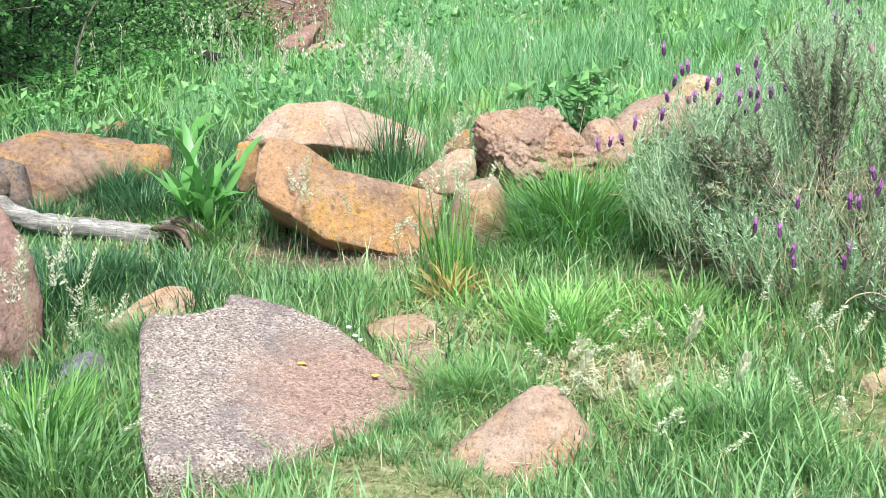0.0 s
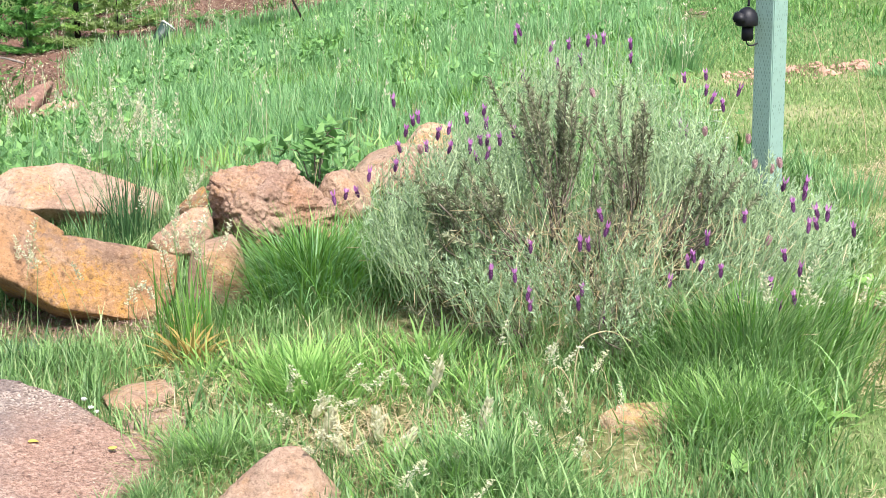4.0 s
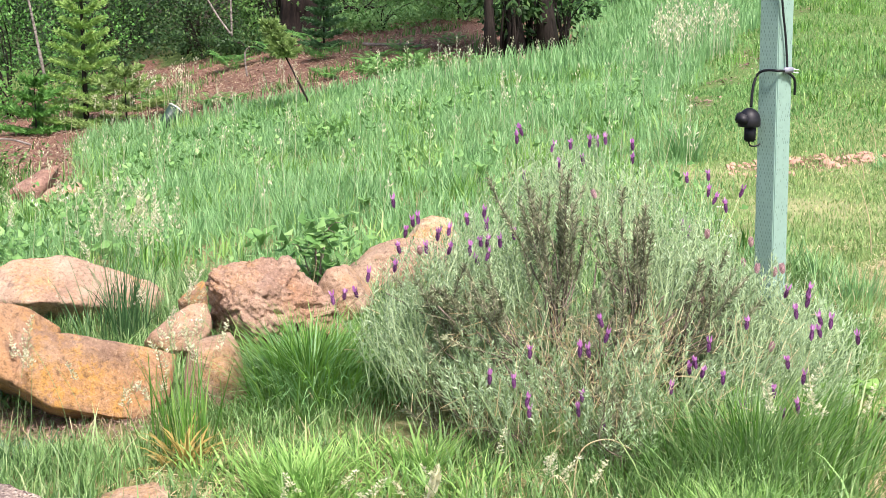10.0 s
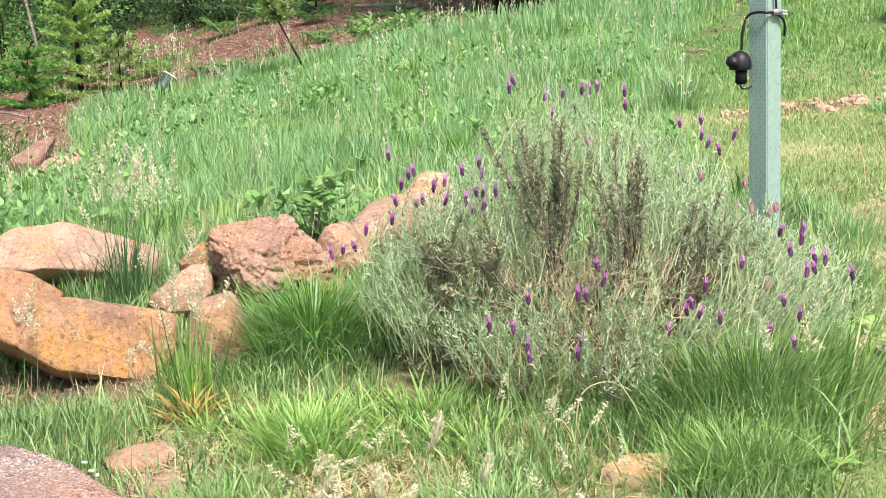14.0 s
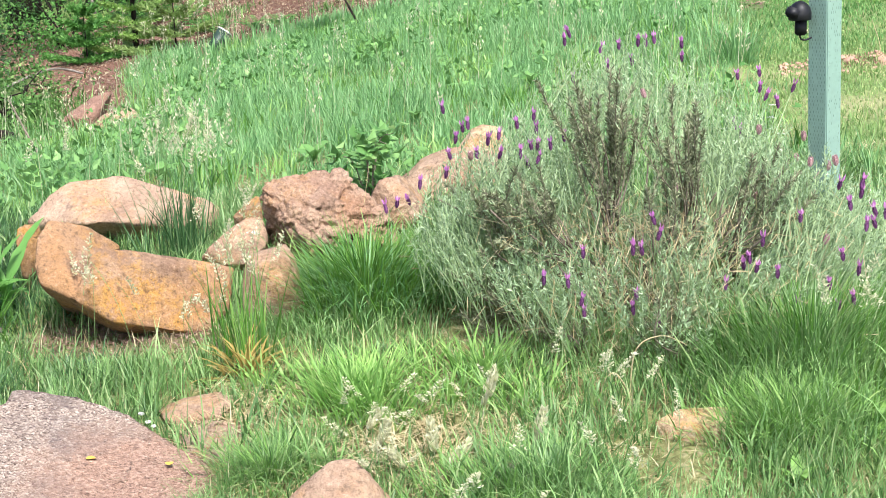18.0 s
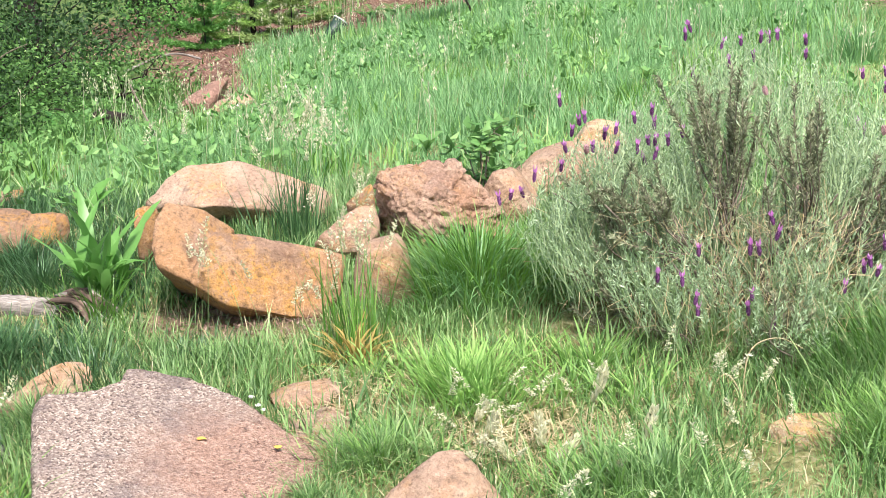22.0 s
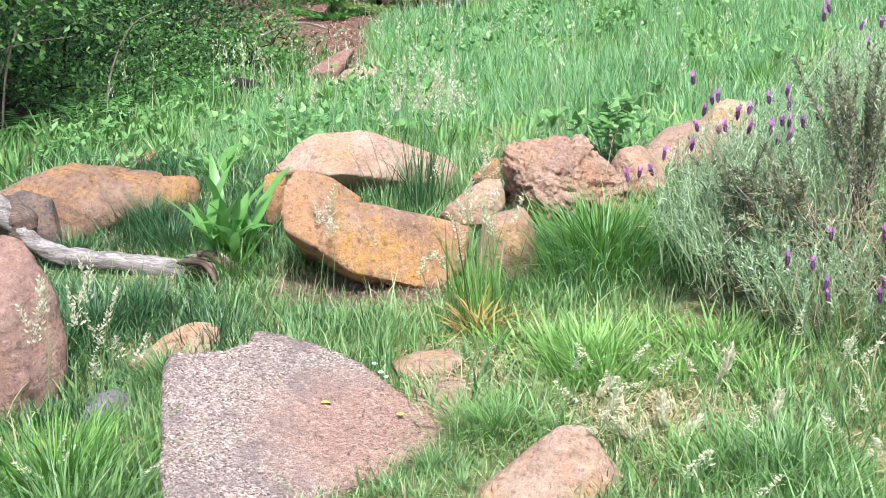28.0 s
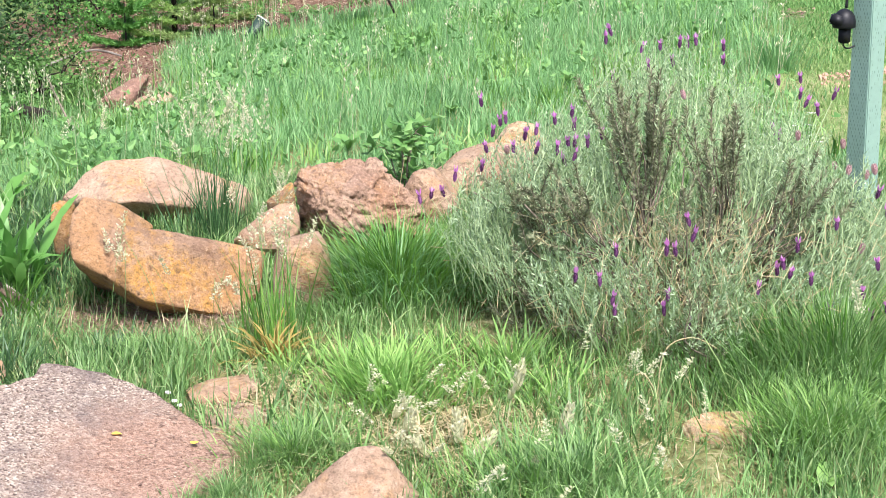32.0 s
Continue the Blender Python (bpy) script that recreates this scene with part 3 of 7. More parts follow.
# ---------------------------------------------------------------- ground
def build_ground():
    xs = np.concatenate([np.linspace(-260, -12, 26), np.linspace(-11.5, 9, 165), np.linspace(9.6, 260, 26)])
    ys = np.concatenate([np.linspace(-120, 1.5, 20), np.linspace(1.9, 24, 190), np.linspace(24.6, 420, 34)])
    gx, gy = np.meshgrid(xs, ys)
    gz = ground_z(gx, gy)
    flat = np.stack([gx.ravel(), gy.ravel(), gz.ravel()], -1)
    bumps = np.array([noise.noise(Vector((p[0] * 1.4, p[1] * 1.4, 0.3))) * 0.03 + noise.noise(Vector((p[0] * 5, p[1] * 5, 2.3))) * 0.012 for p in flat])
    flat[:, 2] += bumps * np.clip(1.15 - np.clip((flat[:, 0] - mown_edge(flat[:, 1])) / 0.3 + 0.5, 0, 1), 0.15, 1)
    nx, ny = len(xs), len(ys)
    i, j = np.meshgrid(np.arange(ny - 1), np.arange(nx - 1), indexing="ij")
    quads = np.stack([i * nx + j, i * nx + j + 1, (i + 1) * nx + j + 1, (i + 1) * nx + j], -1).reshape(-1, 4)
    mesh = soup("ground", flat, [quads])
    at = mesh.attributes.new("bare", "FLOAT", "POINT")
    at.data.foreach_set("value", bare_earth(flat[:, 0], flat[:, 1]).astype(np.float32))
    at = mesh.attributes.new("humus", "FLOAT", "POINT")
    # leaf mould on the floor of the wood, its near-black tone also painting shade
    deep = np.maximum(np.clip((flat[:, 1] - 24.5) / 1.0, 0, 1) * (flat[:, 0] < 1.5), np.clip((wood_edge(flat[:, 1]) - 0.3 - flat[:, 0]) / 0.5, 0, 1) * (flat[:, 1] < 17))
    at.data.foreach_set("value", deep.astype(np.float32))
    at = mesh.attributes.new("unmown", "FLOAT", "POINT")
    at.data.foreach_set("value", (np.clip((flat[:, 1] - 9.5) / 3.5, 0, 0.9)).astype(np.float32))
    at = mesh.attributes.new("mown", "FLOAT", "POINT")
    at.data.foreach_set("value", np.clip(np.maximum((flat[:, 0] - mown_edge(flat[:, 1])) / 0.3 + 0.5, (2.5 - flat[:, 1]) / 0.3), 0, 1).astype(np.float32))
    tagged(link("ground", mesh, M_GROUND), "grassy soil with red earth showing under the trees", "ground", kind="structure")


def line_far(x, y, pts):
    """Distance to a line of points."""
    best = np.full(np.shape(x), 1e9)
    for (ax, ay), (bx, by) in zip(pts, pts[1:]):
        dx, dy = bx - ax, by - ay
        t = np.clip(((x - ax) * dx + (y - ay) * dy) / (dx * dx + dy * dy), 0, 1)
        best = np.minimum(best, np.hypot(x - ax - t * dx, y - ay - t * dy))
    return best


def bare_earth(x, y):
    """1 where red earth and mulch lie open: the path by the wood and the bank behind the meadow."""
    path = line_far(x, y, [(-5.0, 11.0), (-5.5, 12.4), (-6.5, 15.0), (-7.4, 18.5), (-8.5, 24)])
    bank = np.minimum(line_far(x, y, [(-7.5, 18.6), (-4.4, 18.0), (-3.2, 18.6), (-2.9, 21.0)]), line_far(x, y, [(-8.2, 20.8), (-6.0, 21.0), (-3.5, 21.5)]))
    wood = np.clip((wood_edge(y) - x) / 0.8, 0, 1) * 0.3
    b = np.maximum(np.clip(1.3 - path / 0.75, 0, 1), np.clip(2.0 - bank / 1.6, 0, 1))
    # Bare soil under the ochre boulder, also put there to deepen the hollow's shade.
    under = np.exp(-((x + 2.0) ** 2 / 0.10 + (y - 4.87) ** 2 / 0.02)) * 0.6
    spill = np.exp(-((x + 1.42) ** 2 / 0.03 + (y - 4.06) ** 2 / 0.04)) * 0.75
    b = np.maximum(b, np.maximum(under, spill))
    heap = np.hypot((x - 1.3) / 0.95, (y - 9.45 - 0.2 * (x - 1.3)) / 0.42)
    return np.maximum(np.maximum(b, wood), np.clip(1.0 - heap * 0.9, 0, 0.62))


def wood_edge(y):
    """x of the wood's edge at y; the wood lies west of it."""
    return np.interp(y, [3, 6, 7, 8, 8.5, 9.7, 10.9, 11.8, 13, 16, 18], [-4.7, -4.8, -5.0, -5.25, -5.27, -5.5, -5.75, -5.9, -6.5, -8.0, -9.5])


def mown_edge(y):
    """x where tall grass gives way to the mown lawn."""
    wave = np.clip(np.asarray(y) / 60, 0.04, 0.12) * np.sin(np.asarray(y) * 2.3) + 0.05 * np.sin(np.asarray(y) * 5.9 + 1)
    return np.interp(y, [3, 3.7, 4.2, 4.9, 5.4, 6.2, 7.2, 9, 13, 18, 26], [0.40, 0.52, 0.66, 0.80, 0.90, 0.88, 0.70, 0.35, 0.45, 1.3, 3.0]) + wave


build_ground()


# ---------------------------------------------------------------- rock border
split_stone("boulder", "large stepped ochre boulder with orange stains and a hollow underside", (-1.978, 4.942, 0.248), 22,
        [([(-.164, -.087, .145), (-.125, -.029, .174), (-.029, -.01, .159), (.203, -.019, .097), (.367, -.039, .048), (-.222, -.154, .01), (-.097, -.174, -.077), (.135, -.174, -.145), (.241, -.154, -.164), (.328, -.097, -.097), (.019, .097, -.193), (.251, 0, -.241)], 0.36, 0),
         ([(-.347, .039, .212), (-.304, .116, .27), (-.241, .125, .251), (-.164, .145, .217), (-.048, .174, .125), (-.357, -.01, .135), (-.338, -.077, .068), (-.222, -.145, .01), (-.164, .029, .116), (-.289, .135, -.077), (-.347, .154, .01)], 0.28, 0)],
        M_ORANGE, 31, relief=0.016, rounding=2, voxel=0.009)
# Left rear of the ochre boulder, added as a stone of its own.
split_stone("boulder", "rusty tan left rear of the ochre boulder, added as a separate stone", (-2.33, 5.5, 0.2), 22,
        [([(-.35, 0, .18), (-.31, .02, .20), (-.25, .02, .19), (-.26, 0, -.02), (-.35, 0, -.02), (-.36, -.03, .11)], 0.3, 0.15)],
        M_ORANGE, 34, relief=0.018)
split_stone("boulder", "smooth tan boulder with a shaded undercut behind the ochre one", (-2.43, 6.05, 0.29), 22,
        [([(-.45, 0, 0), (-.21, -.18, .01), (-.07, -.20, .01), (.06, -.18, -.01), (.34, -.12, -.08), (.40, 0, -.12), (-.37, .05, .06), (-.32, .08, .12), (-.26, .12, .16), (-.06, .14, .16), (0, .12, .15), (.17, .10, .09), (.34, .08, .03), (.42, .06, -.02), (-.19, .02, -.11), (.06, 0, -.16), (.33, 0, -.15)], 0.42, 0.02)],
        M_TAN, 12, relief=0.024, rounding=6)
split_stone("boulder", "rough layered pinkish boulder leaning on the others", (-1.38, 5.55, 0.38), 14,
        [([(-.26, 0, .13), (-.25, .02, .15), (-.17, .08, .17), (-.14, .10, .17), (-.04, .14, .18), (.06, .14, .18), (.08, .10, .16), (.11, .08, .13), (.17, .05, .09), (.22, .02, .04), (.28, 0, -.03), (.28, 0, -.15), (-.08, -.12, -.16), (-.15, -.06, -.14), (-.17, -.05, -.06), (-.19, -.02, 0), (-.25, .02, .05), (-.12, -.08, .10), (-.03, -.12, .07), (-.18, -.10, .04), (-.05, -.16, -.08), (.11, -.12, -.05), (.08, -.05, .05), (-.21, .12, -.13), (-.25, .10, 0)], 0.34, 0.06)],
        M_PINK, 13, relief=0.021, rounding=1, voxel=0.007, beds=1.0)
split_stone("rock", "rounded orange-brown rock wedged between boulders", (-1.7, 5.4, 0.31), 18,
        [([(-.17, -.02, -.04), (-.14, -.04, 0), (-.04, -.02, .07), (.02, 0, .10), (.09, .03, .10), (.11, 0, .04), (.10, -.05, 0), (.02, -.10, -.07), (-.07, -.10, -.07), (-.02, -.08, .03)], 0.24, 0.1)],
        M_TAN, 14, relief=0.011, rounding=2)
split_stone("rock", "upright angular grey-brown rock beside the ochre boulder", (-1.46, 5.05, 0.23), 16,
        [([(-.13, -.02, .02), (-.11, -.03, .11), (-.07, .05, .12), (.04, .06, .14), (.07, 0, .10), (.08, -.04, .02), (.10, -.05, -.08), (.05, -.06, -.16), (-.10, -.06, -.16), (-.14, -.04, -.07), (-.10, -.08, .10), (0, -.09, .12), (.02, -.12, .01)], 0.2, 0.1)],
        M_TAN, 15, relief=0.009, rounding=1, voxel=0.008)
split_stone("rock", "small yellowish rock behind the gap", (-1.81, 5.95, 0.31), 17,
        [([(-.10, 0, -.01), (-.04, 0, .05), (.03, 0, .09), (.04, -.03, -.01), (-.03, -.05, -.03)], 0.16, 0.12)],
        M_ORANGE, 16, relief=0.012)
split_stone("boulder", "long ochre boulder, its dark flank built separately", (-3.45, 5.4, 0.195), 33,
        [([(-.512, .093, .056), (-.381, .112, .093), (-.214, .186, .158), (-.121, .233, .177), (-.056, .233, .158), (.037, .233, .121), (.186, .233, .112), (.279, .233, .084), (-.112, .093, .149), (.047, .047, .093), (.167, -.019, .028), (.26, 0, .019), (-.326, -.074, -.047), (-.214, -.112, -.14), (-.102, -.093, -.13), (.065, -.074, -.065), (.205, -.056, -.009), (-.521, 0, -.028), (-.307, -.047, .037)], 0.45, 0.12),
         ([(.214, .093, .112), (.298, .112, .102), (.428, .13, .074), (.419, .093, -.074), (.307, .019, -.047), (.214, .019, -.028)], 0.3, 0.12)],
        M_RUST, 20, relief=0.028, rounding=4, voxel=0.013)
# Separate dark rock added where the long boulder's flank is dark.
split_stone("rock", "dark grey rock standing in for the long boulder's flank", (-3.42, 5.36, 0.195), 33,
        [([(-0.52, -0.02, 0.07), (-0.42, -0.02, 0.09), (-0.34, -0.02, 0.11), (-0.30, -0.05, 0.05), (-0.23, -0.04, 0.07), (-0.22, -0.09, -0.03), (-0.21, -0.12, -0.13), (-0.32, -0.14, -0.08), (-0.45, -0.12, -0.03), (-0.53, -0.06, -0.02), (-0.32, -0.12, 0.02)], 0.2, 0.1)],
        M_DARKROCK, 36, relief=0.02, rounding=2)
split_stone("boulder", "tall smooth brown boulder close by the slab", (-2.91, 3.83, 0.05), 38,
        [([(-.18, .10, .37), (-.07, .12, .41), (.04, .10, .41), (.09, .08, .40), (.13, .05, .36), (.15, .03, .30), (.18, 0, .24), (.20, -.02, .18), (.21, -.03, .13), (.23, -.05, .04), (.20, -.08, -.05), (.21, -.08, -.14), (.07, -.15, -.31), (.03, -.16, -.34), (-.11, -.15, -.36), (-.29, -.10, -.25), (-.27, 0, .10), (.01, -.18, .20), (.06, -.20, -.03)], 0.5, 0.05)],
        M_BROWN, 22, relief=0.022, rounding=6, voxel=0.012)
split_stone("rock", "mossy brown rock half hidden in grass", (-2.42, 4.21, 0.03), 30,
        [([(-.205, -.047, -.047), (-.074, 0, .037), (0, .019, .065), (.074, .028, .074), (.121, .019, .056), (.14, 0, -.009), (.121, -.047, -.112), (-.065, -.093, -.121)], 0.24, 0.1)],
        M_TAN, 24, relief=0.014, rounding=5)
split_stone("rock", "pale pointed rock rising from grass", (-0.92, 3.53, -0.075), 15,
        [([(-.30, -.02, -.03), (-.20, .02, .04), (-.05, .05, .15), (.02, .06, .20), (.08, .06, .20), (.14, .03, .14), (.21, 0, .07), (.24, -.02, -.02), (-.38, -.12, -.10), (-.20, -.20, -.06), (.04, -.22, -.05), (.21, -.12, -.09), (.08, -.02, .15), (.12, -.10, .08)], 0.26, 0.1)],
        M_TAN, 25, relief=0.016, rounding=4, voxel=0.008)
split_stone("rock", "small square ochre rock in tall grass", (0.08, 4.03, 0.09), -1,
        [([(-.12, 0, 0), (-.05, .03, .03), (.09, .04, .04), (.11, .02, .01), (.19, .06, 0), (.21, .04, -.08), (.09, -.05, -.06), (0, -.06, -.10), (-.11, -.03, -.07), (-.03, -.05, 0), (.08, -.04, .01)], 0.15, 0.08)],
        M_PALEOCHRE, 26, relief=0.008, rounding=3, voxel=0.006)
boulder("rock", "small pale rock at the back of the border", (-1.17, 5.95, 0.37), 11, [(-.12, 0), (-.07, .09), (.01, .10), (.08, .05), (.13, -.06), (.1, -.15), (-.1, -.15)], 0.24, M_TAN, 17)
boulder("rock", "flat-topped tan rock at the end of the border", (-1.0, 6.45, 0.38), 10, [(-.26, -.04), (-.15, .06), (.0, .105), (.2, .115), (.26, -.08), (.1, -.16), (-.2, -.15)], 0.35, M_TAN, 18, 3.4, 5, 0.025)
boulder("rock", "orange rock behind the lavender", (-0.90, 6.85, 0.43), 8, [(-.12, 0), (-.06, .09), (0, .11), (.09, .09), (.12, -.02), (.1, -.18), (-.1, -.18)], 0.24, M_PALEOCHRE, 19, 3.0)
boulder("rock", "ochre rock behind the long boulder", (-3.93, 6.45, 0.14), 32, [(-.14, -.01), (-.03, .07), (.12, .08), (.14, -.06), (.0, -.15), (-.14, -.12)], 0.25, M_ORANGE, 21)
boulder("rock", "small grey rock sunk in grass", (-2.46, 3.80, -0.11), 33, [(-.11, .03), (-.06, .08), (0, .10), (.05, .07), (.11, -.02), (.1, -.12), (-.1, -.12)], 0.2, M_GREY, 23)
boulder("rock", "brown pointed rock by the earth path", (-4.74, 11.0, 0.05), 23, [(-.26, -.16), (-.15, 0), (.12, .15), (.24, .17), (.22, .07), (.08, -.12), (-.16, -.22)], 0.32, M_BROWN, 27, near=False)
boulder("rock", "pale tan rock by the earth path", (-4.44, 10.85, 0.03), 22, [(-.2, -.07), (-.07, .03), (.11, .08), (.19, .04), (.18, -.1), (-.18, -.12)], 0.22, M_TAN, 28, near=False)
boulder("rock", "flat tan stone lying beside the slab", (-1.55, 4.30, 0.022), 18, [(-.13, -.02), (-.05, .008), (.08, .022), (.13, .008), (.12, -.06), (-.11, -.06)], 0.20, M_TAN, 29, 2.6, 2, 0.010)


def slab():
    """A thick flat stone, tilted toward the lawn, with a broken far edge."""
    out = np.array([(-2.225, 3.72), (-2.235, 3.80), (-2.11, 3.92), (-2.08, 4.02), (-2.105, 4.12), (-2.04, 4.14), (-1.89, 4.15), (-1.71, 4.10), (-1.61, 4.05), (-1.50, 3.96), (-1.345, 3.88), (-1.29, 3.69), (-1.44, 3.45), (-1.56, 3.20), (-1.80, 2.97), (-1.92, 3.15), (-2.02, 3.34)])
    cen = np.array([-1.78, 3.66])
    o = np.vstack([out, out[:1]])
    ln = np.concatenate([[0], np.cumsum(np.hypot(*np.diff(o, axis=0).T))])
    seg = 220
    s = np.linspace(0, ln[-1], seg, endpoint=False)
    edge = np.stack([np.interp(s, ln, o[:, 0]), np.interp(s, ln, o[:, 1])], -1) - cen
    jag = np.array([noise.noise(Vector((a * 14, b * 14, 3))) for a, b in edge])
    edge *= (1 + 0.022 * jag)[:, None]
    rows = []
    top = lambda p: 0.06 - 0.19 * p[:, 0] + 0.05 * p[:, 1]
    for k in np.linspace(0.02, 1, 34):
        p = edge * k
        z = top(p)
        rel = np.array([noise.noise(Vector((a * 9, b * 9, 0))) * 0.008 + noise.noise(Vector((a * 40, b * 40, 1))) * 0.006 + noise.noise(Vector((a * 90, b * 90, 7))) * 0.004 for a, b in p])
        rows.append(np.column_stack([p, z + rel - 0.02 * max(0, k - 0.94) / 0.06]))
    for drop, grow in ((0.04, 1.006), (0.09, 0.995), (0.15, 0.985), (0.24, 0.95)):
        p = edge * grow
        wob = np.array([noise.noise(Vector((a * 11, b * 11, drop * 30))) * 0.012 for a, b in p])
        p = p * (1 + wob)[:, None]
        rows.append(np.column_stack([p, top(p) - drop]))
    n = len(rows)
    i, j = np.meshgrid(np.arange(n - 1), np.arange(seg), indexing="ij")
    k = (j + 1) % seg
    quads = np.stack([i * seg + j, i * seg + k, (i + 1) * seg + k, (i + 1) * seg + j], -1).reshape(-1, 4)[:, ::-1]
    mesh = soup("stone_slab", np.concatenate(rows), [quads, np.array([np.arange(seg)])])
    ob = link("stone_slab", mesh, M_SLAB)
    ob.matrix_basis = pose(cen[0], cen[1], 0.0)
    tagged(ob, "flat speckled grey-pink stone slab with reddish soil on it", "stone slab")
    return out


SLAB = slab()


def soil_apron():
    """Loose reddish soil and clods heaped against the slab's low end."""
    cx, cy = -1.39, 3.98
    seg, rings = 72, 16
    a = np.linspace(0, 2 * np.pi, seg, endpoint=False)
    rad = 1 + 0.22 * np.array([noise.noise(Vector((math.cos(t) * 1.6, math.sin(t) * 1.6, 4))) for t in a]) + 0.08 * np.array([noise.noise(Vector((math.cos(t) * 6, math.sin(t) * 6, 9))) for t in a])
    rows = []
    for k in np.linspace(0.01, 1, rings):
        u, v = np.cos(a) * 0.17 * rad * k, np.sin(a) * 0.27 * rad * k
        x, y = cx + u * 0.9 - v * 0.35, cy + v * 0.95 + u * 0.2
        rel = np.array([noise.noise(Vector((p * 22, q * 22, 2))) * 0.007 + noise.noise(Vector((p * 70, q * 70, 5))) * 0.004 for p, q in zip(x, y)])
        rows.append(np.column_stack([x - cx, y - cy, ground_z(x, y) + 0.045 * (1 - k**2) - 0.012 + rel]))
    i, j = np.meshgrid(np.arange(rings - 1), np.arange(seg), indexing="ij")
    k = (j + 1) % seg
    quads = np.stack([i * seg + j, i * seg + k, (i + 1) * seg + k, (i + 1) * seg + j], -1).reshape(-1, 4)[:, ::-1]
    pieces = [(np.concatenate(rows), [quads, np.array([np.arange(seg)])])]
    bm = bmesh.new()
    bmesh.ops.create_icosphere(bm, subdivisions=1, radius=1)
    ball, tri = np.array([v.co[:] for v in bm.verts]), np.array([[v.index for v in f.verts] for f in bm.faces])
    bm.free()
    vs, fs = [], []
    for n in range(420):
        r, t = math.sqrt(rng.random()) * 1.15, rng.uniform(0, 2 * np.pi)
        u, v = math.cos(t) * 0.17 * r, math.sin(t) * 0.27 * r
        x, y = cx + u * 0.9 - v * 0.35, cy + v * 0.95 + u * 0.2
        size = 0.0025 + 0.010 * rng.random() ** 3
        lump = ball * (1 + rng.normal(0, 0.18, (len(ball), 1))) * size * [1, 1, 0.7]
        fs.append(tri + len(vs) * len(ball))
        vs.append(lump + [x - cx, y - cy, float(ground_z(x, y)) + 0.045 * max(0, 1 - r * r) - 0.010 + size * 0.3])
    ob = link("bare_soil", soup("bare_soil", *pieces[0]), M_REDSOIL)
    ob.matrix_basis = pose(cx, cy, 0)
    tagged(ob, "loose reddish soil heaped against the slab's low end", "soil", kind="stuff")
    ob = link("soil_clods", soup("soil_clods", np.concatenate(vs), [np.concatenate(fs)], False), M_REDSOIL)
    ob.matrix_basis = pose(cx, cy, 0)
    tagged(ob, "small reddish clods scattered on the loose soil", "soil", kind="stuff")


soil_apron()

# ---------------------------------------------------------------- post
def green_post():
    post = thing("post", "square sage-green painted post with incised faces", "post", (0.575, 5.62, 0.0), 47)
    bm = bmesh.new()
    bmesh.ops.create_cube(bm, size=1, matrix=Matrix.Translation((0, 0, 1.35)) @ Matrix.Diagonal((0.089, 0.089, 2.7, 1)))
    bmesh.ops.bevel(bm, geom=bm.edges[:], offset=0.004, segments=2, affect="EDGES")
    part("timber", bm, M_POST, post, smooth=False)
    # incisions on the two faces toward the lawn, staggered rows; flat dark marks paint their shade
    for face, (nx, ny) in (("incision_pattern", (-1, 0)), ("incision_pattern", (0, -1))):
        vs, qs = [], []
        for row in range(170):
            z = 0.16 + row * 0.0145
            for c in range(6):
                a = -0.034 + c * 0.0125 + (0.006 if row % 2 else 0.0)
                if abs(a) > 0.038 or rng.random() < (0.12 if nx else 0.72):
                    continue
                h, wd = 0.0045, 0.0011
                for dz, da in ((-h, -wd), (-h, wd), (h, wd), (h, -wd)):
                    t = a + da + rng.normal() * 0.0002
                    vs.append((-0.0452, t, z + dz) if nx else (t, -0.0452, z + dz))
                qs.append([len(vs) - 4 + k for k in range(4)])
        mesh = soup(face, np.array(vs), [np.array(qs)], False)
        link(face, mesh, M_SLIT, post, "rows of short narrow incisions, their shade painted as dark marks")["kind"] = "stuff"
    return post


POST = green_post()
POST.matrix_basis = Matrix.Translation((0.600, 5.61, 0.0)) @ pose(0, 0, 0, 0, -0.7, 0) @ pose(0, 0, 0, 0, 0, 47)


# ---------------------------------------------------------------- grass
def keep_off(x, y):
    """True where blades may root: off the slab, the flat stone, the bare path."""
    inside = np.zeros(len(x), bool)
    px, py = SLAB[:, 0], SLAB[:, 1]
    for a in range(len(SLAB)):
        b = (a + 1) % len(SLAB)
        cross = ((py[a] > y) != (py[b] > y)) & (x < (px[b] - px[a]) * (y - py[a]) / (py[b] - py[a]) + px[a])
        inside ^= cross
    ok = ~inside
    ok &= np.hypot(x + 1.55, (y - 4.26) * 1.2) > 0.115
    return ok


def patch(x, y, scale, seed):
    return np.array([noise.noise(Vector((a * scale, b * scale, seed))) for a, b in zip(x, y)])


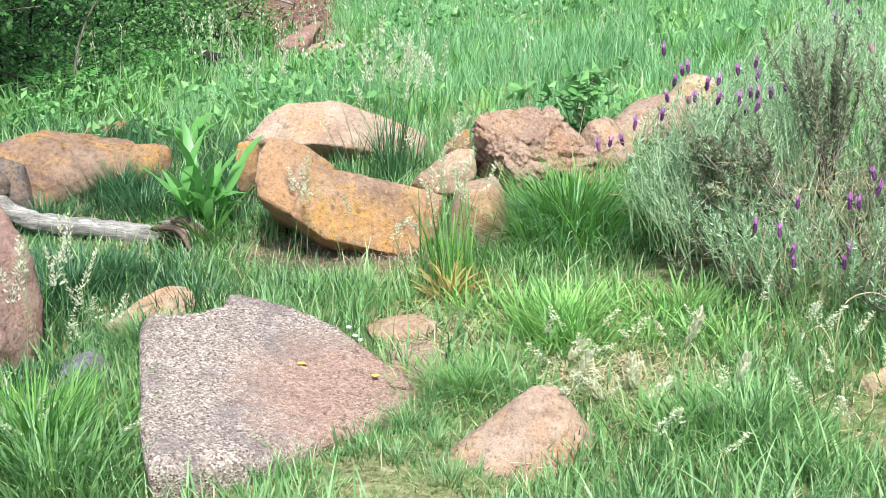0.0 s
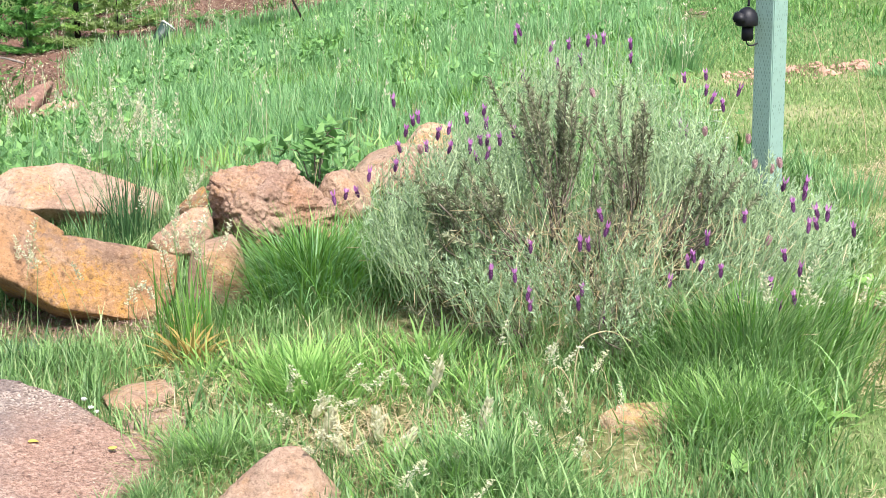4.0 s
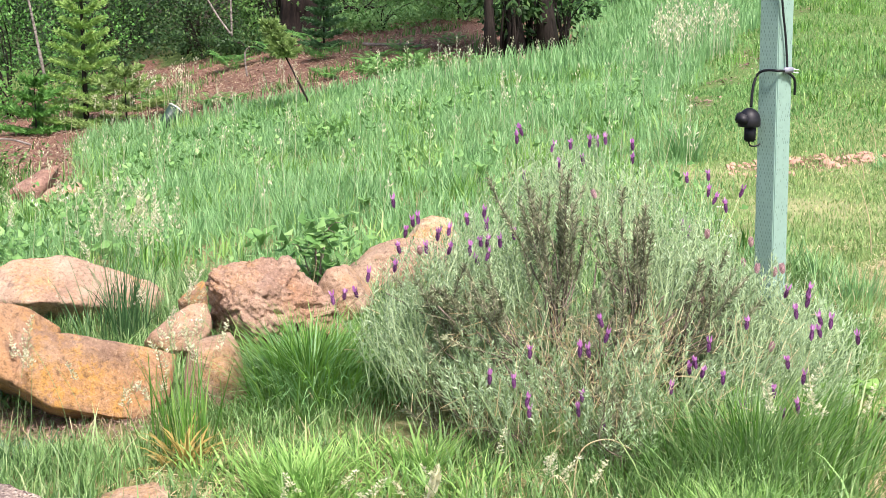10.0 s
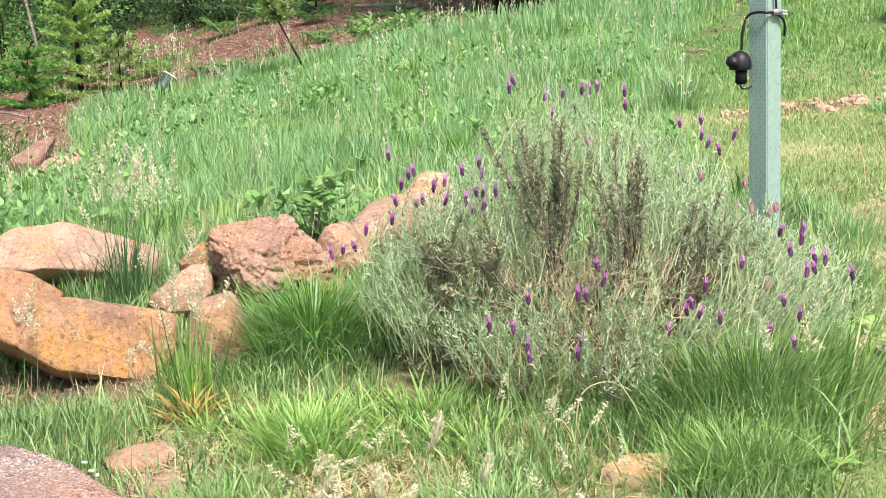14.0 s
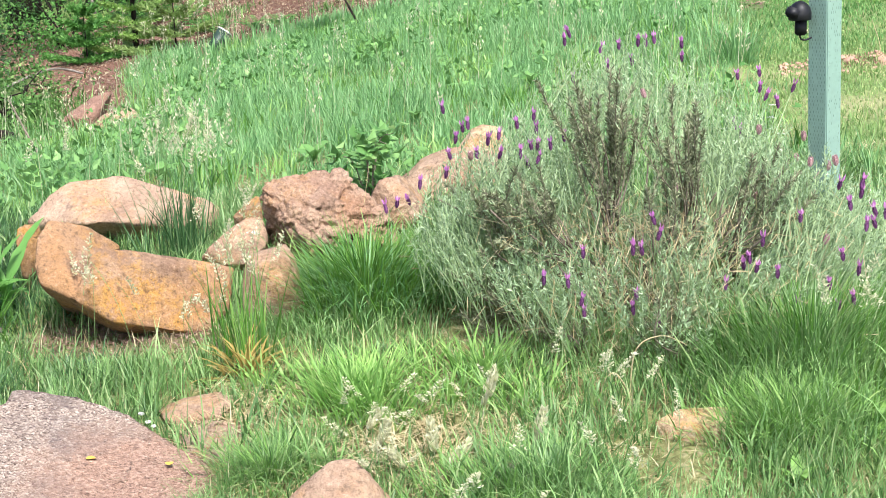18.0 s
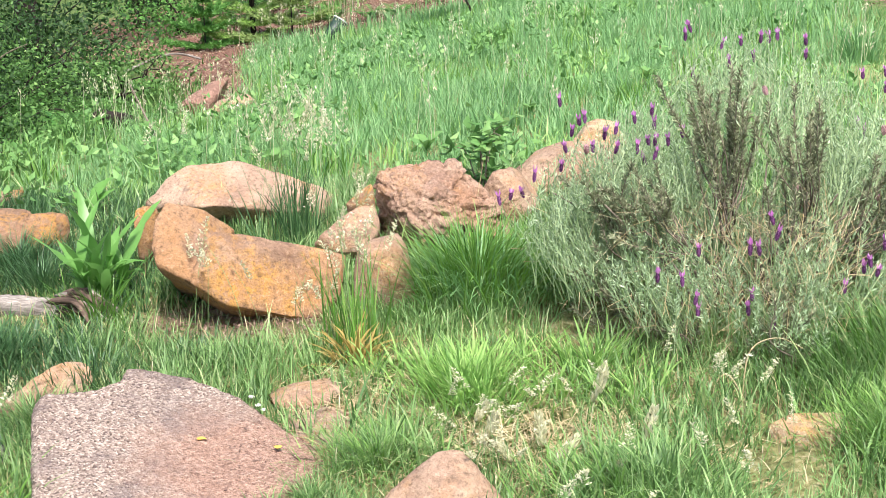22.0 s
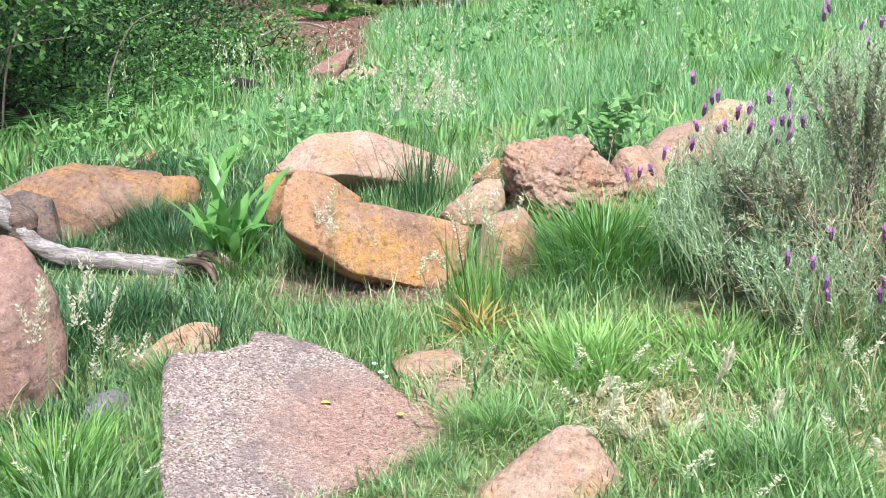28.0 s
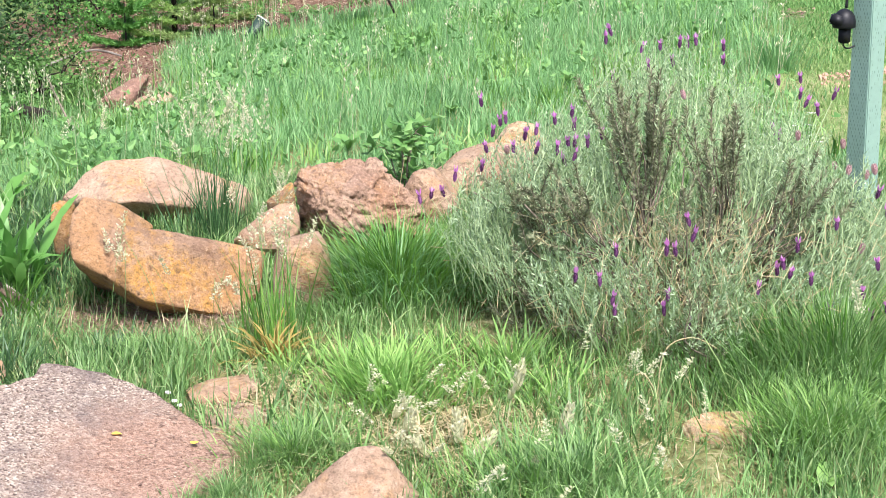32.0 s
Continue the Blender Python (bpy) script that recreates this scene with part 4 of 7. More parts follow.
def field(name, label, count, box, height, width, material, levels, accept, lean=0.25, curl=0.9, tuft=0.0):
    x0, x1, y0, y1 = box
    n = count
    if tuft:
        m = max(1, n // 14)
        cx, cy = rng.uniform(x0, x1, m), rng.uniform(y0, y1, m)
        pick = rng.integers(0, m, n)
        x, y = cx[pick] + rng.normal(0, tuft, n), cy[pick] + rng.normal(0, tuft, n)
        out = np.arctan2(y - cy[pick], x - cx[pick])
    else:
        x, y = rng.uniform(x0, x1, n), rng.uniform(y0, y1, n)
        out = rng.uniform(0, 2 * np.pi, n)
    chance = accept(x, y)
    ok = (rng.random(n) < chance) & keep_off(x, y)
    x, y, out = x[ok], y[ok], out[ok]
    n = len(x)
    h = height(x, y) * rng.uniform(0.55, 1.2, n)
    root = np.column_stack([x, y, ground_z(x, y) + (0.012 if lean > 1 else -0.015)])
    v, p = strands(root, h, width * rng.uniform(0.6, 1.3, n), out + rng.normal(0, 0.8, n), rng.uniform(1.2, 1.58, n) if lean > 1 else np.abs(rng.normal(0, lean, n)), rng.normal(0.05, 0.15, n) if lean > 1 else rng.normal(curl, 0.5, n) * 0.8, levels)
    tagged(link(name, soup(name, v, p), material), label, "grass", kind="stuff")


tall = lambda x, y: np.clip((mown_edge(y) - x) / 0.25 + 0.5, 0, 1)
low = lambda x, y: 1 - 0.85 * np.exp(-((x + 1.36) ** 2 / 0.015 + (y - 5.15) ** 2 / 0.07)) - 0.6 * np.exp(-((x + 1.42) ** 2 / 0.03 + (y - 4.46) ** 2 / 0.02)) - 0.55 * np.exp(-((x + 1.15) ** 2 / 0.08 + (y - 3.22) ** 2 / 0.07)) - 0.75 * np.exp(-((x + 1.9) ** 2 / 0.12 + (y - 4.76) ** 2 / 0.035)) - 0.95 * np.exp(-((x - 0.03) ** 2 / 0.03 + (y - 3.80) ** 2 / 0.05)) - 0.5 * np.exp(-((x + 1.1) ** 2 / 0.04 + (y - 3.35) ** 2 / 0.06)) - 0.75 * np.exp(-((x + 3.5) ** 2 / 0.22 + (y - 5.1) ** 2 / 0.16)) - 0.6 * np.exp(-((x + 3.25) ** 2 / 0.3 + (y - 5.05) ** 2 / 0.05)) - 0.45 * np.exp(-((x + 3.0) ** 2 / 0.12 + (y - 4.8) ** 2 / 0.03)) - 0.95 * np.exp(-((x + 2.1) ** 2 / 0.12 + (y - 4.83) ** 2 / 0.02)) - 0.8 * np.exp(-((x + 2.35) ** 2 / 0.06 + (y - 5.62) ** 2 / 0.03)) - 0.8 * np.exp(-((x + 2.55) ** 2 / 0.08 + (y - 4.22) ** 2 / 0.08))
open_lie = lambda x, y: np.exp(-((x + 0.75) ** 2 / 0.30 + (y - 4.1) ** 2 / 0.16)) + np.exp(-((x + 1.15) ** 2 / 0.06 + (y - 3.35) ** 2 / 0.08)) + np.exp(-((x + 2.55) ** 2 / 0.08 + (y - 3.55) ** 2 / 0.10))
near_h = lambda x, y: np.maximum(low(x, y) - 0.45 * open_lie(x, y), 0.27) * near_lie(x, y)
near_lie = lambda x, y: 0.13 + 0.06 * np.clip(patch(x, y, 1.7, 1.0) + 0.3, 0, 1) + 0.08 * np.exp(-((x - 0.45) ** 2 / 0.12 + (y - 4.35) ** 2 / 0.1))
thin = lambda x, y: 1 - 0.9 * np.exp(-((x - 0.02) ** 2 / 0.015 + (y - 3.92) ** 2 / 0.006)) - 0.75 * np.exp(-((x + 0.75) ** 2 / 0.05 + (y - 4.0) ** 2 / 0.02)) - 0.97 * np.exp(-((x + 1.40) ** 2 / 0.03 + (y - 4.10) ** 2 / 0.06)) - 0.7 * np.exp(-((x + 1.8) ** 2 / 0.05 + (y - 4.72) ** 2 / 0.012)) - 0.5 * np.exp(-((x + 1.1) ** 2 / 0.04 + (y - 4.3) ** 2 / 0.02)) - 0.8 * np.exp(-((x + 0.15) ** 2 / 0.45 + (y - 5.0) ** 2 / 0.12)) - 0.95 * np.exp(-((x + 2.33) ** 2 / 0.06 + (y - 5.66) ** 2 / 0.05)) - 0.95 * np.exp(-((x + 0.66) ** 2 / 0.07 + (y - 4.80) ** 2 / 0.035)) - 1.0 * np.exp(-((x + 2.08) ** 2 / 0.12 + (y - 4.93) ** 2 / 0.02)) - 0.5 * np.exp(-((x + 1.8) ** 2 / 0.06 + (y - 4.82) ** 2 / 0.01))
# the rough grass runs out raggedly into the mown lawn
ragged = lambda x, y: np.clip((y - 2.45 + 0.7 * patch(x, y, 1.3, 120.0)) / 0.35, 0, 1) * np.clip((x + 4.6 + 0.5 * patch(x, y, 1.1, 121.0)) / 0.3, 0, 1)
field("near_grass", "lush green grass blades among the rocks", 95000, (-2.5, 1.4, 2.0, 6.7), near_h, 0.0052, M_GRASS, 3, lambda x, y: ragged(x, y) * tall(x, y) * (thin(x, y) - 0.3 * np.exp(-((x + 0.75) ** 2 / 0.30 + (y - 4.1) ** 2 / 0.16))), 0.3, 1.1, 0.03)
# Grass west of x -2.3 takes the colour darkened for shade.
field("deep_grass", "grass about the long boulder and fallen branch, darkened for shade", 41000, (-4.8, -2.3, 2.0, 6.7), near_h, 0.0062, M_SHADEGRASS, 3, lambda x, y: ragged(x, y) * thin(x, y) * np.clip((-2.3 - x) / 0.3, 0, 1), 0.3, 1.1, 0.03)
field("long_grass", "long arching grass blades standing over the rest", 15000, (-4.6, 1.3, 2.7, 6.7), lambda x, y: np.maximum(low(x, y) - 0.5 * open_lie(x, y), 0.22) * (0.25 + 0.1 * patch(x, y, 1.9, 17.0)), 0.0075, M_GRASS, 4, lambda x, y: tall(x, y) * thin(x, y) * np.clip(patch(x, y, 1.6, 40.0) * 1.6 + 0.5, 0.05, 1), 0.35, 1.5, 0.04)
field("short_grass", "short fine grass covering the soil between clumps", 38000, (-4.2, 0.9, 2.0, 5.6), lambda x, y: 0.055 + 0.02 * patch(x, y, 2.0, 27.0), 0.005, M_GRASS, 2, lambda x, y: ragged(x, y) * tall(x, y) * np.clip(1 - 1.3 * np.exp(-((x + 0.72) ** 2 / 0.10 + (y - 3.98) ** 2 / 0.03)), 0.15, 1), 0.5, 0.8)
on_meadow = lambda x, y: tall(x, y) * np.clip((x - wood_edge(y)) / 0.9 - 0.35, 0, 1) * (1 - np.clip(bare_earth(x, y) * 1.3, 0, 1)) * np.clip(np.hypot((x + 4.98) / 0.22, (y - 15.3) / 0.5) - 0.6, 0, 1)
field("meadow_grass", "tall bright green meadow grass", 150000, (-8.0, 2.4, 6.4, 15.5), lambda x, y: 0.17 + 0.12 * patch(x, y, 0.8, 4.0) + 0.10 * patch(x, y, 2.6, 5.0), 0.0072, M_MEADOW, 2, on_meadow, 0.38, 1.0, 0.05)
field("meadow_tufts", "dark green tufts of coarser grass in the meadow", 42000, (-8.0, 2.4, 6.4, 15.5), lambda x, y: 0.20 + 0.10 * patch(x, y, 1.9, 14.0), 0.010, M_LUSH, 2, lambda x, y: on_meadow(x, y) * np.clip(patch(x, y, 1.5, 15.0) * 3.5 - 0.1, 0, 1), 0.35, 0.9, 0.045)
field("meadow_tufts", "pale yellow-green tufts of coarser grass in the meadow", 30000, (-8.0, 2.4, 6.4, 15.5), lambda x, y: 0.18 + 0.08 * patch(x, y, 1.9, 24.0), 0.010, M_LIME, 2, lambda x, y: on_meadow(x, y) * np.clip(patch(x, y, 1.7, 25.0) * 3.5 - 0.2, 0, 1), 0.45, 1.1, 0.045)
field("far_grass", "tall grass along the far side of the meadow", 60000, (-6.0, 4.5, 15.0, 26.0), lambda x, y: 0.24 + 0.1 * patch(x, y, 0.5, 8.0), 0.018, M_MEADOW, 2, lambda x, y: np.where(x < mown_edge(y), 1, 0.0) * (1 - np.clip(bare_earth(x, y) * 1.3, 0, 1)), 0.2, 0.7, 0.08)
field("lawn_grass", "short mown lawn with yellowed patches", 40000, (0.3, 3.2, 6.0, 10.5), lambda x, y: 0.05 + 0.03 * patch(x, y, 1.6, 6.0), 0.007, M_TURF, 2, lambda x, y: 1 - tall(x, y), 0.5, 0.8)
field("straw_blades", "dry straw-coloured blades through the grass", 16000, (-4.6, 1.6, 2.2, 6.7), lambda x, y: 0.12 + 0 * x, 0.004, M_STRAW, 3, lambda x, y: ragged(x, y) * tall(x, y) * np.clip(patch(x, y, 1.3, 31.0) + 0.45, 0.1, 1), 0.7, 0.9)
field("lawn_straw", "yellowed thatch in patches on the lawn", 50000, (0.3, 4.2, 6.0, 15.0), lambda x, y: 0.045 + 0.0 * x, 0.007, M_LAWN, 2, lambda x, y: (1 - tall(x, y)) * np.clip(patch(x, y, 0.9, 61.0) * 2.2 + 0.65, 0, 1) * np.clip(1.6 - (y - 6) / 5, 0.1, 1), 0.6, 0.8)
field("lawn_bare", "bleached bare patches worn in the lawn", 42000, (0.5, 4.2, 5.0, 14.0), lambda x, y: 0.03 + 0.0 * x, 0.007, M_STRAW, 2, lambda x, y: (1 - tall(x, y)) * np.clip(patch(x, y, 1.3, 83.0) * 4 + 0.15 + 1.0 * np.exp(-((x - 1.0) ** 2 / 0.06 + (y - 4.4) ** 2 / 0.5)) + 0.8 * np.exp(-((x - 1.35) ** 2 / 0.10 + (y - 7.2) ** 2 / 1.2)), 0, 1) * np.clip(1.6 - (y - 6) / 5, 0.1, 1), 1.0, 0.5)
field("lawn_grass", "mown lawn behind the standpoint", 14000, (-5.0, 5.0, -3.0, 2.6), lambda x, y: 0.06 + 0.0 * x, 0.014, M_TURF, 2, lambda x, y: 1 + 0 * x, 0.5, 0.8)
field("track_straw", "worn tan patches along the edge of the lawn", 16000, (0.2, 3.6, 9.5, 25.0), lambda x, y: 0.06 + 0.0 * x, 0.02, M_CHIP, 2, lambda x, y: np.clip(1.2 - line_far(x, y, [(0.5, 10.5), (0.75, 13.4), (1.25, 15.0), (1.55, 17.5), (2.6, 22.0), (3.1, 23.2)]) / 0.2, 0, 1) * np.clip(patch(x, y, 0.9, 93.0) * 4 + 0.3, 0, 1), 1.3, 0.3)
field("lawn_tufts", "longer dark green tufts left standing in the lawn", 11000, (0.9, 6.0, 10.5, 24.0), lambda x, y: 0.15 + 0.0 * x, 0.012, M_LUSH, 2, lambda x, y: (1 - tall(x, y)) * np.clip(patch(x, y, 0.7, 101.0) * 4 - 0.3 + (y - 13) * 0.12, 0, 1), 0.4, 0.8, 0.08)
# Brown chips instead of straw: soil litter that also paints the boulder's shade.
field("soil_litter", "brown crumbs and dead blades under the ochre boulder, also darkening its shade", 7000, (-2.6, -1.5, 4.5, 5.1), lambda x, y: 0.035 + 0 * x, 0.005, M_CHIP, 2, lambda x, y: np.exp(-((x + 2.05) ** 2 / 0.14 + (y - 4.84) ** 2 / 0.025)), 1.3, 0.3)
field("soil_litter", "tan crumbs and dead blades on the soil beside the slab", 1300, (-1.8, -1.0, 3.7, 4.5), lambda x, y: 0.03 + 0 * x, 0.005, M_STRAW, 2, lambda x, y: np.exp(-((x + 1.40) ** 2 / 0.03 + (y - 4.08) ** 2 / 0.04)), 1.35, 0.3)
field("straw_litter", "pale straw and dead leaves on bare ground", 3200, (-1.7, -0.3, 3.7, 4.6), lambda x, y: 0.10 + 0 * x, 0.005, M_STRAW, 3, lambda x, y: np.clip(1.05 - thin(x, y), 0, 1), 1.2, 0.5)
TRACK = [(0.5, 10.5), (0.75, 13.4), (1.25, 15.0), (1.55, 17.5), (2.6, 22.0), (3.1, 23.2)]
off_track = lambda x, y: np.clip(line_far(x, y, TRACK) / 0.12 - 0.6 + np.clip(-patch(x, y, 0.9, 93.0) * 5, 0, 2), 0, 1)
field("lawn_grass", "greener grass of the lawn toward the mower", 46000, (0.3, 4.4, 9.5, 14.6), lambda x, y: 0.06 + 0.035 * patch(x, y, 1.2, 6.2), 0.009, M_WEED, 2, lambda x, y: (1 - tall(x, y)) * np.clip((y - 9.3) / 2, 0, 1) * off_track(x, y), 0.6, 0.9)
field("lawn_grass", "longer unmown grass on the rise", 50000, (0.3, 9.0, 14.0, 33.0), lambda x, y: 0.09 + 0.05 * patch(x, y, 0.8, 6.5), 0.014, M_WEED, 2, lambda x, y: (1 - tall(x, y)) * off_track(x, y), 0.5, 0.8)
near_lawn = lambda x, y: 1 - tall(x, y)
dry = lambda x, y: np.clip(patch(x, y, 2.2, 87.0) * 2.6 + 0.25 + 0.7 * np.exp(-((x - 1.05) ** 2 / 0.08 + (y - 4.3) ** 2 / 0.6)) + 1.0 * np.exp(-((x - 1.32) ** 2 / 0.06 + (y - 6.3) ** 2 / 0.5)), 0, 1)
field("lawn_grass", "short green blades of the mown lawn's edge", 50000, (0.4, 1.7, 3.2, 7.0), lambda x, y: 0.05 + 0.02 * patch(x, y, 3.0, 88.0), 0.0048, M_TURF, 2, lambda x, y: near_lawn(x, y) * (1.1 - 0.95 * dry(x, y)), 0.6, 1.0)
field("lawn_straw", "dry yellow blades matted on the lawn's edge", 52000, (0.4, 1.7, 3.2, 7.0), lambda x, y: 0.045 + 0 * x, 0.0038, M_LAWN, 2, lambda x, y: near_lawn(x, y) * (0.25 + 0.75 * dry(x, y)), 0.9, 0.8)
field("lawn_straw", "bleached straw matted on the lawn's edge", 38000, (0.4, 1.7, 3.2, 7.0), lambda x, y: 0.05 + 0 * x, 0.004, M_STRAW, 2, lambda x, y: near_lawn(x, y) * dry(x, y), 1.2, 0.4)


def herbs(name, label, count, box, accept, lift, leaf, material):
    """Small broad leaves held in the grass."""
    x, y = rng.uniform(box[0], box[1], count), rng.uniform(box[2], box[3], count)
    ok = rng.random(count) < accept(x, y)
    x, y = x[ok], y[ok]
    n = len(x) * 5
    i = np.repeat(np.arange(len(x)), 5)
    at = np.column_stack([x[i] + rng.normal(0, leaf * 0.5, n), y[i] + rng.normal(0, leaf * 0.5, n), ground_z(x, y)[i] + lift * rng.uniform(0.5, 1.1, n)])
    a = rng.uniform(0, 2 * np.pi, n)
    al = unit(np.column_stack([np.cos(a), np.sin(a), rng.uniform(-0.1, 1.3, n)]))
    ac = unit(np.cross(al, unit(np.array([0, 0, 1.0]) + rng.normal(0, 0.35, (n, 3)))))
    ln = leaf * rng.uniform(0.6, 1.2, n)
    tagged(link(name, soup(name, *leaflets(at, al, ac, ln, ln * 0.55, 0.15)), material), label, "weeds", kind="stuff")


herbs("meadow_herbs", "broad-leaved weeds scattered through the meadow", 1300, (-6, 0.9, 6.6, 14), lambda x, y: tall(x, y) * np.where(x > wood_edge(y), 1, 0) * np.clip(patch(x, y, 0.7, 51.0) * 2.4 + 0.25, 0.02, 1), 0.2, 0.06, M_WEED)
herbs("border_herbs", "broad green herbs behind the boulders", 170, (-4.6, -2.6, 5.9, 8.0), lambda x, y: np.clip(patch(x, y, 1.2, 53.0) * 2 + 0.5, 0.05, 1), 0.2, 0.065, M_WEED)


# ---------------------------------------------------------------- lavender
def shoots(tips, lean_out, length, per, leaf_len, leaf_wid, centre):
    """Upright leafy shoots ending at tips: (stem lines, leaf verts and polys)."""
    n = len(tips)
    outward = unit(tips - centre)
    d = unit(outward * lean_out[:, None] + np.array([0, 0, 1.0]) + rng.normal(0, 0.26, (n, 3)))
    base = tips - d * length[:, None]
    s = np.tile(np.linspace(0.12, 1.0, per), n)
    i = np.repeat(np.arange(n), per)
    at = base[i] + d[i] * (s * length[i])[:, None]
    ang = rng.uniform(0, 2 * np.pi, n * per)
    a = unit(np.cross(d, np.array([0.3, 1.0, 0.1])))[i]
    b = np.cross(d[i], a)
    side = a * np.cos(ang)[:, None] + b * np.sin(ang)[:, None]
    along = unit(d[i] * rng.uniform(0.5, 1.5, n * per)[:, None] + side)
    across = unit(np.cross(along, d[i]) + rng.normal(0, 0.3, (n * per, 3)))
    ln = leaf_len * rng.uniform(0.6, 1.25, n * per) * (1.1 - 0.45 * s)
    leaves = leaflets(at, along, across, ln, leaf_wid * rng.uniform(0.7, 1.2, n * per), 0.15)
    return base, d, leaves


def thin_stems(base, top, width):
    """Slender crossed ribbons standing for stems."""
    n = len(base)
    d = unit(top - base)
    pieces = []
    for ref in ((1.0, 0.1, 0.0), (0.1, 1.0, 0.0)):
        a = unit(np.cross(d, np.broadcast_to(np.array(ref), d.shape))) * width / 2
        v = np.stack([base - a, base + a, top + a * 0.6, top - a * 0.6], 1).reshape(-1, 3)
        pieces.append((v, [np.arange(4 * n).reshape(-1, 4)]))
    return merge(pieces)


def flower_meshes(k):
    r = np.random.default_rng(400 + k)
    # the head: a blunt four-sided spike of small calyces
    pieces = []
    for row in range(7):
        z = 0.004 * row
        rad = 0.0062 * math.sin(0.6 + row * 0.33)
        for c in range(6):
            a = c * math.pi / 3 + row * 0.5
            p = np.array([[math.cos(a) * rad, math.sin(a) * rad, z]])
            al = unit(np.array([[math.cos(a) * 0.6, math.sin(a) * 0.6, 0.9]]))
            ac = unit(np.cross(al, [[0, 0, 1.0]]))
            pieces.append(leaflets(p - al * 0.003, al, ac, np.array([0.0095]), np.array([0.006]), 0.4))
    pieces.append(tube([(0, 0, -0.004), (0, 0, 0.012), (0, 0, 0.026)], [0.004, 0.0062, 0.003], 6))
    head = soup("flower_head", *merge(pieces))
    n = 5 + k % 3
    a = np.linspace(0, 2 * np.pi, n, endpoint=False) + r.uniform(0, 1)
    at = np.column_stack([np.cos(a) * 0.003, np.sin(a) * 0.003, np.full(n, 0.024)])
    al = unit(np.column_stack([np.cos(a) * 0.42, np.sin(a) * 0.42, np.full(n, 1.0)]) + r.normal(0, 0.15, (n, 3)))
    ac = unit(np.cross(al, [[0, 0, 1.0]]) + 1e-6)
    bract = soup("bract", *leaflets(at, al, ac, r.uniform(0.018, 0.030, n), np.full(n, 0.011), 0.2))
    return head, bract


def lavender():
    bush = thing("lavender_bush", "large grey-green lavender bush with scattered purple flower heads", "lavender bush", (-0.08, 5.0, 0.12))
    c = np.array([-0.08, 5.0, 0.12])

    def shell(n, low, high, inner=0.55):
        # shoots stand in tufts with gaps between
        m = 150
        ca, ce = rng.uniform(0, 2 * np.pi, m), np.arcsin(rng.uniform(math.sin(low), math.sin(high), m))
        i = rng.integers(0, m, n)
        a = ca[i] + rng.normal(0, 0.10, n)
        e = ce[i] + rng.normal(0, 0.10, n)
        loose = rng.random(n) < 0.3
        a[loose], e[loose] = rng.uniform(0, 2 * np.pi, loose.sum()), np.arcsin(rng.uniform(math.sin(low), math.sin(high), loose.sum()))
        e = np.clip(e, low, 1.5)
        k = rng.uniform(inner, 1.0, n) ** 0.6
        lump = 1 + 0.10 * np.sin(3 * a + 1.3) * np.cos(2.2 * e) + 0.07 * np.sin(7 * a) + 0.05 * np.sin(13 * a + 5 * e)
        rx = np.where(np.cos(a) > 0, 0.98, 1.04)
        top = 0.62 + 0.06 * np.cos(a * 2)
        return np.column_stack([np.cos(a) * np.cos(e) * rx * k * lump, np.sin(a) * np.cos(e) * 0.70 * k * lump, np.sin(e) * top * k * lump + 0.06])

    origin = np.array([0, 0, -0.05])
    # fresh silvery shoots; fewer in the open middle where old wood shows
    tips = shell(5600, 0.0, 1.45)
    # the bush hangs clear of the ground on its west side
    tips = tips[tips[:, 2] > np.interp(tips[:, 0], [-1.0, -0.89, -0.81, -0.70, -0.5, 0.0, 0.5], [0.50, 0.44, 0.34, 0.29, 0.20, 0.13, 0.12]) + rng.uniform(0, 0.08, len(tips))]
    crown_gap = (np.abs(tips[:, 0] - 0.08) < 0.36) & (tips[:, 2] > 0.40) & (tips[:, 1] < 0.22)
    tips = tips[~crown_gap | (rng.random(len(tips)) < 0.15)]
    gap = np.exp(-((tips[:, 0] - 0.02) ** 2 / 0.10 + (tips[:, 2] - 0.42) ** 2 / 0.04)) * (tips[:, 1] < 0.35)
    tips = tips[rng.random(len(tips)) > gap * 0.75]
    n = len(tips)
    lo = np.clip(1.7 - tips[:, 2] * 2.6, 0.1, 1.7) * rng.uniform(0.5, 1.2, n)
    base, d, leaves = shoots(tips, lo, rng.uniform(0.10, 0.24, n), 20, 0.030, 0.0052, origin)
    link("foliage", soup("foliage", *leaves), M_LAV, bush, "narrow silvery grey-green leaves")
    link("shoot_stem", soup("shoot_stem", *thin_stems(base - d * 0.06, tips, 0.0034)), M_LAVSTEM, bush)
    # old dark twigs: two upright sprays at the crown and a tangle in the middle
    # each spray is a fan of dark bottle-brush twigs from one point: (foot x, foot z, depth, twigs, fan, lean, length)
    lines, at, al = [], [], []
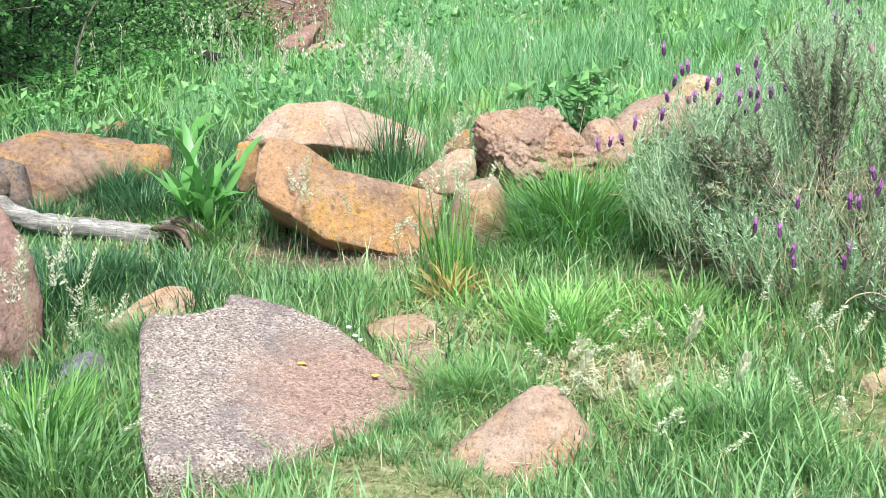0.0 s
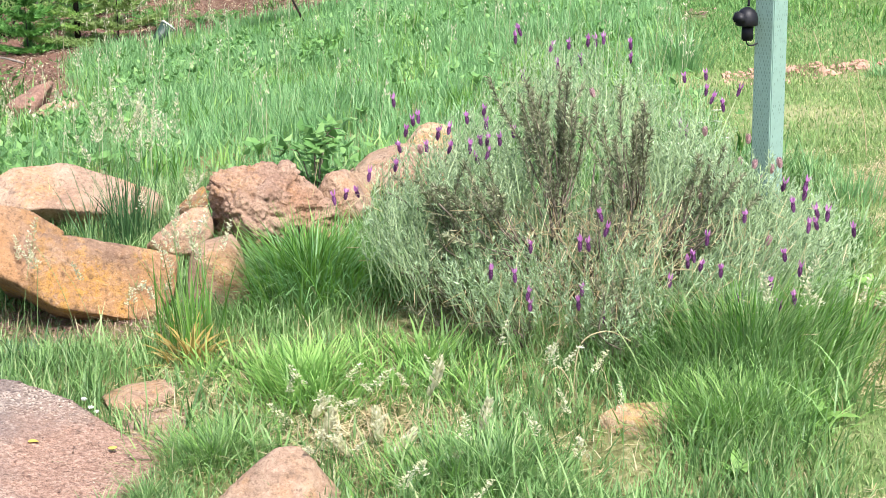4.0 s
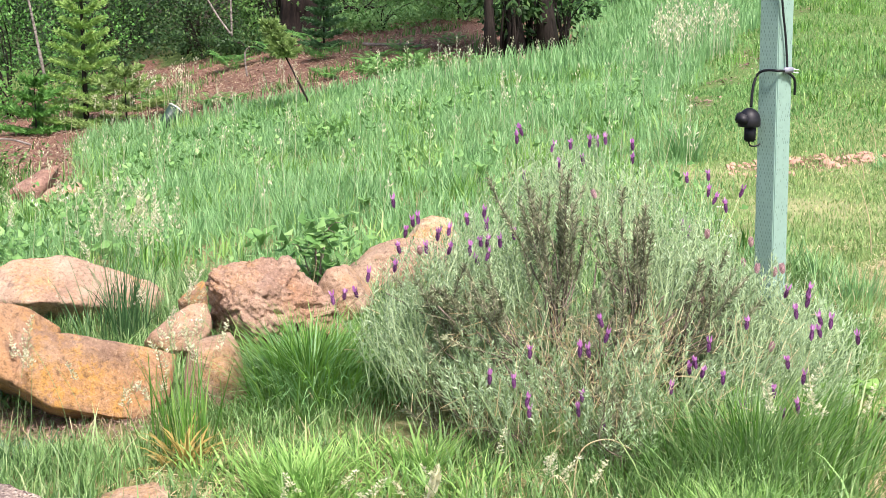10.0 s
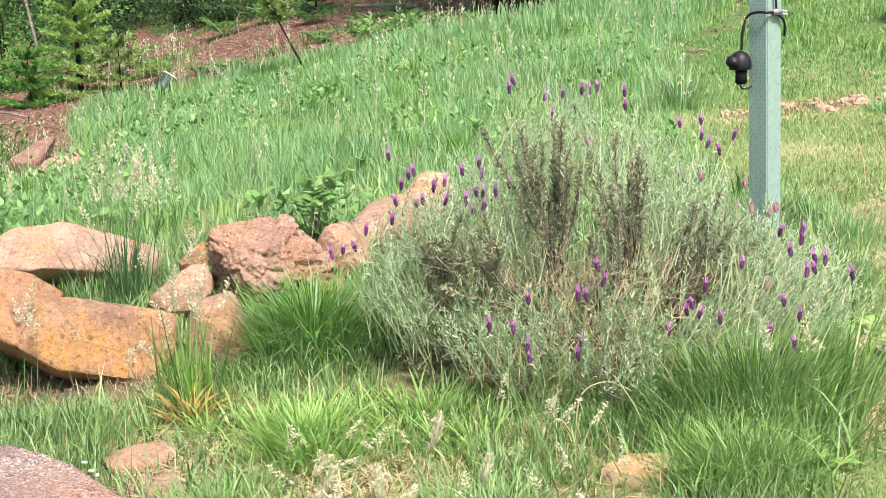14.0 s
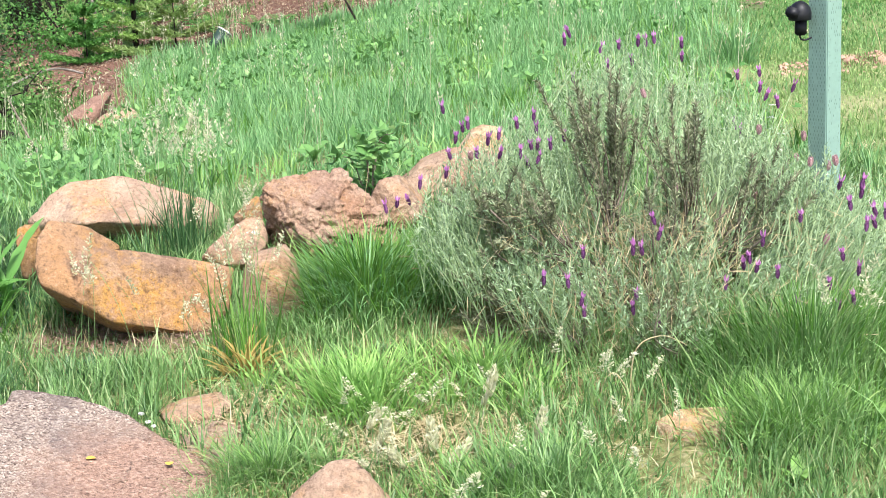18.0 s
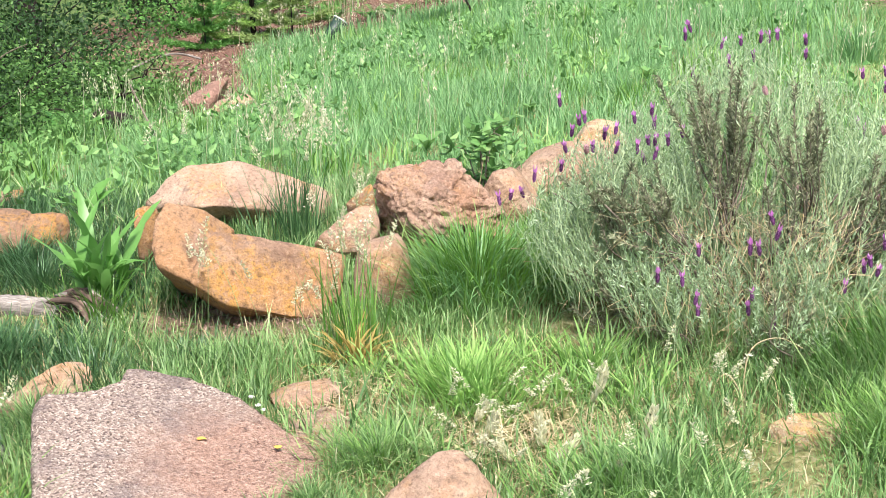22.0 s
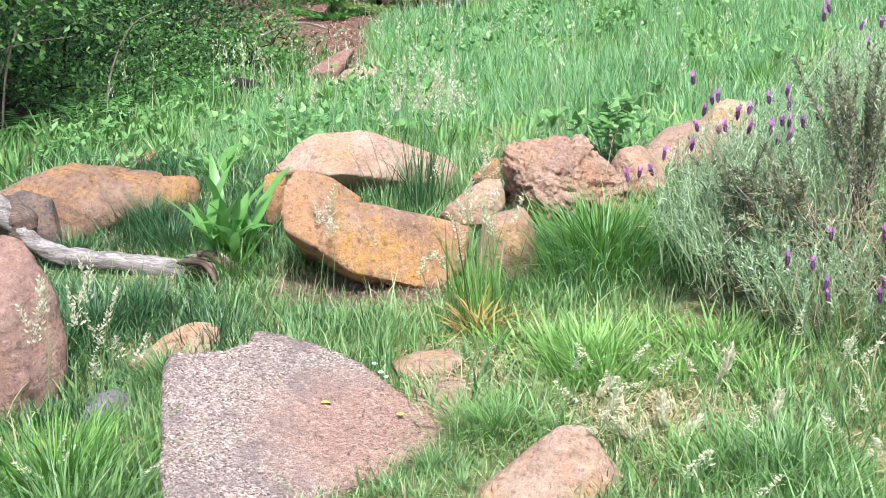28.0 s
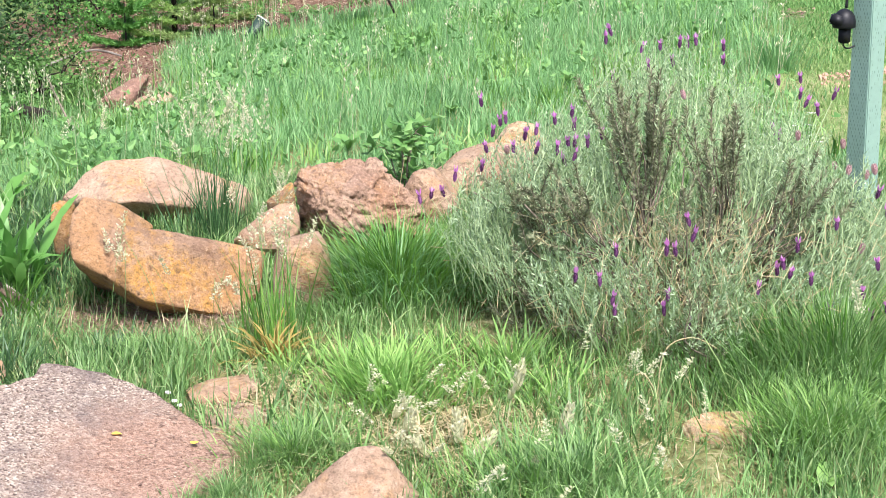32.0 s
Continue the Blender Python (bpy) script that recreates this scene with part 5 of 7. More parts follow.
    # The two lowest western sprays are dark leaves added for underside shade.
    for fx, fz, fy, k, fan, lean, ln in ((-0.12, 0.36, -0.20, 28, 0.26, -0.04, 0.50), (0.14, 0.36, -0.18, 20, 0.22, 0.04, 0.42), (-0.24, 0.26, -0.34, 16, 0.28, -0.75, 0.40), (0.28, 0.30, -0.20, 18, 0.30, 0.55, 0.38), (0.05, 0.20, -0.36, 16, 0.55, 0.0, 0.28), (-0.45, 0.24, -0.25, 12, 0.3, -0.5, 0.34), (-0.42, -0.02, -0.18, 14, 0.28, -1.0, 0.36), (-0.22, -0.06, -0.42, 12, 0.35, -0.8, 0.28), (0.1, -0.04, -0.5, 24, 0.6, 0.0, 0.24)):
        for _ in range(k):
            a, b, l = lean + rng.normal(0, fan), rng.normal(0, 0.25), ln * rng.uniform(0.55, 1.02)
            foot = np.array([fx + rng.normal(0, 0.02), fy + rng.normal(0, 0.05), fz + rng.uniform(-0.05, 0.12)])
            s = np.linspace(0, 1, 8)[:, None]
            d0 = np.array([math.sin(a), b, math.cos(a)])
            line = foot + d0 * l * s + np.array([-0.35 * math.sin(a), 0, 0.35 * (1 - math.cos(a))]) * l * s**2 * 0.6 + rng.normal(0, 0.016, 3) * np.sin(s * rng.uniform(2.5, 6))
            lines.append((line, np.linspace(0.0032, 0.0012, 8)))
            m = int(185 * l / 0.4)
            u = rng.uniform(0.25, 1.0, m) ** 0.8
            at.append(np.stack([np.interp(u, s[:, 0], line[:, q]) for q in range(3)], -1))
            al.append(unit(unit(line[-1] - line[3]) * 1.1 + unit(rng.normal(0, 1, (m, 3)))))
    at, al = np.concatenate(at), np.concatenate(al)
    m = len(at)
    leaves = leaflets(at, al, unit(np.cross(al, rng.normal(0, 1, (m, 3)))), rng.uniform(0.014, 0.030, m), np.full(m, 0.0052), 0.15)
    link("old_growth", soup("old_growth", *leaves), M_LAVOLD, bush, "dark olive-brown older leaves, low western ones standing in for shade")
    link("old_stem", soup("old_stem", *tubes(lines, 4)), M_TWIG, bush)
    # woody limbs from the root
    lines = []
    for k in range(46):
        a, r = rng.uniform(0, 2 * np.pi), rng.uniform(0.3, 0.85)
        tip = np.array([math.cos(a) * r * 0.9, math.sin(a) * r * 0.6, rng.uniform(0.15, 0.5)])
        mid = tip * 0.5 + np.array([0, 0, -0.03]) + rng.normal(0, 0.04, 3)
        lines.append((spline([(rng.normal(0, 0.05), rng.normal(0, 0.05), -0.04), mid, tip], 7), np.linspace(0.011, 0.003, 7)))
    link("woody_limb", soup("woody_limb", *tubes(lines, 5)), M_TWIG, bush)
    # bleached dry stalks lying through the middle
    k = 1200
    p = np.column_stack([rng.normal(0.05, 0.3, k), rng.uniform(-0.62, -0.05, k), rng.uniform(0.10, 0.48, k)])
    q = p + np.column_stack([rng.normal(0.0, 0.035, k), rng.normal(0, 0.03, k), rng.normal(0.0, 0.05, k)])
    link("dry_stalk", soup("dry_stalk", *thin_stems(p, q, 0.002)), M_STRAW, bush, "bleached dry stalks")
    # airy young stems standing over the crown and the far side
    k = 600
    t = np.column_stack([rng.uniform(-0.6, 0.52, k), np.where(rng.random(k) < 0.08, rng.uniform(-0.3, 0.1, k), rng.uniform(0.10, 0.5, k)), np.zeros(k)])
    t[:, 2] = 0.50 + 0.46 * np.exp(-((t[:, 0] + 0.05) / 0.42) ** 2) * rng.uniform(0.55, 1.0, k) + rng.uniform(-0.05, 0.12, k) - 0.12 * np.clip(-t[:, 0] - 0.5, 0, 1)
    base, d, leaves = shoots(t, rng.uniform(0.0, 0.35, k), rng.uniform(0.18, 0.38, k), 18, 0.028, 0.0048, origin)
    link("young_growth", soup("young_growth", *leaves), M_LAV, bush, "pale green young leaves")
    link("young_stem", soup("young_stem", *thin_stems(base, t, 0.0024)), M_LAVSTEM, bush)
    # flower heads on their stems
    kinds = [flower_meshes(k) for k in range(5)]
    crown = [(-.38, 1.10), (-.36, 1.13), (-.25, 1.07), (-.18, 1.08), (-.22, 1.00), (-.13, 1.02), (-.11, 1.09), (-.08, 1.09), (-.05, 1.10), (.05, 1.08), (.05, 1.03), (-.35, .96)]
    east = [(.26, .94), (.34, .95), (.34, .89), (.36, .86), (.46, .89), (.41, .83), (.25, .75), (.27, .72)]
    west = [(-.81, .89), (-.77, .78), (-.79, .72), (-.74, .82), (-.72, .83), (-.61, .79), (-.61, .72), (-.65, .77), (-.69, .72), (-.54, .83), (-.48, .86), (-.53, .72), (-.49, .75), (-.47, .75), (-.47, .70), (-.50, .68), (-.47, .81), (-.42, .75), (-.37, .78), (-.81, .65), (-.91, .61), (-.95, .55), (-1.0, .54), (-1.04, .52)]
    front = [(-.04, .61), (-.03, .56), (-.11, .51), (-.08, .51), (-.27, .50), (-.40, .41), (-.32, .40), (-.28, .34), (-.27, .30), (-.10, .36), (-.11, .31), (-.03, .27)]
    skirt = [(.25, .41), (.27, .43), (.29, .40), (.36, .38), (.19, .34), (.31, .49), (.43, .57), (.43, .28), (.53, .34), (.62, .39), (.57, .44), (.61, .29), (.56, .27), (.64, .54), (.67, .59), (.67, .55), (.70, .58), (.79, .53), (.59, .61), (.62, .65), (.62, .68), (.55, .68)]
    feet, tops = [], []
    num = 0
    for rows, y, near in ((crown, 5.35, 1.0), (east, 5.5, 1.0), (west, 5.12, 0.955), (front, 4.5, 0.98), (skirt, 4.7, 0.96)):
        for x, z in rows:
            x, z = x * near, 1.6 + (z - 1.6) * near
            top = np.array([x, y * near, z]) - c
            head, bract = kinds[num % 5]
            m = pose(*(top - [0, 0, 0.028]), rng.normal(0, 9), rng.normal(0, 9), rng.uniform(0, 360))
            fl = link("flower_head", head, M_FLOWER, bush)
            fl.matrix_basis = m @ Matrix.Diagonal((0.8, 0.8, rng.uniform(0.85, 1.15), 1))
            link("bract", bract, M_BRACT, fl)
            feet.append(top * np.array([0.82, 0.85, 1]) - [0, 0, rng.uniform(0.22, 0.36)])
            tops.append(top - [0, 0, 0.028])
            num += 1
    link("flower_stem", soup("flower_stem", *thin_stems(np.array(feet), np.array(tops), 0.003)), M_LAVSTEM, bush)
    # spent pinkish heads among them
    for k in range(14):
        a = rng.uniform(-0.6, 0.75)
        p = (a, rng.uniform(-0.45, 0.4), rng.uniform(0.45, 0.8) - 0.2 * abs(a))
        fl = link("spent_head", kinds[k % 5][0].copy(), None, bush, "faded brownish-pink spent head")
        fl.data.materials.clear()
        fl.data.materials.append(M_FADED)
        fl.matrix_basis = pose(*p, rng.normal(0, 14), rng.normal(0, 14), rng.uniform(0, 360)) @ Matrix.Scale(1.1, 4)
    for ch in bush.children:
        if ch.name.split(".")[0] not in ("flower_head", "spent_head"):
            ch["kind"] = "stuff"
    return bush


lavender()


# ---------------------------------------------------------------- tufts and plants near the rocks
def tuft(name, label, x, y, count, height, spread, material, width=0.004, lean=0.25, curl=0.9, levels=4, category="grass tuft", bias=None):
    r = np.abs(rng.normal(0, 1, count)) * spread
    a = rng.uniform(0, 2 * np.pi, count)
    px, py = r * np.cos(a), r * np.sin(a) * 0.7
    root = np.column_stack([px, py, ground_z(x + px, y + py) - float(ground_z(x, y)) - 0.02])
    head = a + rng.normal(0, 0.7, count)
    if bias is not None:
        head = bias + rng.normal(0, 0.7, count)
    v, p = strands(root, height * rng.uniform(0.5, 1.15, count), width * rng.uniform(0.6, 1.3, count), head, np.abs(rng.normal(lean * 0.6, lean * 0.5, count)) + r / spread * 0.08, rng.normal(curl, 0.35, count), levels)
    ob = link(name, soup(name, v, p), material)
    ob.matrix_basis = pose(x, y, float(ground_z(x, y)))
    return tagged(ob, label, category, kind="stuff")


tuft("grass_clump", "dense dark green arching grass between rock and lavender", -1.12, 5.06, 1500, 0.36, 0.125, M_LUSH, 0.006, 0.3, 1.0)
tuft("grass_clump", "brighter arching blades among the dark grass by the rock", -1.10, 5.02, 700, 0.36, 0.13, M_MEADOW, 0.0065, 0.4, 1.3)
tuft("grass_clump", "tall fresh green grass at the foot of the lavender", 0.45, 4.45, 1100, 0.31, 0.22, M_LUSH, 0.0062, 0.28, 0.8)
tuft("grass_clump", "bright green blades standing through the tall grass", 0.43, 4.40, 1300, 0.33, 0.24, M_GRASS, 0.0068, 0.32, 0.9)
tuft("grass_clump", "tall green grass on the lawn's edge", 0.64, 4.72, 700, 0.24, 0.12, M_LUSH, 0.0045, 0.25, 0.9)
tuft("grass_clump", "bright yellow-green grass clump on open ground", -1.0, 4.30, 420, 0.21, 0.11, M_LIME, 0.009, 0.45, 0.9)
tuft("grass_clump", "bright yellow-green grass clump on open ground", -0.60, 4.46, 190, 0.20, 0.13, M_LIME, 0.010, 0.5, 0.9)
tuft("grass_clump", "dark grass growing in the gap between boulders", -2.06, 5.68, 150, 0.46, 0.085, M_SHADEGRASS, 0.0055, 0.12, 0.4)
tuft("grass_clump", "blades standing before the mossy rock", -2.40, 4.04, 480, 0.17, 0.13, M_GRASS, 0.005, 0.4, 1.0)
tuft("grass_clump", "grass by the fallen branch, darkened for shade", -2.85, 4.36, 700, 0.20, 0.2, M_SHADEGRASS, 0.007, 0.3, 1.0)
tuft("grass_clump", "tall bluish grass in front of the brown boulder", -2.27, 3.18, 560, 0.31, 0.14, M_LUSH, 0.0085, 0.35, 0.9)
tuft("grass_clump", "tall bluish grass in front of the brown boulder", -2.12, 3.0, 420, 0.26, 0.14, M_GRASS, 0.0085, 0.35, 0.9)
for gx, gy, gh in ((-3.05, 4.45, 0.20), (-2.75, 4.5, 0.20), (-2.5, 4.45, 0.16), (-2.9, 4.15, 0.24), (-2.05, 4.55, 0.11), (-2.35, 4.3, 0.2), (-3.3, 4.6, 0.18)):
    tuft("grass_clump", "loose blades before the fallen branch, darkened for shade", gx, gy, 260, gh, 0.14, M_SHADEGRASS, 0.0055, 0.45, 0.9)
tuft("grass_clump", "fine drooping grass between slab and rock", -1.18, 3.85, 900, 0.17, 0.12, M_GRASS, 0.0034, 0.5, 1.3)
tuft("grass_clump", "yellow-green drooping blades between slab and rock", -1.16, 3.83, 380, 0.18, 0.12, M_HERB, 0.0042, 0.6, 1.2)
for gx, gy in ((-1.26, 3.40), (-1.08, 3.30), (-1.38, 3.42), (-1.18, 3.50)):
    tuft("grass_clump", "short loose grass before the slab's corner", gx, gy, 300, 0.10, 0.09, M_GRASS, 0.004, 0.5, 1.0)
tuft("grass_clump", "fine drooping grass beside the pointed rock", -1.30, 3.60, 600, 0.12, 0.07, M_GRASS, 0.003, 0.4, 1.5)
tuft("grass_clump", "tall bluish-green grass near the small rock", -0.33, 3.70, 800, 0.20, 0.15, M_GRASS, 0.0055, 0.4, 1.0)
tuft("grass_clump", "brighter blades among the grass near the small rock", -0.42, 3.66, 380, 0.19, 0.17, M_HERB, 0.006, 0.5, 0.9)
tuft("grass_clump", "arching grass below the small ochre rock", 0.36, 4.02, 1400, 0.22, 0.13, M_HERB, 0.005, 0.4, 1.1)
tuft("grass_clump", "grass clump in front of the ochre boulder", -2.50, 4.60, 360, 0.13, 0.13, M_GRASS, 0.0055, 0.4, 0.9)
tuft("grass_clump", "grass growing under the long boulder", -3.22, 5.40, 700, 0.24, 0.12, M_SHADEGRASS, 0.0045, 0.3, 1.1)
tuft("grass_clump", "loose grass between the long boulder and the branch, darkened for shade", -3.02, 5.22, 520, 0.21, 0.17, M_SHADEGRASS, 0.005, 0.4, 0.9)
tuft("grass_clump", "loose grass between the long boulder and the branch, darkened for shade", -3.45, 5.12, 380, 0.15, 0.16, M_SHADEGRASS, 0.005, 0.45, 0.9)
tuft("grass_clump", "long green blades rising round the dock", -2.58, 4.86, 150, 0.27, 0.10, M_LUSH, 0.006, 0.35, 0.9)
tuft("grass_clump", "upright reedy grass with yellowing base", -1.46, 4.60, 54, 0.43, 0.085, M_LUSH, 0.0065, 0.15, 0.25)
tuft("grass_clump", "yellowing broad blades at the tuft's base", -1.44, 4.53, 80, 0.20, 0.05, M_YELLOWED, 0.012, 0.6, 1.2)
tuft("grass_clump", "tall dry-tipped grass beyond the post", 0.98, 6.1, 160, 0.20, 0.12, M_MEADOW, 0.005, 0.2, 0.6)
tuft("grass_clump", "green rush clump at the meadow's edge", 0.42, 9.6, 230, 0.36, 0.13, M_MEADOW, 0.008, 0.25, 0.6)
tuft("grass_clump", "green grass clump beside the rubble", 1.72, 9.05, 260, 0.15, 0.11, M_MEADOW, 0.008, 0.35, 0.7)


def broad_leaf(length, width, bend, seed, pointed=False):
    """One wavy leaf with a folded midrib, along +x, rising; long and pointed, or blunt."""
    r = np.random.default_rng(seed)
    n = 10
    s = np.linspace(0, 1, n)
    ang = 1.3 - bend * s
    x = np.concatenate([[0], np.cumsum(np.cos(ang[:-1]))]) * length / n
    z = np.concatenate([[0], np.cumsum(np.sin(ang[:-1]))]) * length / n
    w = width * (1.35 * s**0.8 * (1 - s) ** 0.85 if pointed else np.sin(np.pi * s**1.15) ** 0.9 * 0.5) + width * 0.05 * (1 - s)
    wave = 0.05 * length * np.sin(s * 19 + r.uniform(0, 6)) * (1 - s)
    v = np.concatenate([np.column_stack([x, -w, z + 0.25 * w + wave]), np.column_stack([x, 0 * w, z]), np.column_stack([x, w, z + 0.25 * w - wave])])
    q = [[i + k * n, i + 1 + k * n, i + 1 + (k + 1) * n, i + (k + 1) * n] for k in (0, 1) for i in range(n - 1)]
    return v, np.array(q)


def leafy_plant(name, label, x, y, leaves, length, width, material, bend=0.9, category="plant", tilt=0.0, rise=0.0, clump=0.0, climb=0.0):
    z = float(ground_z(x, y))
    ob = thing(name, label, category, (x, y, z - 0.01 + rise))
    meshes = []
    for k in range(4):
        v, q = broad_leaf(length * (0.75 + 0.13 * k), width * (0.85 + 0.1 * k), bend + 0.2 * k, k + int(100 * abs(x)), name == "dock_plant")
        m = soup("leaf", v, [q])
        m.materials.append(material)
        meshes.append(m)
    for k in range(leaves):
        lf = link("leaf", meshes[k % 4], None, ob)
        lf.matrix_basis = pose(rng.normal(0, clump), rng.normal(0, clump), climb * rng.random(), 0, rng.uniform(-16, 22) + tilt, k * 137.5 + rng.uniform(-20, 20)) @ Matrix.Scale(rng.uniform(0.7, 1.15), 4)
    return ob


leafy_plant("dock_plant", "tall broad-leaved green dock beside the ochre boulder", -2.63, 5.0, 20, 0.50, 0.052, M_DOCK, 0.35, tilt=-4, clump=0.05, climb=0.03)
leafy_plant("dock_plant", "lower drooping dock leaves beside the ochre boulder", -2.60, 4.98, 12, 0.30, 0.055, M_DOCK, 1.3, clump=0.05, climb=0.12)
leafy_plant("dock_plant", "low broad-leaved dock behind the long boulder", -3.3, 6.2, 12, 0.26, 0.06, M_DOCK, 0.9)
leafy_plant("broadleaf_weed", "small weed with rounded pale leaves on the lawn's edge", 1.0, 4.88, 12, 0.12, 0.07, M_HERB, 1.5, rise=0.03, clump=0.06)
leafy_plant("broadleaf_weed", "small weed with rounded pale leaves on the lawn's edge", 0.84, 4.96, 8, 0.11, 0.065, M_HERB, 1.5, rise=0.03, clump=0.05)
leafy_plant("thistle", "low jagged thistle beside tall grass", 0.62, 4.05, 12, 0.17, 0.035, M_HERB, 1.1, tilt=8)
leafy_plant("broadleaf_weed", "low green weed in the short grass", 0.35, 3.72, 9, 0.14, 0.03, M_HERB, 1.1)
for wx, wy in ((-1.9, 7.4), (-1.5, 8.3), (-2.7, 7.2), (-0.9, 9.2), (-0.2, 10.5), (-3.6, 7.6), (-1.0, 7.4), (-0.6, 8.6), (-3.2, 9.0), (-2.2, 11.0), (-4.2, 6.9), (-4.6, 7.8), (-3.9, 8.2), (-1.6, 10.2)):
    leafy_plant("broadleaf_weed", "broad-leaved weed among the meadow grass", wx, wy, 7, rng.uniform(0.12, 0.2), 0.05, M_WEED, 1.2, rise=0.06)


def bramble():
    ob = thing("bramble", "dark glossy bramble arching behind the pitted boulder", "bramble", (-1.35, 6.25, 0.25))
    pieces, lines = [], []
    for k in range(9):
        a = rng.uniform(0, 2 * np.pi)
        tip = np.array([math.cos(a) * rng.uniform(0.15, 0.42), math.sin(a) * 0.2, rng.uniform(0.08, 0.34)])
        line = spline([(0, 0, -0.05), tip * [0.4, 0.4, 0.9], tip], 8)
        lines.append((line, np.linspace(0.004, 0.0015, 8)))
        m = 18
        at = line[rng.integers(2, 8, m)] + rng.normal(0, 0.03, (m, 3))
        al = unit(rng.normal(0, 1, (m, 3)) * [1, 1, 0.5])
        pieces.append(leaflets(at, al, unit(np.cross(al, [[0.1, 0.2, 1.0]])), rng.uniform(0.05, 0.10, m), rng.uniform(0.04, 0.065, m), 0.2))
    link("cane", soup("cane", *tubes(lines, 4)), M_TWIG, ob)["kind"] = "stuff"
    link("foliage", soup("foliage", *merge(pieces)), M_WEED, ob)["kind"] = "stuff"


bramble()


# ---------------------------------------------------------------- grasses in seed
def seed_stalk(height, head, spread, seed):
    """A stalk with a loose panicle of pale spikelets."""
    r = np.random.default_rng(seed)
    bend = r.uniform(0.02, 0.09)
    s = np.linspace(0, 1, 8)
    line = np.column_stack([bend * s**2 * height * 2, 0 * s, height * s])
    stem = tube(line, np.linspace(0.0016, 0.0008, 8), 4)
    n = 68
    k = r.uniform(0, 1, n)
    zz = height - head * (1 - k)
    out = spread * (1.05 - k) * r.uniform(0.3, 1.0, n)
    a = r.uniform(0, 2 * np.pi, n)
    xs = np.interp(zz, line[:, 2], line[:, 0])
    at = np.column_stack([xs + np.cos(a) * out, np.sin(a) * out, zz + out * 0.4])
    al = unit(np.column_stack([np.cos(a) * 0.5, np.sin(a) * 0.5, np.full(n, 1.0)]) + r.normal(0, 0.25, (n, 3)))
    ac = unit(np.cross(al, r.normal(0, 1, (n, 3))))
    seeds = leaflets(at, al, ac, r.uniform(0.015, 0.028, n), r.uniform(0.006, 0.010, n), 0.2)
    stems = thin_stems(np.column_stack([xs, 0 * xs, zz - out * 0.4]), at, 0.0007)
    return merge([stem, stems]), seeds


STALKS = []
for k in range(6):
    a, b = seed_stalk(1.0, 0.2 + 0.03 * (k % 3), (0.030, 0.010, 0.022, 0.036, 0.009, 0.026)[k], 50 + k)
    ma, mb = soup("stalk", *a), soup("seed_head", *b)
    ma.materials.append(M_STALK), mb.materials.append(M_SEED)
    STALKS.append((ma, mb))


def seed_grass(x, y, height, k, label="flowering grass stalk with a pale feathery seed head"):
    ob = thing("seed_grass", label, "grass stalk", (x, y, float(ground_z(x, y)) - 0.01), rng.uniform(0, 360), "grass stalks in seed")
    for mesh in STALKS[k % 6]:
        p = link(mesh.name.split(".")[0], mesh, None, ob)
        p.matrix_basis = pose(0, 0, 0, rng.normal(0, 3), rng.normal(0, 3), 0) @ Matrix.Diagonal((0.8, 0.8, height, 1))


num = 0
for cx, cy, cnt, sp, h in ((-2.10, 5.75, 9, 0.07, 0.62), (-2.40, 3.45, 8, 0.08, 0.62), (-2.3, 3.6, 5, 0.08, 0.42), (-1.62, 4.62, 4, 0.05, 0.36), (-1.45, 4.62, 8, 0.05, 0.50), (-0.72, 3.92, 9, 0.13, 0.24), (-0.78, 3.72, 8, 0.09, 0.20),
                           (-0.28, 3.95, 6, 0.12, 0.30), (-2.05, 4.72, 3, 0.06, 0.42), (-1.88, 4.72, 2, 0.04, 0.36), (-2.05, 5.62, 6, 0.1, 0.62), (-3.0, 6.6, 5, 0.15, 0.5), (-0.1, 3.6, 4, 0.15, 0.28), (-1.75, 5.55, 7, 0.08, 0.36), (-0.4, 3.35, 4, 0.1, 0.26), (-2.2, 3.1, 4, 0.1, 0.2), (0.5, 4.25, 4, 0.1, 0.42), (0.7, 4.3, 3, 0.06, 0.38), (-2.7, 7.2, 7, 0.2, 0.5)):
    for _ in range(cnt):
        seed_grass(cx + rng.normal(0, sp), cy + rng.normal(0, sp * 0.7), h * rng.uniform(0.8, 1.12), num)
        num += 1


def meadow_seed(name, label, count, box, accept, h, size, material):
    """Uncountable seed heads over the meadow, in one mesh."""
    x, y = rng.uniform(box[0], box[1], count), rng.uniform(box[2], box[3], count)
    ok = rng.random(count) < accept(x, y)
    x, y = x[ok], y[ok]
    m = len(x)
    base = np.column_stack([x, y, ground_z(x, y)])
    top = base + np.column_stack([rng.normal(0, 0.04, m), rng.normal(0, 0.04, m), h * rng.uniform(0.7, 1.15, m)])
    k = 12
    i = np.repeat(np.arange(m), k)
    s = rng.uniform(0, 1, m * k)
    at = top[i] - np.column_stack([rng.normal(0, size * 0.12, m * k), rng.normal(0, size * 0.12, m * k), s * size])
    al = unit(np.column_stack([rng.normal(0, 0.5, m * k), rng.normal(0, 0.5, m * k), np.full(m * k, 1.0)]))
    seeds = leaflets(at, al, unit(np.cross(al, rng.normal(0, 1, (m * k, 3)))), np.full(m * k, size * 0.22), np.full(m * k, size * 0.075), 0.1)
    tagged(link(name, soup(name, *merge([seeds, thin_stems(base, top, 0.003)])), material), label, "grass", kind="stuff")


mask = lambda x, y: tall(x, y) * np.clip(patch(x, y, 0.9, 12.0) * 3 + 0.25, 0.03, 1) * np.where(x > wood_edge(y) + 0.3, 1, 0) * (1 - np.clip(bare_earth(x, y), 0, 1))
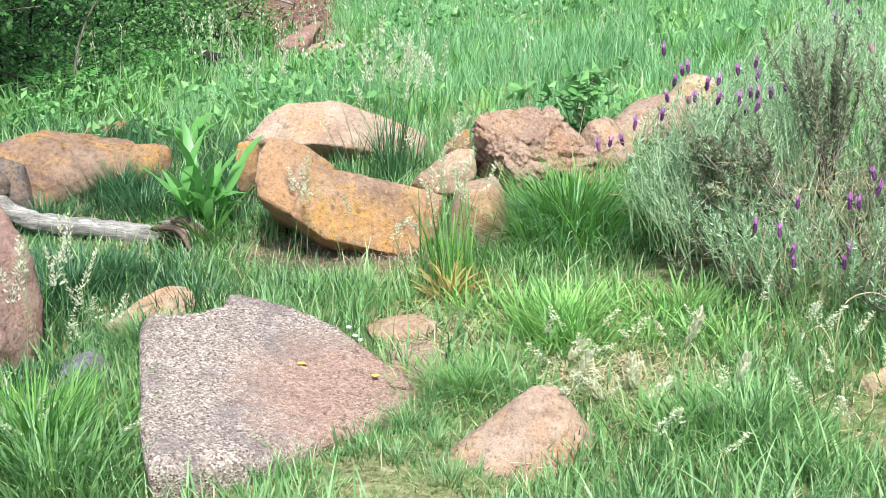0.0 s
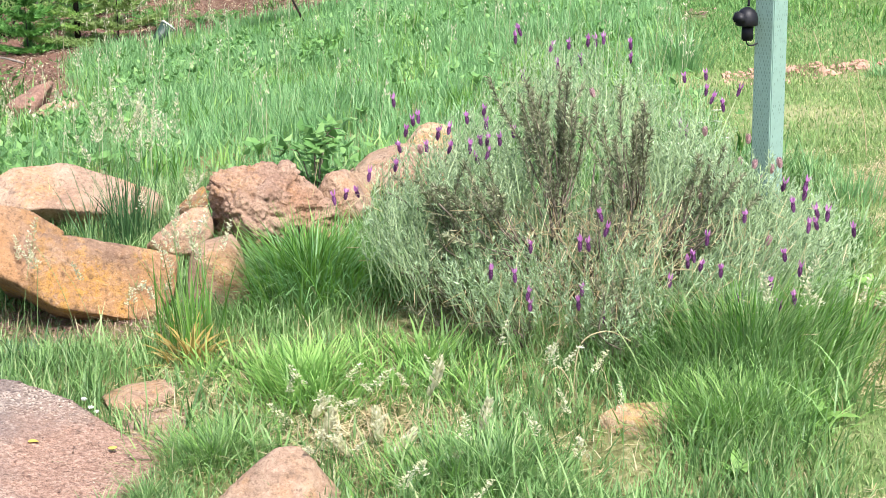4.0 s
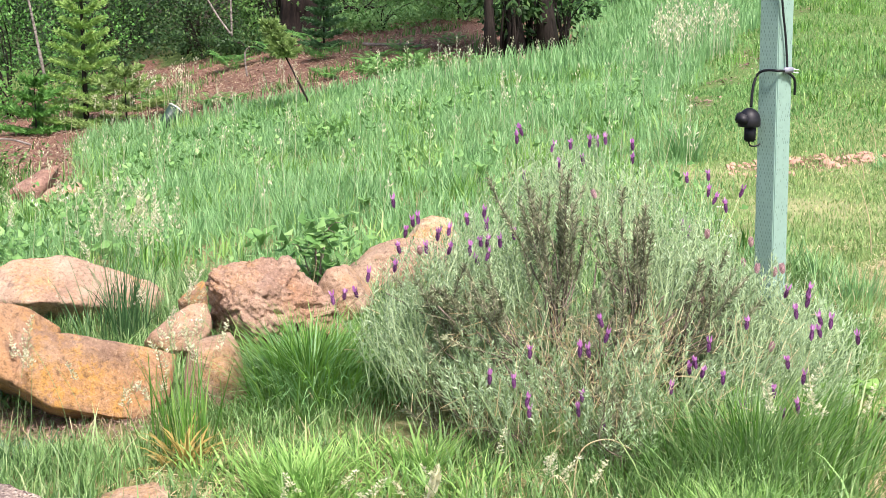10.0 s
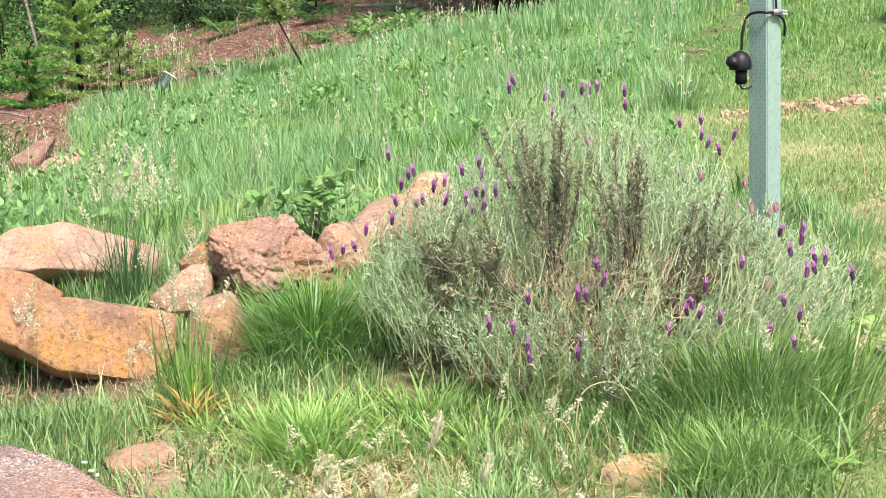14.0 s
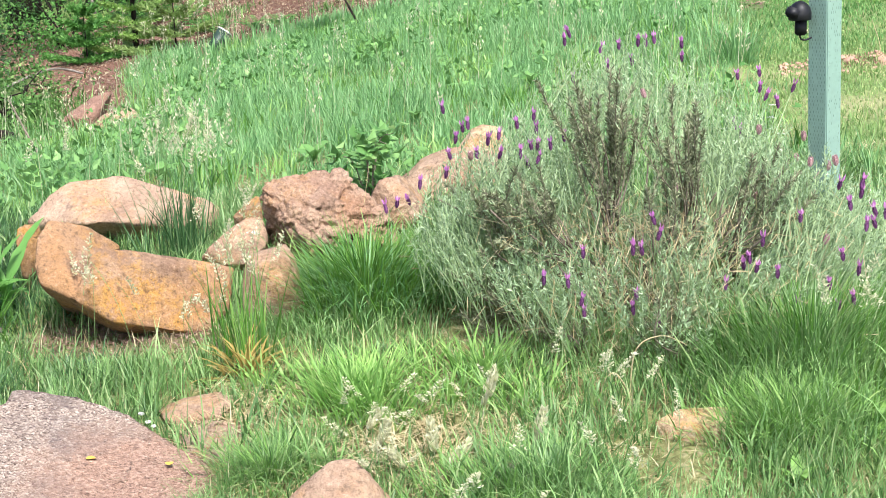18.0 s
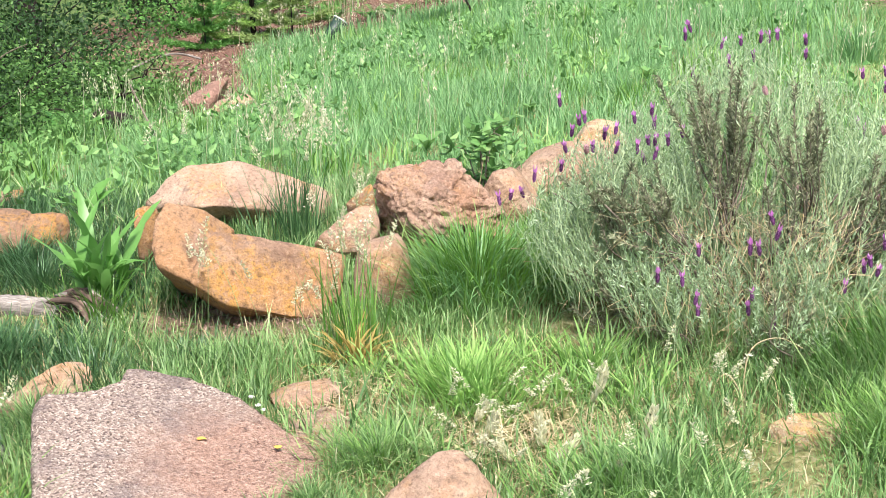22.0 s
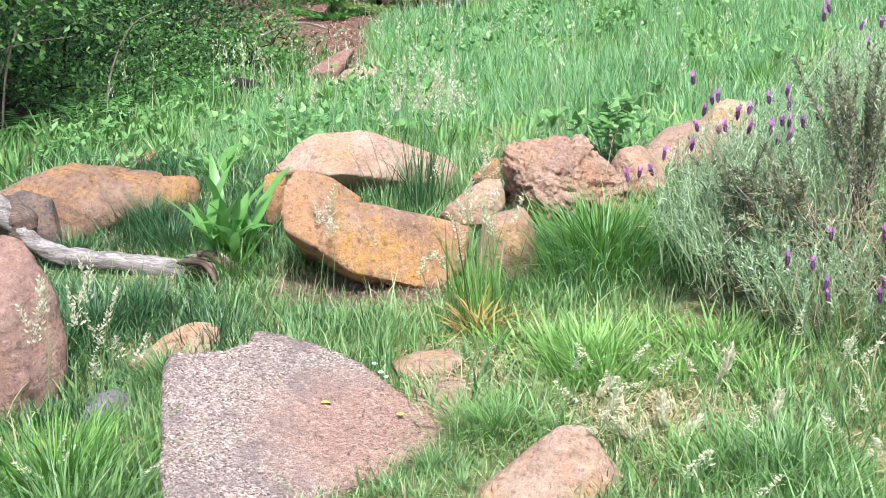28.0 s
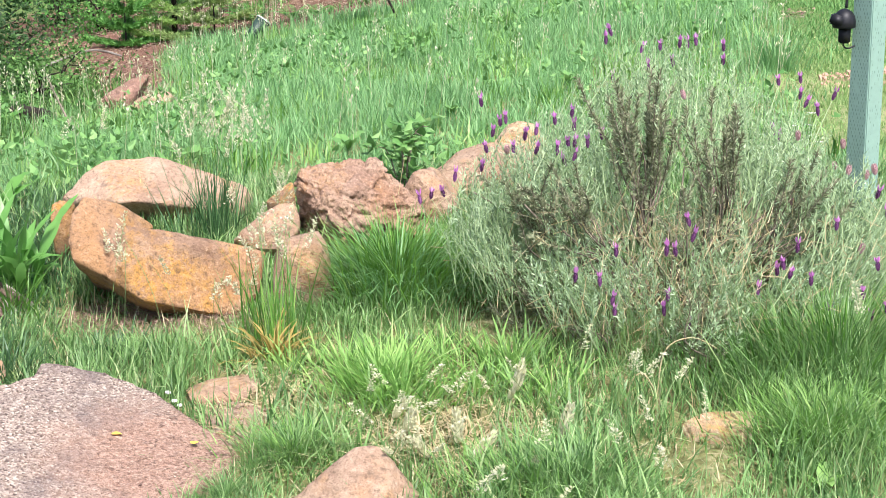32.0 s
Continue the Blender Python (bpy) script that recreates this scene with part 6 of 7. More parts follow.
meadow_seed("meadow_seed_heads", "pale seed heads standing over the meadow grass", 650, (-6, 1.2, 6.8, 16), mask, 0.46, 0.12, M_SEED)
meadow_seed("dry_seed_heads", "bleached tall grass in seed on the meadow's edge", 70, (0.3, 1.25, 15.6, 17.0), lambda x, y: np.where(x < mown_edge(y) + 0.3, 1, 0), 0.62, 0.2, M_SEED)


# ---------------------------------------------------------------- open straw ground before the lavender
def pale_spike(x, y, z, length, lean, heading):
    """A dense cream flower spike on a short stem."""
    ob = thing("grass_spike", "dense creamy grass spike standing over straw", "grass spike", (x, y, z), heading, "creamy grass spikes")
    n = 90
    s = rng.uniform(0, 1, n)
    axis = np.array([math.sin(lean), 0, math.cos(lean)])
    a = rng.uniform(0, 2 * np.pi, n)
    rad = 0.011 * np.sin(np.pi * (0.1 + 0.85 * s))
    at = axis * (s * length)[:, None] + np.column_stack([np.cos(a) * rad, np.sin(a) * rad, 0 * a])
    al = unit(axis + 0.5 * np.column_stack([np.cos(a), np.sin(a), 0 * a]))
    link("seed_head", soup("seed_head", *leaflets(at, al, unit(np.cross(al, rng.normal(0, 1, (n, 3)))), np.full(n, 0.02), np.full(n, 0.009), 0.2)), M_SEED, ob)
    link("core", soup("core", *tube([axis * length * f for f in (0.02, 0.3, 0.7, 1.0)], [0.004, 0.008, 0.007, 0.002], 6)), M_SEED, ob)
    foot = float(ground_z(x, y)) - z - 0.02
    link("stalk", soup("stalk", *tube(spline([(-0.03, 0, foot), (-0.01, 0, foot * 0.4), (0, 0, 0), axis * length * 0.9], 8), 0.0013, 5)), M_SEED, ob)


for x, y, z, ln, lean in ((-0.38, 3.9, 0.06, 0.11, 0.25), (-0.53, 3.92, 0.17, 0.12, 0.3), (-0.68, 3.9, 0.03, 0.10, -0.1), (-0.84, 3.9, 0.05, 0.08, 0.3), (-0.62, 3.82, 0.03, 0.08, 0.8), (-0.75, 3.8, 0.02, 0.07, -0.6), (-0.48, 3.75, 0.02, 0.07, 0.9), (-0.9, 4.0, 0.06, 0.07, 0.6)):
    pale_spike(x, y, z, ln, lean, rng.uniform(-30, 30))
for x, y, k, h in ((-0.92, 4.20, 150, 0.19), (-1.02, 4.24, 130, 0.20), (-0.95, 4.38, 90, 0.19), (-0.70, 4.3, 70, 0.18), (-1.15, 4.40, 110, 0.19), (-0.42, 4.25, 90, 0.20), (-1.35, 4.45, 60, 0.16), (-0.84, 4.52, 60, 0.16)):
    tuft("grass_clump", "bright yellow-green broad grass blades on straw ground", x, y, k, h, 0.085, M_LIME, 0.009, 0.55, 0.9)
field("straw_mat", "pale dry straw lying on the ground before the lavender", 3600, (-1.7, 0.3, 3.4, 4.7), lambda x, y: 0.13 + 0 * x, 0.0045, M_STRAW, 3, lambda x, y: np.clip(np.exp(-((x + 0.7) ** 2 / 0.3 + (y - 3.95) ** 2 / 0.10)) + patch(x, y, 3.0, 71.0) * 0.4, 0, 1), 1.3, 0.3)
meadow_seed("dry_seed_heads", "bleached tall grass in seed at the foot of the firs", 35, (-6.3, -4.7, 15.2, 16.6), lambda x, y: 0.9 + 0 * x, 0.6, 0.16, M_SEED)


# ---------------------------------------------------------------- the wood
def foliage_cloud(count, radii, leaf, clumps, droop=0.2, hollow=0.55, flat=0.45):
    """Leaves gathered in uneven clumps inside an ellipsoid standing on the origin."""
    r = unit(rng.normal(0, 1, (clumps, 3))) * (rng.uniform(hollow, 1.0, clumps) ** 0.5)[:, None]
    r[:, 2] = r[:, 2] * 0.5 + 0.5
    r *= (1 + 0.22 * np.sin(r[:, 0:1] * 7 + r[:, 1:2] * 5))
    cen = r * np.array([radii[0], radii[1], radii[2]])
    i = rng.integers(0, clumps, count)
    size = min(radii) * rng.uniform(0.12, 0.32, clumps)
    at = cen[i] + rng.normal(0, 1, (count, 3)) * size[i][:, None] * [1, 1, 0.7]
    at[:, 2] = np.maximum(at[:, 2], rng.uniform(0.0, 0.1, count))
    al = unit(unit(at - [0, 0, radii[2] * 0.4]) * 0.7 + rng.normal(0, 0.6, (count, 3)) - [0, 0, droop])
    up = unit(np.array([0, 0, 1.0]) + rng.normal(0, flat, (count, 3)))
    ac = unit(np.cross(al, up))
    ln = leaf * rng.uniform(0.6, 1.3, count)
    return leaflets(at, al, ac, ln, ln * rng.uniform(0.45, 0.65, count), 0.12)


def shrub(name, label, x, y, radii, count, leaf, material, stems=9, category="shrub", clear=0.0):
    ob = thing(name, label, category, (x, y, float(ground_z(x, y)) - 0.03), rng.uniform(0, 360))
    v, p = foliage_cloud(count, radii, leaf, max(16, count // 45))
    if clear:
        high = v.reshape(-1, 4, 3)[:, 0, 2] > clear * rng.uniform(0.75, 1.3, len(v) // 4)
        v = v.reshape(-1, 4, 3)[high].reshape(-1, 3)
        b = (np.arange(high.sum()) * 4)[:, None]
        p = [np.concatenate([np.concatenate([b, b + 1, b + 2], 1), np.concatenate([b, b + 2, b + 3], 1)])]
    link("foliage", soup("foliage", v, p), material, ob)["kind"] = "stuff"
    lines = []
    for k in range(stems):
        a = rng.uniform(0, 2 * np.pi)
        tip = np.array([math.cos(a) * radii[0] * 0.8, math.sin(a) * radii[1] * 0.8, radii[2] * rng.uniform(0.5, 0.98)])
        lines.append((spline([(rng.normal(0, 0.05), rng.normal(0, 0.05), 0), tip * [0.35, 0.35, 0.6] + rng.normal(0, 0.05, 3), tip], 7), np.linspace(0.016, 0.004, 7)))
    link("stem", soup("stem", *tubes(lines, 5)), M_BARK, ob)["kind"] = "stuff"
    return ob


def tree(x, y, height, radius, lean, crown, count, label, limbs=6, low=0.45):
    ob = thing("tree", label, "tree", (x, y, float(ground_z(x, y)) - 0.1), rng.uniform(0, 360))
    s = np.linspace(0, 1, 12)
    line = np.column_stack([lean[0] * s**1.5 + 0.06 * np.sin(s * 7 + x), lean[1] * s**1.5 + 0.06 * np.sin(s * 5 + y), s * height])
    r = radius * (1.15 - s) * (1 + 0.7 * np.exp(-s * 22))
    lines = [(line, r)]
    cl = []
    for k in range(limbs):
        t = rng.uniform(low, 0.97)
        b = np.array([np.interp(t, s, line[:, j]) for j in range(3)])
        a = rng.uniform(0, 2 * np.pi)
        ln = crown * rng.uniform(0.6, 1.1)
        tip = b + [math.cos(a) * ln, math.sin(a) * ln, ln * rng.uniform(0.1, 0.7)]
        lines.append((spline([b, b * 0.5 + tip * 0.5 + [0, 0, 0.15], tip], 7), np.linspace(radius * 0.3, 0.012, 7)))
        cl += [tip, b * 0.4 + tip * 0.6, b * 0.7 + tip * 0.3]
    cl.append(line[-1])
    link("trunk", soup("trunk", *tubes(lines, 9)), M_BARK, ob)
    cl = np.array(cl)
    i = rng.integers(0, len(cl), count)
    at = cl[i] + rng.normal(0, crown * 0.24, (count, 3)) * [1, 1, 0.7]
    al = unit(rng.normal(0, 1, (count, 3)) - [0, 0, 0.3])
    ac = unit(np.cross(al, unit(np.array([0, 0, 1.0]) + rng.normal(0, 0.5, (count, 3)))))
    ln = rng.uniform(0.09, 0.16, count)
    link("crown", soup("crown", *leaflets(at, al, ac, ln, ln * 0.6, 0.1)), M_SHRUB2 if count % 2 else M_SHRUB, ob)
    return ob


# mixed low growth stepping down from the wood to the grass
for k in range(44):
    y = 8.3 + 4.9 * k / 43 + rng.uniform(-0.2, 0.2)
    back = (k * 0.618) % 1.0
    if y < 9.3:
        back *= 0.3
    x = float(wood_edge(y)) + 0.05 - 1.3 * back
    r = rng.uniform(0.22, 0.42)
    mat = (M_SHRUB2, M_SHRUB, M_WEED, M_SHRUB2, M_SHRUB, M_FERN)[k % 6]
    shrub("undergrowth", ("low tangled dark undergrowth at the wood's edge", "low fresh green undergrowth at the wood's edge")[mat is not M_SHRUB], x, y, (r * 1.2, r, 0.16 + 0.5 * back * rng.uniform(0.6, 1.2)), 900, rng.uniform(0.028, 0.048), mat, 5)
for x, y, r, h in ((-5.90, 11.91, 0.35, 0.4), (-6.38, 13.19, 0.4, 0.45), (-6.60, 12.51, 0.5, 0.7)):
    shrub("undergrowth", "leafy green undergrowth beside the earth path", x, y, (r, r, h), 1500, 0.045, M_SHRUB2, 7)
# growth at the back of the hollow under the corner bush, leaf colour darkened to read as shade
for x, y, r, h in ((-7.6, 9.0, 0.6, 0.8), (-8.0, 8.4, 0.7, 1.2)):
    shrub("undergrowth", "tangled growth in the hollow under the corner bush, leaves darkened for shade", x, y, (r, r, h), 1500, 0.04, M_SHRUB, 9)

# the corner of the wood: bushes hanging over a dark hollow
# First shrub stands out of view, added only to block sun from the hollow.
shrub("leafy_shrub", "out-of-view leafy shrub added to shade the wood's corner", -5.8, 6.7, (0.9, 0.7, 2.8), 5000, 0.06, M_SHRUB2, 9, clear=0.9)
# Unseen upper parts of these two bushes are made tall to shade the hollow.
shrub("leafy_shrub", "tall leafy shrub with arching bare stems at the wood's corner", -6.5, 8.4, (1.2, 1.0, 3.4), 11000, 0.06, M_SHRUB2, 14, clear=0.62)
shrub("leafy_shrub", "fresh-leaved bush overhanging the wood's corner", -6.0, 7.55, (0.9, 0.6, 2.6), 7500, 0.058, M_SHRUB2, 11, clear=0.6)
shrub("leafy_shrub", "leafy shrub at the wood's edge, leaves darkened for shade", -7.2, 9.3, (0.9, 0.8, 1.7), 4600, 0.055, M_SHRUB, 14, clear=0.35)
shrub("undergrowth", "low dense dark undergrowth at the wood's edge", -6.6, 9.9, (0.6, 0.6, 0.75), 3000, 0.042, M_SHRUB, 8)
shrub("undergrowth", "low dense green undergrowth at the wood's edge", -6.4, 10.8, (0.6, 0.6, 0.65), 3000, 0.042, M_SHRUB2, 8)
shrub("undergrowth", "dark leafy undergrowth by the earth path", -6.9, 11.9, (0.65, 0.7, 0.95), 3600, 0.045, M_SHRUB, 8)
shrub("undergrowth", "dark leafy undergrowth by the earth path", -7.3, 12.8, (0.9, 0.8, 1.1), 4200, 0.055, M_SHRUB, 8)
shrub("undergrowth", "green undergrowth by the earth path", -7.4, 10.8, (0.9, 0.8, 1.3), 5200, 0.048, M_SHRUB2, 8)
shrub("leafy_shrub", "leafy shrub deep in the wood, leaves darkened for shade", -8.2, 14.2, (1.2, 1.0, 1.6), 4000, 0.07, M_SHRUB, 8)
shrub("leafy_shrub", "leafy shrub deep in the wood, leaves darkened for shade", -8.6, 10.4, (1.3, 1.2, 2.2), 4500, 0.075, M_SHRUB, 8)
shrub("leafy_shrub", "leafy shrub deep in the wood, leaves darkened for shade", -8.3, 8.2, (1.2, 1.0, 2.3), 4500, 0.075, M_SHRUB, 8)
shrub("leafy_shrub", "leafy shrub deep in the wood, leaves darkened for shade", -9.8, 12.6, (1.4, 1.2, 2.4), 4500, 0.08, M_SHRUB, 8)
shrub("leafy_shrub", "shrub closing the wood behind, leaves darkened for shade", -11.3, 15.0, (1.7, 1.4, 2.8), 4500, 0.1, M_SHRUB, 8)
shrub("leafy_shrub", "shrub closing the wood behind, leaves darkened for shade", -11.2, 10.8, (1.6, 1.5, 2.8), 4500, 0.1, M_SHRUB, 8)
shrub("leafy_shrub", "ferny green shrub beside the small firs", -8.3, 18.8, (1.3, 0.9, 1.9), 6000, 0.06, M_FERN, 8)
for k in range(15):
    sx = -13.5 + k * 0.95
    sy = 25.5 + 1.2 * math.sin(k * 2.1)
    shrub("leafy_shrub", "tangled shrub in the wood behind the bank", sx, sy, (1.2, 1.0, rng.uniform(1.3, 2.6)), 3600, 0.075, M_SHRUB if k < 8 else (M_SHRUB2, M_WEED)[k % 2], 10)
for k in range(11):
    shrub("leafy_shrub", "shrub deep behind the bank, leaves darkened for shade", -15 + k * 1.7, 29.5 + 1.0 * math.sin(k * 1.7), (1.6, 1.2, rng.uniform(2.6, 3.6)), 3000, 0.11, M_SHRUB, 6)
for sx, sy, sz in ((-2.4, 16.9, 0.2), (-5.9, 22.6, 0.35), (-8.2, 21.4, 0.7), (-3.9, 23.0, 0.55), (-2.6, 23.6, 0.7), (-1.2, 23.2, 0.9), (-9.6, 20.2, 1.1), (-7.0, 23.4, 1.0)):
    shrub("undergrowth", ("fresh green undergrowth along the bank", "dark green undergrowth along the bank")[sx < -5], sx, sy, (0.8, 0.6, sz), 2600, 0.065, M_SHRUB if sx < -5 else M_WEED, 6)

# Crowns stand above the view, added to shade the growth below.
tree(-1.68, 17.9, 6.5, 0.055, (-0.5, 0.1), 1.6, 2400, "young multi-stemmed tree at the meadow's edge", 7, 0.35)
tree(-1.42, 18.3, 7.5, 0.10, (0.25, 0.3), 1.9, 3201, "dark-barked tree at the meadow's edge", 8, 0.3)
tree(-0.98, 18.4, 7.0, 0.09, (0.5, 0.1), 1.8, 2800, "dark-barked tree at the meadow's edge", 8, 0.3)
shrub("leafy_shrub", "leafy bush round the foot of the trees", -1.4, 18.0, (0.45, 0.4, 2.3), 1700, 0.10, M_SHRUB, 16, clear=0.35)
shrub("leafy_shrub", "leafy bush round the foot of the trees", -1.2, 18.9, (0.5, 0.5, 1.9), 1900, 0.09, M_SHRUB, 14)
shrub("leafy_shrub", "leafy bush round the foot of the trees", -0.75, 18.7, (0.35, 0.35, 1.2), 900, 0.08, M_SHRUB, 10)
tree(-7.6, 24.8, 9, 0.10, (-1.6, 0.4), 2.0, 2401, "slender leaning tree in the wood", 7)
tree(-6.2, 26.3, 9, 0.10, (0.9, 0.2), 2.0, 2400, "slender leaning tree in the wood", 7)
tree(-9.6, 25.6, 10, 0.20, (0.4, 0.3), 2.2, 2401, "dark trunked tree in the wood", 7)
tree(-10.6, 22.6, 10, 0.18, (0.6, 0.2), 2.2, 2400, "dark trunked tree in the wood", 7)
tree(-11.8, 19.0, 10, 0.20, (0.3, 0.2), 2.4, 2600, "dark trunked tree in the wood", 7)
tree(-9.4, 16.4, 9, 0.14, (0.2, 0.5), 2.2, 2600, "dark trunked tree in the wood", 7)
tree(-8.0, 12.0, 8, 0.10, (0.4, -0.2), 2.0, 2600, "thin trunked tree in the wood", 7)
tree(-7.6, 9.4, 8, 0.08, (0.5, 0.2), 2.0, 2600, "thin trunked tree in the wood", 7)
tree(-4.2, 27.2, 10, 0.15, (0.4, 0.3), 2.2, 2400, "dark trunked tree in the wood", 7)
tree(-2.0, 28.0, 10, 0.18, (0.3, 0.2), 2.4, 2400, "dark trunked tree in the wood", 7)
tree(0.4, 30.5, 10, 0.18, (0.3, 0.2), 2.4, 2401, "dark trunked tree in the wood", 7)


def conifer(x, y, height, spread, label, lean=0.0, material=M_CONIFER, bare=0.10):
    ob = thing("fir_sapling", label, "fir", (x, y, float(ground_z(x, y)) - 0.03), 0)
    line = np.array([(lean * s * height, 0, s * height) for s in np.linspace(0, 1, 8)])
    link("trunk", soup("trunk", *tube(line, np.linspace(0.03, 0.006, 8) * height / 2, 6)), M_BARK, ob)
    whorls = int(height / 0.17)
    for w in range(whorls):
        t = bare + (0.98 - bare) * w / whorls
        pieces = []
        ln = spread * (1.02 - t) * rng.uniform(0.8, 1.1) + 0.05
        b = np.array([lean * t * height, 0, t * height])
        for k in range(6):
            a = k * math.pi / 3 + w * 0.7 + rng.uniform(-0.2, 0.2)
            d = unit(np.array([math.cos(a), math.sin(a), 0.12 + 0.75 * t]))
            m = int(60 + ln * 480)
            s = rng.uniform(0.1, 1.0, m)
            sub = unit(np.cross(d, [0, 0, 1.0]))
            off = (rng.uniform(-1, 1, m) * 0.28 * ln * (1.05 - s))[:, None] * sub
            at = b + d * (s * ln)[:, None] + off - [0, 0, 0.04]
            al = unit(d + off * 2.5 + rng.normal(0, 0.45, (m, 3)))
            pieces.append(leaflets(at, al, unit(np.cross(al, rng.normal(0, 1, (m, 3)))), rng.uniform(0.045, 0.085, m), np.full(m, 0.019), 0.1))
            pieces.append(thin_stems(b[None], (b + d * ln)[None], 0.008))
        link("branch", soup("branch", *merge(pieces)), material, ob)
    return ob


conifer(-6.65, 17.2, 2.5, 0.56, "bright green fir sapling at the wood's edge", bare=0.03)
conifer(-5.95, 16.7, 0.85, 0.72, "low spreading olive-green fir beside the taller one", 0.0, M_OLIVEFIR, 0.02)
conifer(-7.1, 16.7, 0.85, 0.6, "low spreading dull green fir beside the taller one", 0.0, M_FERN)
conifer(-3.15, 14.5, 1.0, 0.34, "thin leaning fir sapling on the bank, bare below", -0.5, M_OLIVEFIR, 0.6)
conifer(-4.4, 21.0, 1.2, 0.4, "dark fir sapling before the stump", 0.0, M_DARKFIR)


def fern(x, y, size, label="green fern at the wood's edge"):
    ob = thing("fern", label, "fern", (x, y, float(ground_z(x, y))), rng.uniform(0, 360), "ferns")
    for k in range(8):
        s = np.linspace(0.1, 1, 14)
        line = np.column_stack([size * s * 0.75, 0 * s, size * (s * 0.95 - 0.55 * s**2)])
        at = np.repeat(line, 2, 0)
        side = np.tile([1.0, -1.0], 14)
        al = unit(np.column_stack([np.full(28, 0.35), side, np.full(28, -0.1)]))
        ln = np.repeat(size * 0.26 * np.sin(np.pi * (0.12 + 0.86 * s)) + 0.01, 2)
        v, p = leaflets(at, al, unit(np.cross(al, [[0, 0, 1.0]])), ln, ln * 0.36, 0.1)
        fr = link("frond", soup("frond", v, p), M_FERN, ob)
        fr.matrix_basis = pose(0, 0, 0, rng.normal(0, 8), rng.normal(0, 8), k * 45 + rng.uniform(-15, 15))


for fx, fy, fs in ((-5.3, 8.3, 0.42), (-5.5, 8.8, 0.4), (-5.15, 9.3, 0.35), (-5.35, 9.9, 0.4), (-5.7, 7.8, 0.45), (-8.0, 19.6, 0.6), (-7.6, 20.4, 0.6), (-5.2, 21.2, 0.55), (-4.8, 22.0, 0.6), (-3.2, 18.4, 0.4), (-2.6, 18.0, 0.4), (-5.8, 20.9, 0.55), (-4.9, 10.6, 0.3), (-6.0, 12.6, 0.35), (-5.6, 17.3, 0.4), (-5.0, 16.9, 0.35), (-6.0, 18.0, 0.4), (-3.6, 17.4, 0.35), (-4.2, 19.8, 0.45), (-3.0, 19.6, 0.4), (-2.4, 19.9, 0.4), (-6.7, 19.4, 0.5), (-4.6, 16.6, 0.3)):
    fern(fx, fy, fs)

field("undergrowth_herbs", "mixed green herbs and grass along the wood's edge", 12000, (-7.0, -3.0, 6.0, 13.0), lambda x, y: 0.22 + 0.08 * patch(x, y, 1.5, 9.0), 0.016, M_SHRUB2, 2, lambda x, y: np.exp(-((x - wood_edge(y) - 0.25) / 0.55) ** 2), 0.4, 1.0, 0.06)
field("bank_litter", "pale wood chips and needles strewn on the red bank", 48000, (-10, -2.0, 10.5, 22), lambda x, y: 0.035 + 0.0 * x, 0.016, M_STRAW, 2, lambda x, y: np.clip(bare_earth(x, y) - 0.35, 0, 1) * 0.8, 1.35, 0.2)
field("bark_chips", "brown bark chips and twigs covering the bank and path", 90000, (-10, -2.0, 9.5, 24), lambda x, y: 0.05 + 0.0 * x, 0.02, M_CHIP, 2, lambda x, y: np.clip(bare_earth(x, y) * 2 - 0.8, 0, 1) * (0.35 + 0.65 * np.clip(patch(x, y, 0.8, 91.0) * 2 + 0.4, 0, 1)), 1.3, 0.2)
field("bank_twigs", "thin dead twigs scattered over the bank", 2600, (-10, -2.0, 9.5, 24), lambda x, y: 0.26 + 0.0 * x, 0.012, M_CHIP, 3, lambda x, y: np.clip(bare_earth(x, y) * 2 - 0.8, 0, 1), 1.35, 0.25)
field("bank_weeds", "scattered weeds growing on the red bank", 16000, (-9, 0.5, 15.5, 23), lambda x, y: 0.16 + 0.0 * x, 0.016, M_SHRUB2, 2, lambda x, y: np.clip(patch(x, y, 0.9, 21.0) * 2.4 - 0.2, 0, 1), 0.4, 0.8, 0.09)


# ---------------------------------------------------------------- logs, stump, sticks
def log(name, label, points, radii, material, sides=12, category="branch", relief=0.012, seed=3):
    n = max(16, len(points) * 7)
    line = spline(points, n)
    rr = np.interp(np.linspace(0, 1, n), np.linspace(0, 1, len(radii)), radii)
    v, p = tube(line, rr, sides)
    ax = np.repeat(line, sides, 0)
    nrm = unit(v - ax)
    v = rough_out(v, nrm, seed, relief, 9.0)
    return tagged(link(name, soup(name, v, p), material), label, category)


log("fallen_branch", "weathered grey driftwood-like branch lying in grass", [(-3.72, 4.95, .30), (-3.62, 4.95, .225), (-3.50, 4.94, .125), (-3.36, 4.94, .085), (-3.14, 4.95, .075), (-2.96, 4.96, .06), (-2.82, 4.95, .05), (-2.72, 4.95, .01)],
    [.045, .042, .036, .036, .038, .042, .046, .03], M_GREYWOOD, relief=0.026)
log("branch_stub", "dark torn root end standing at the fallen branch", [(-3.76, 4.97, 0.25), (-3.67, 4.97, 0.24), (-3.59, 4.97, 0.23), (-3.58, 4.97, 0.18), (-3.58, 4.97, 0.12), (-3.50, 4.97, 0.06)], [.03, .04, .055, .05, .045, .02], M_ROT, relief=0.05, seed=9)


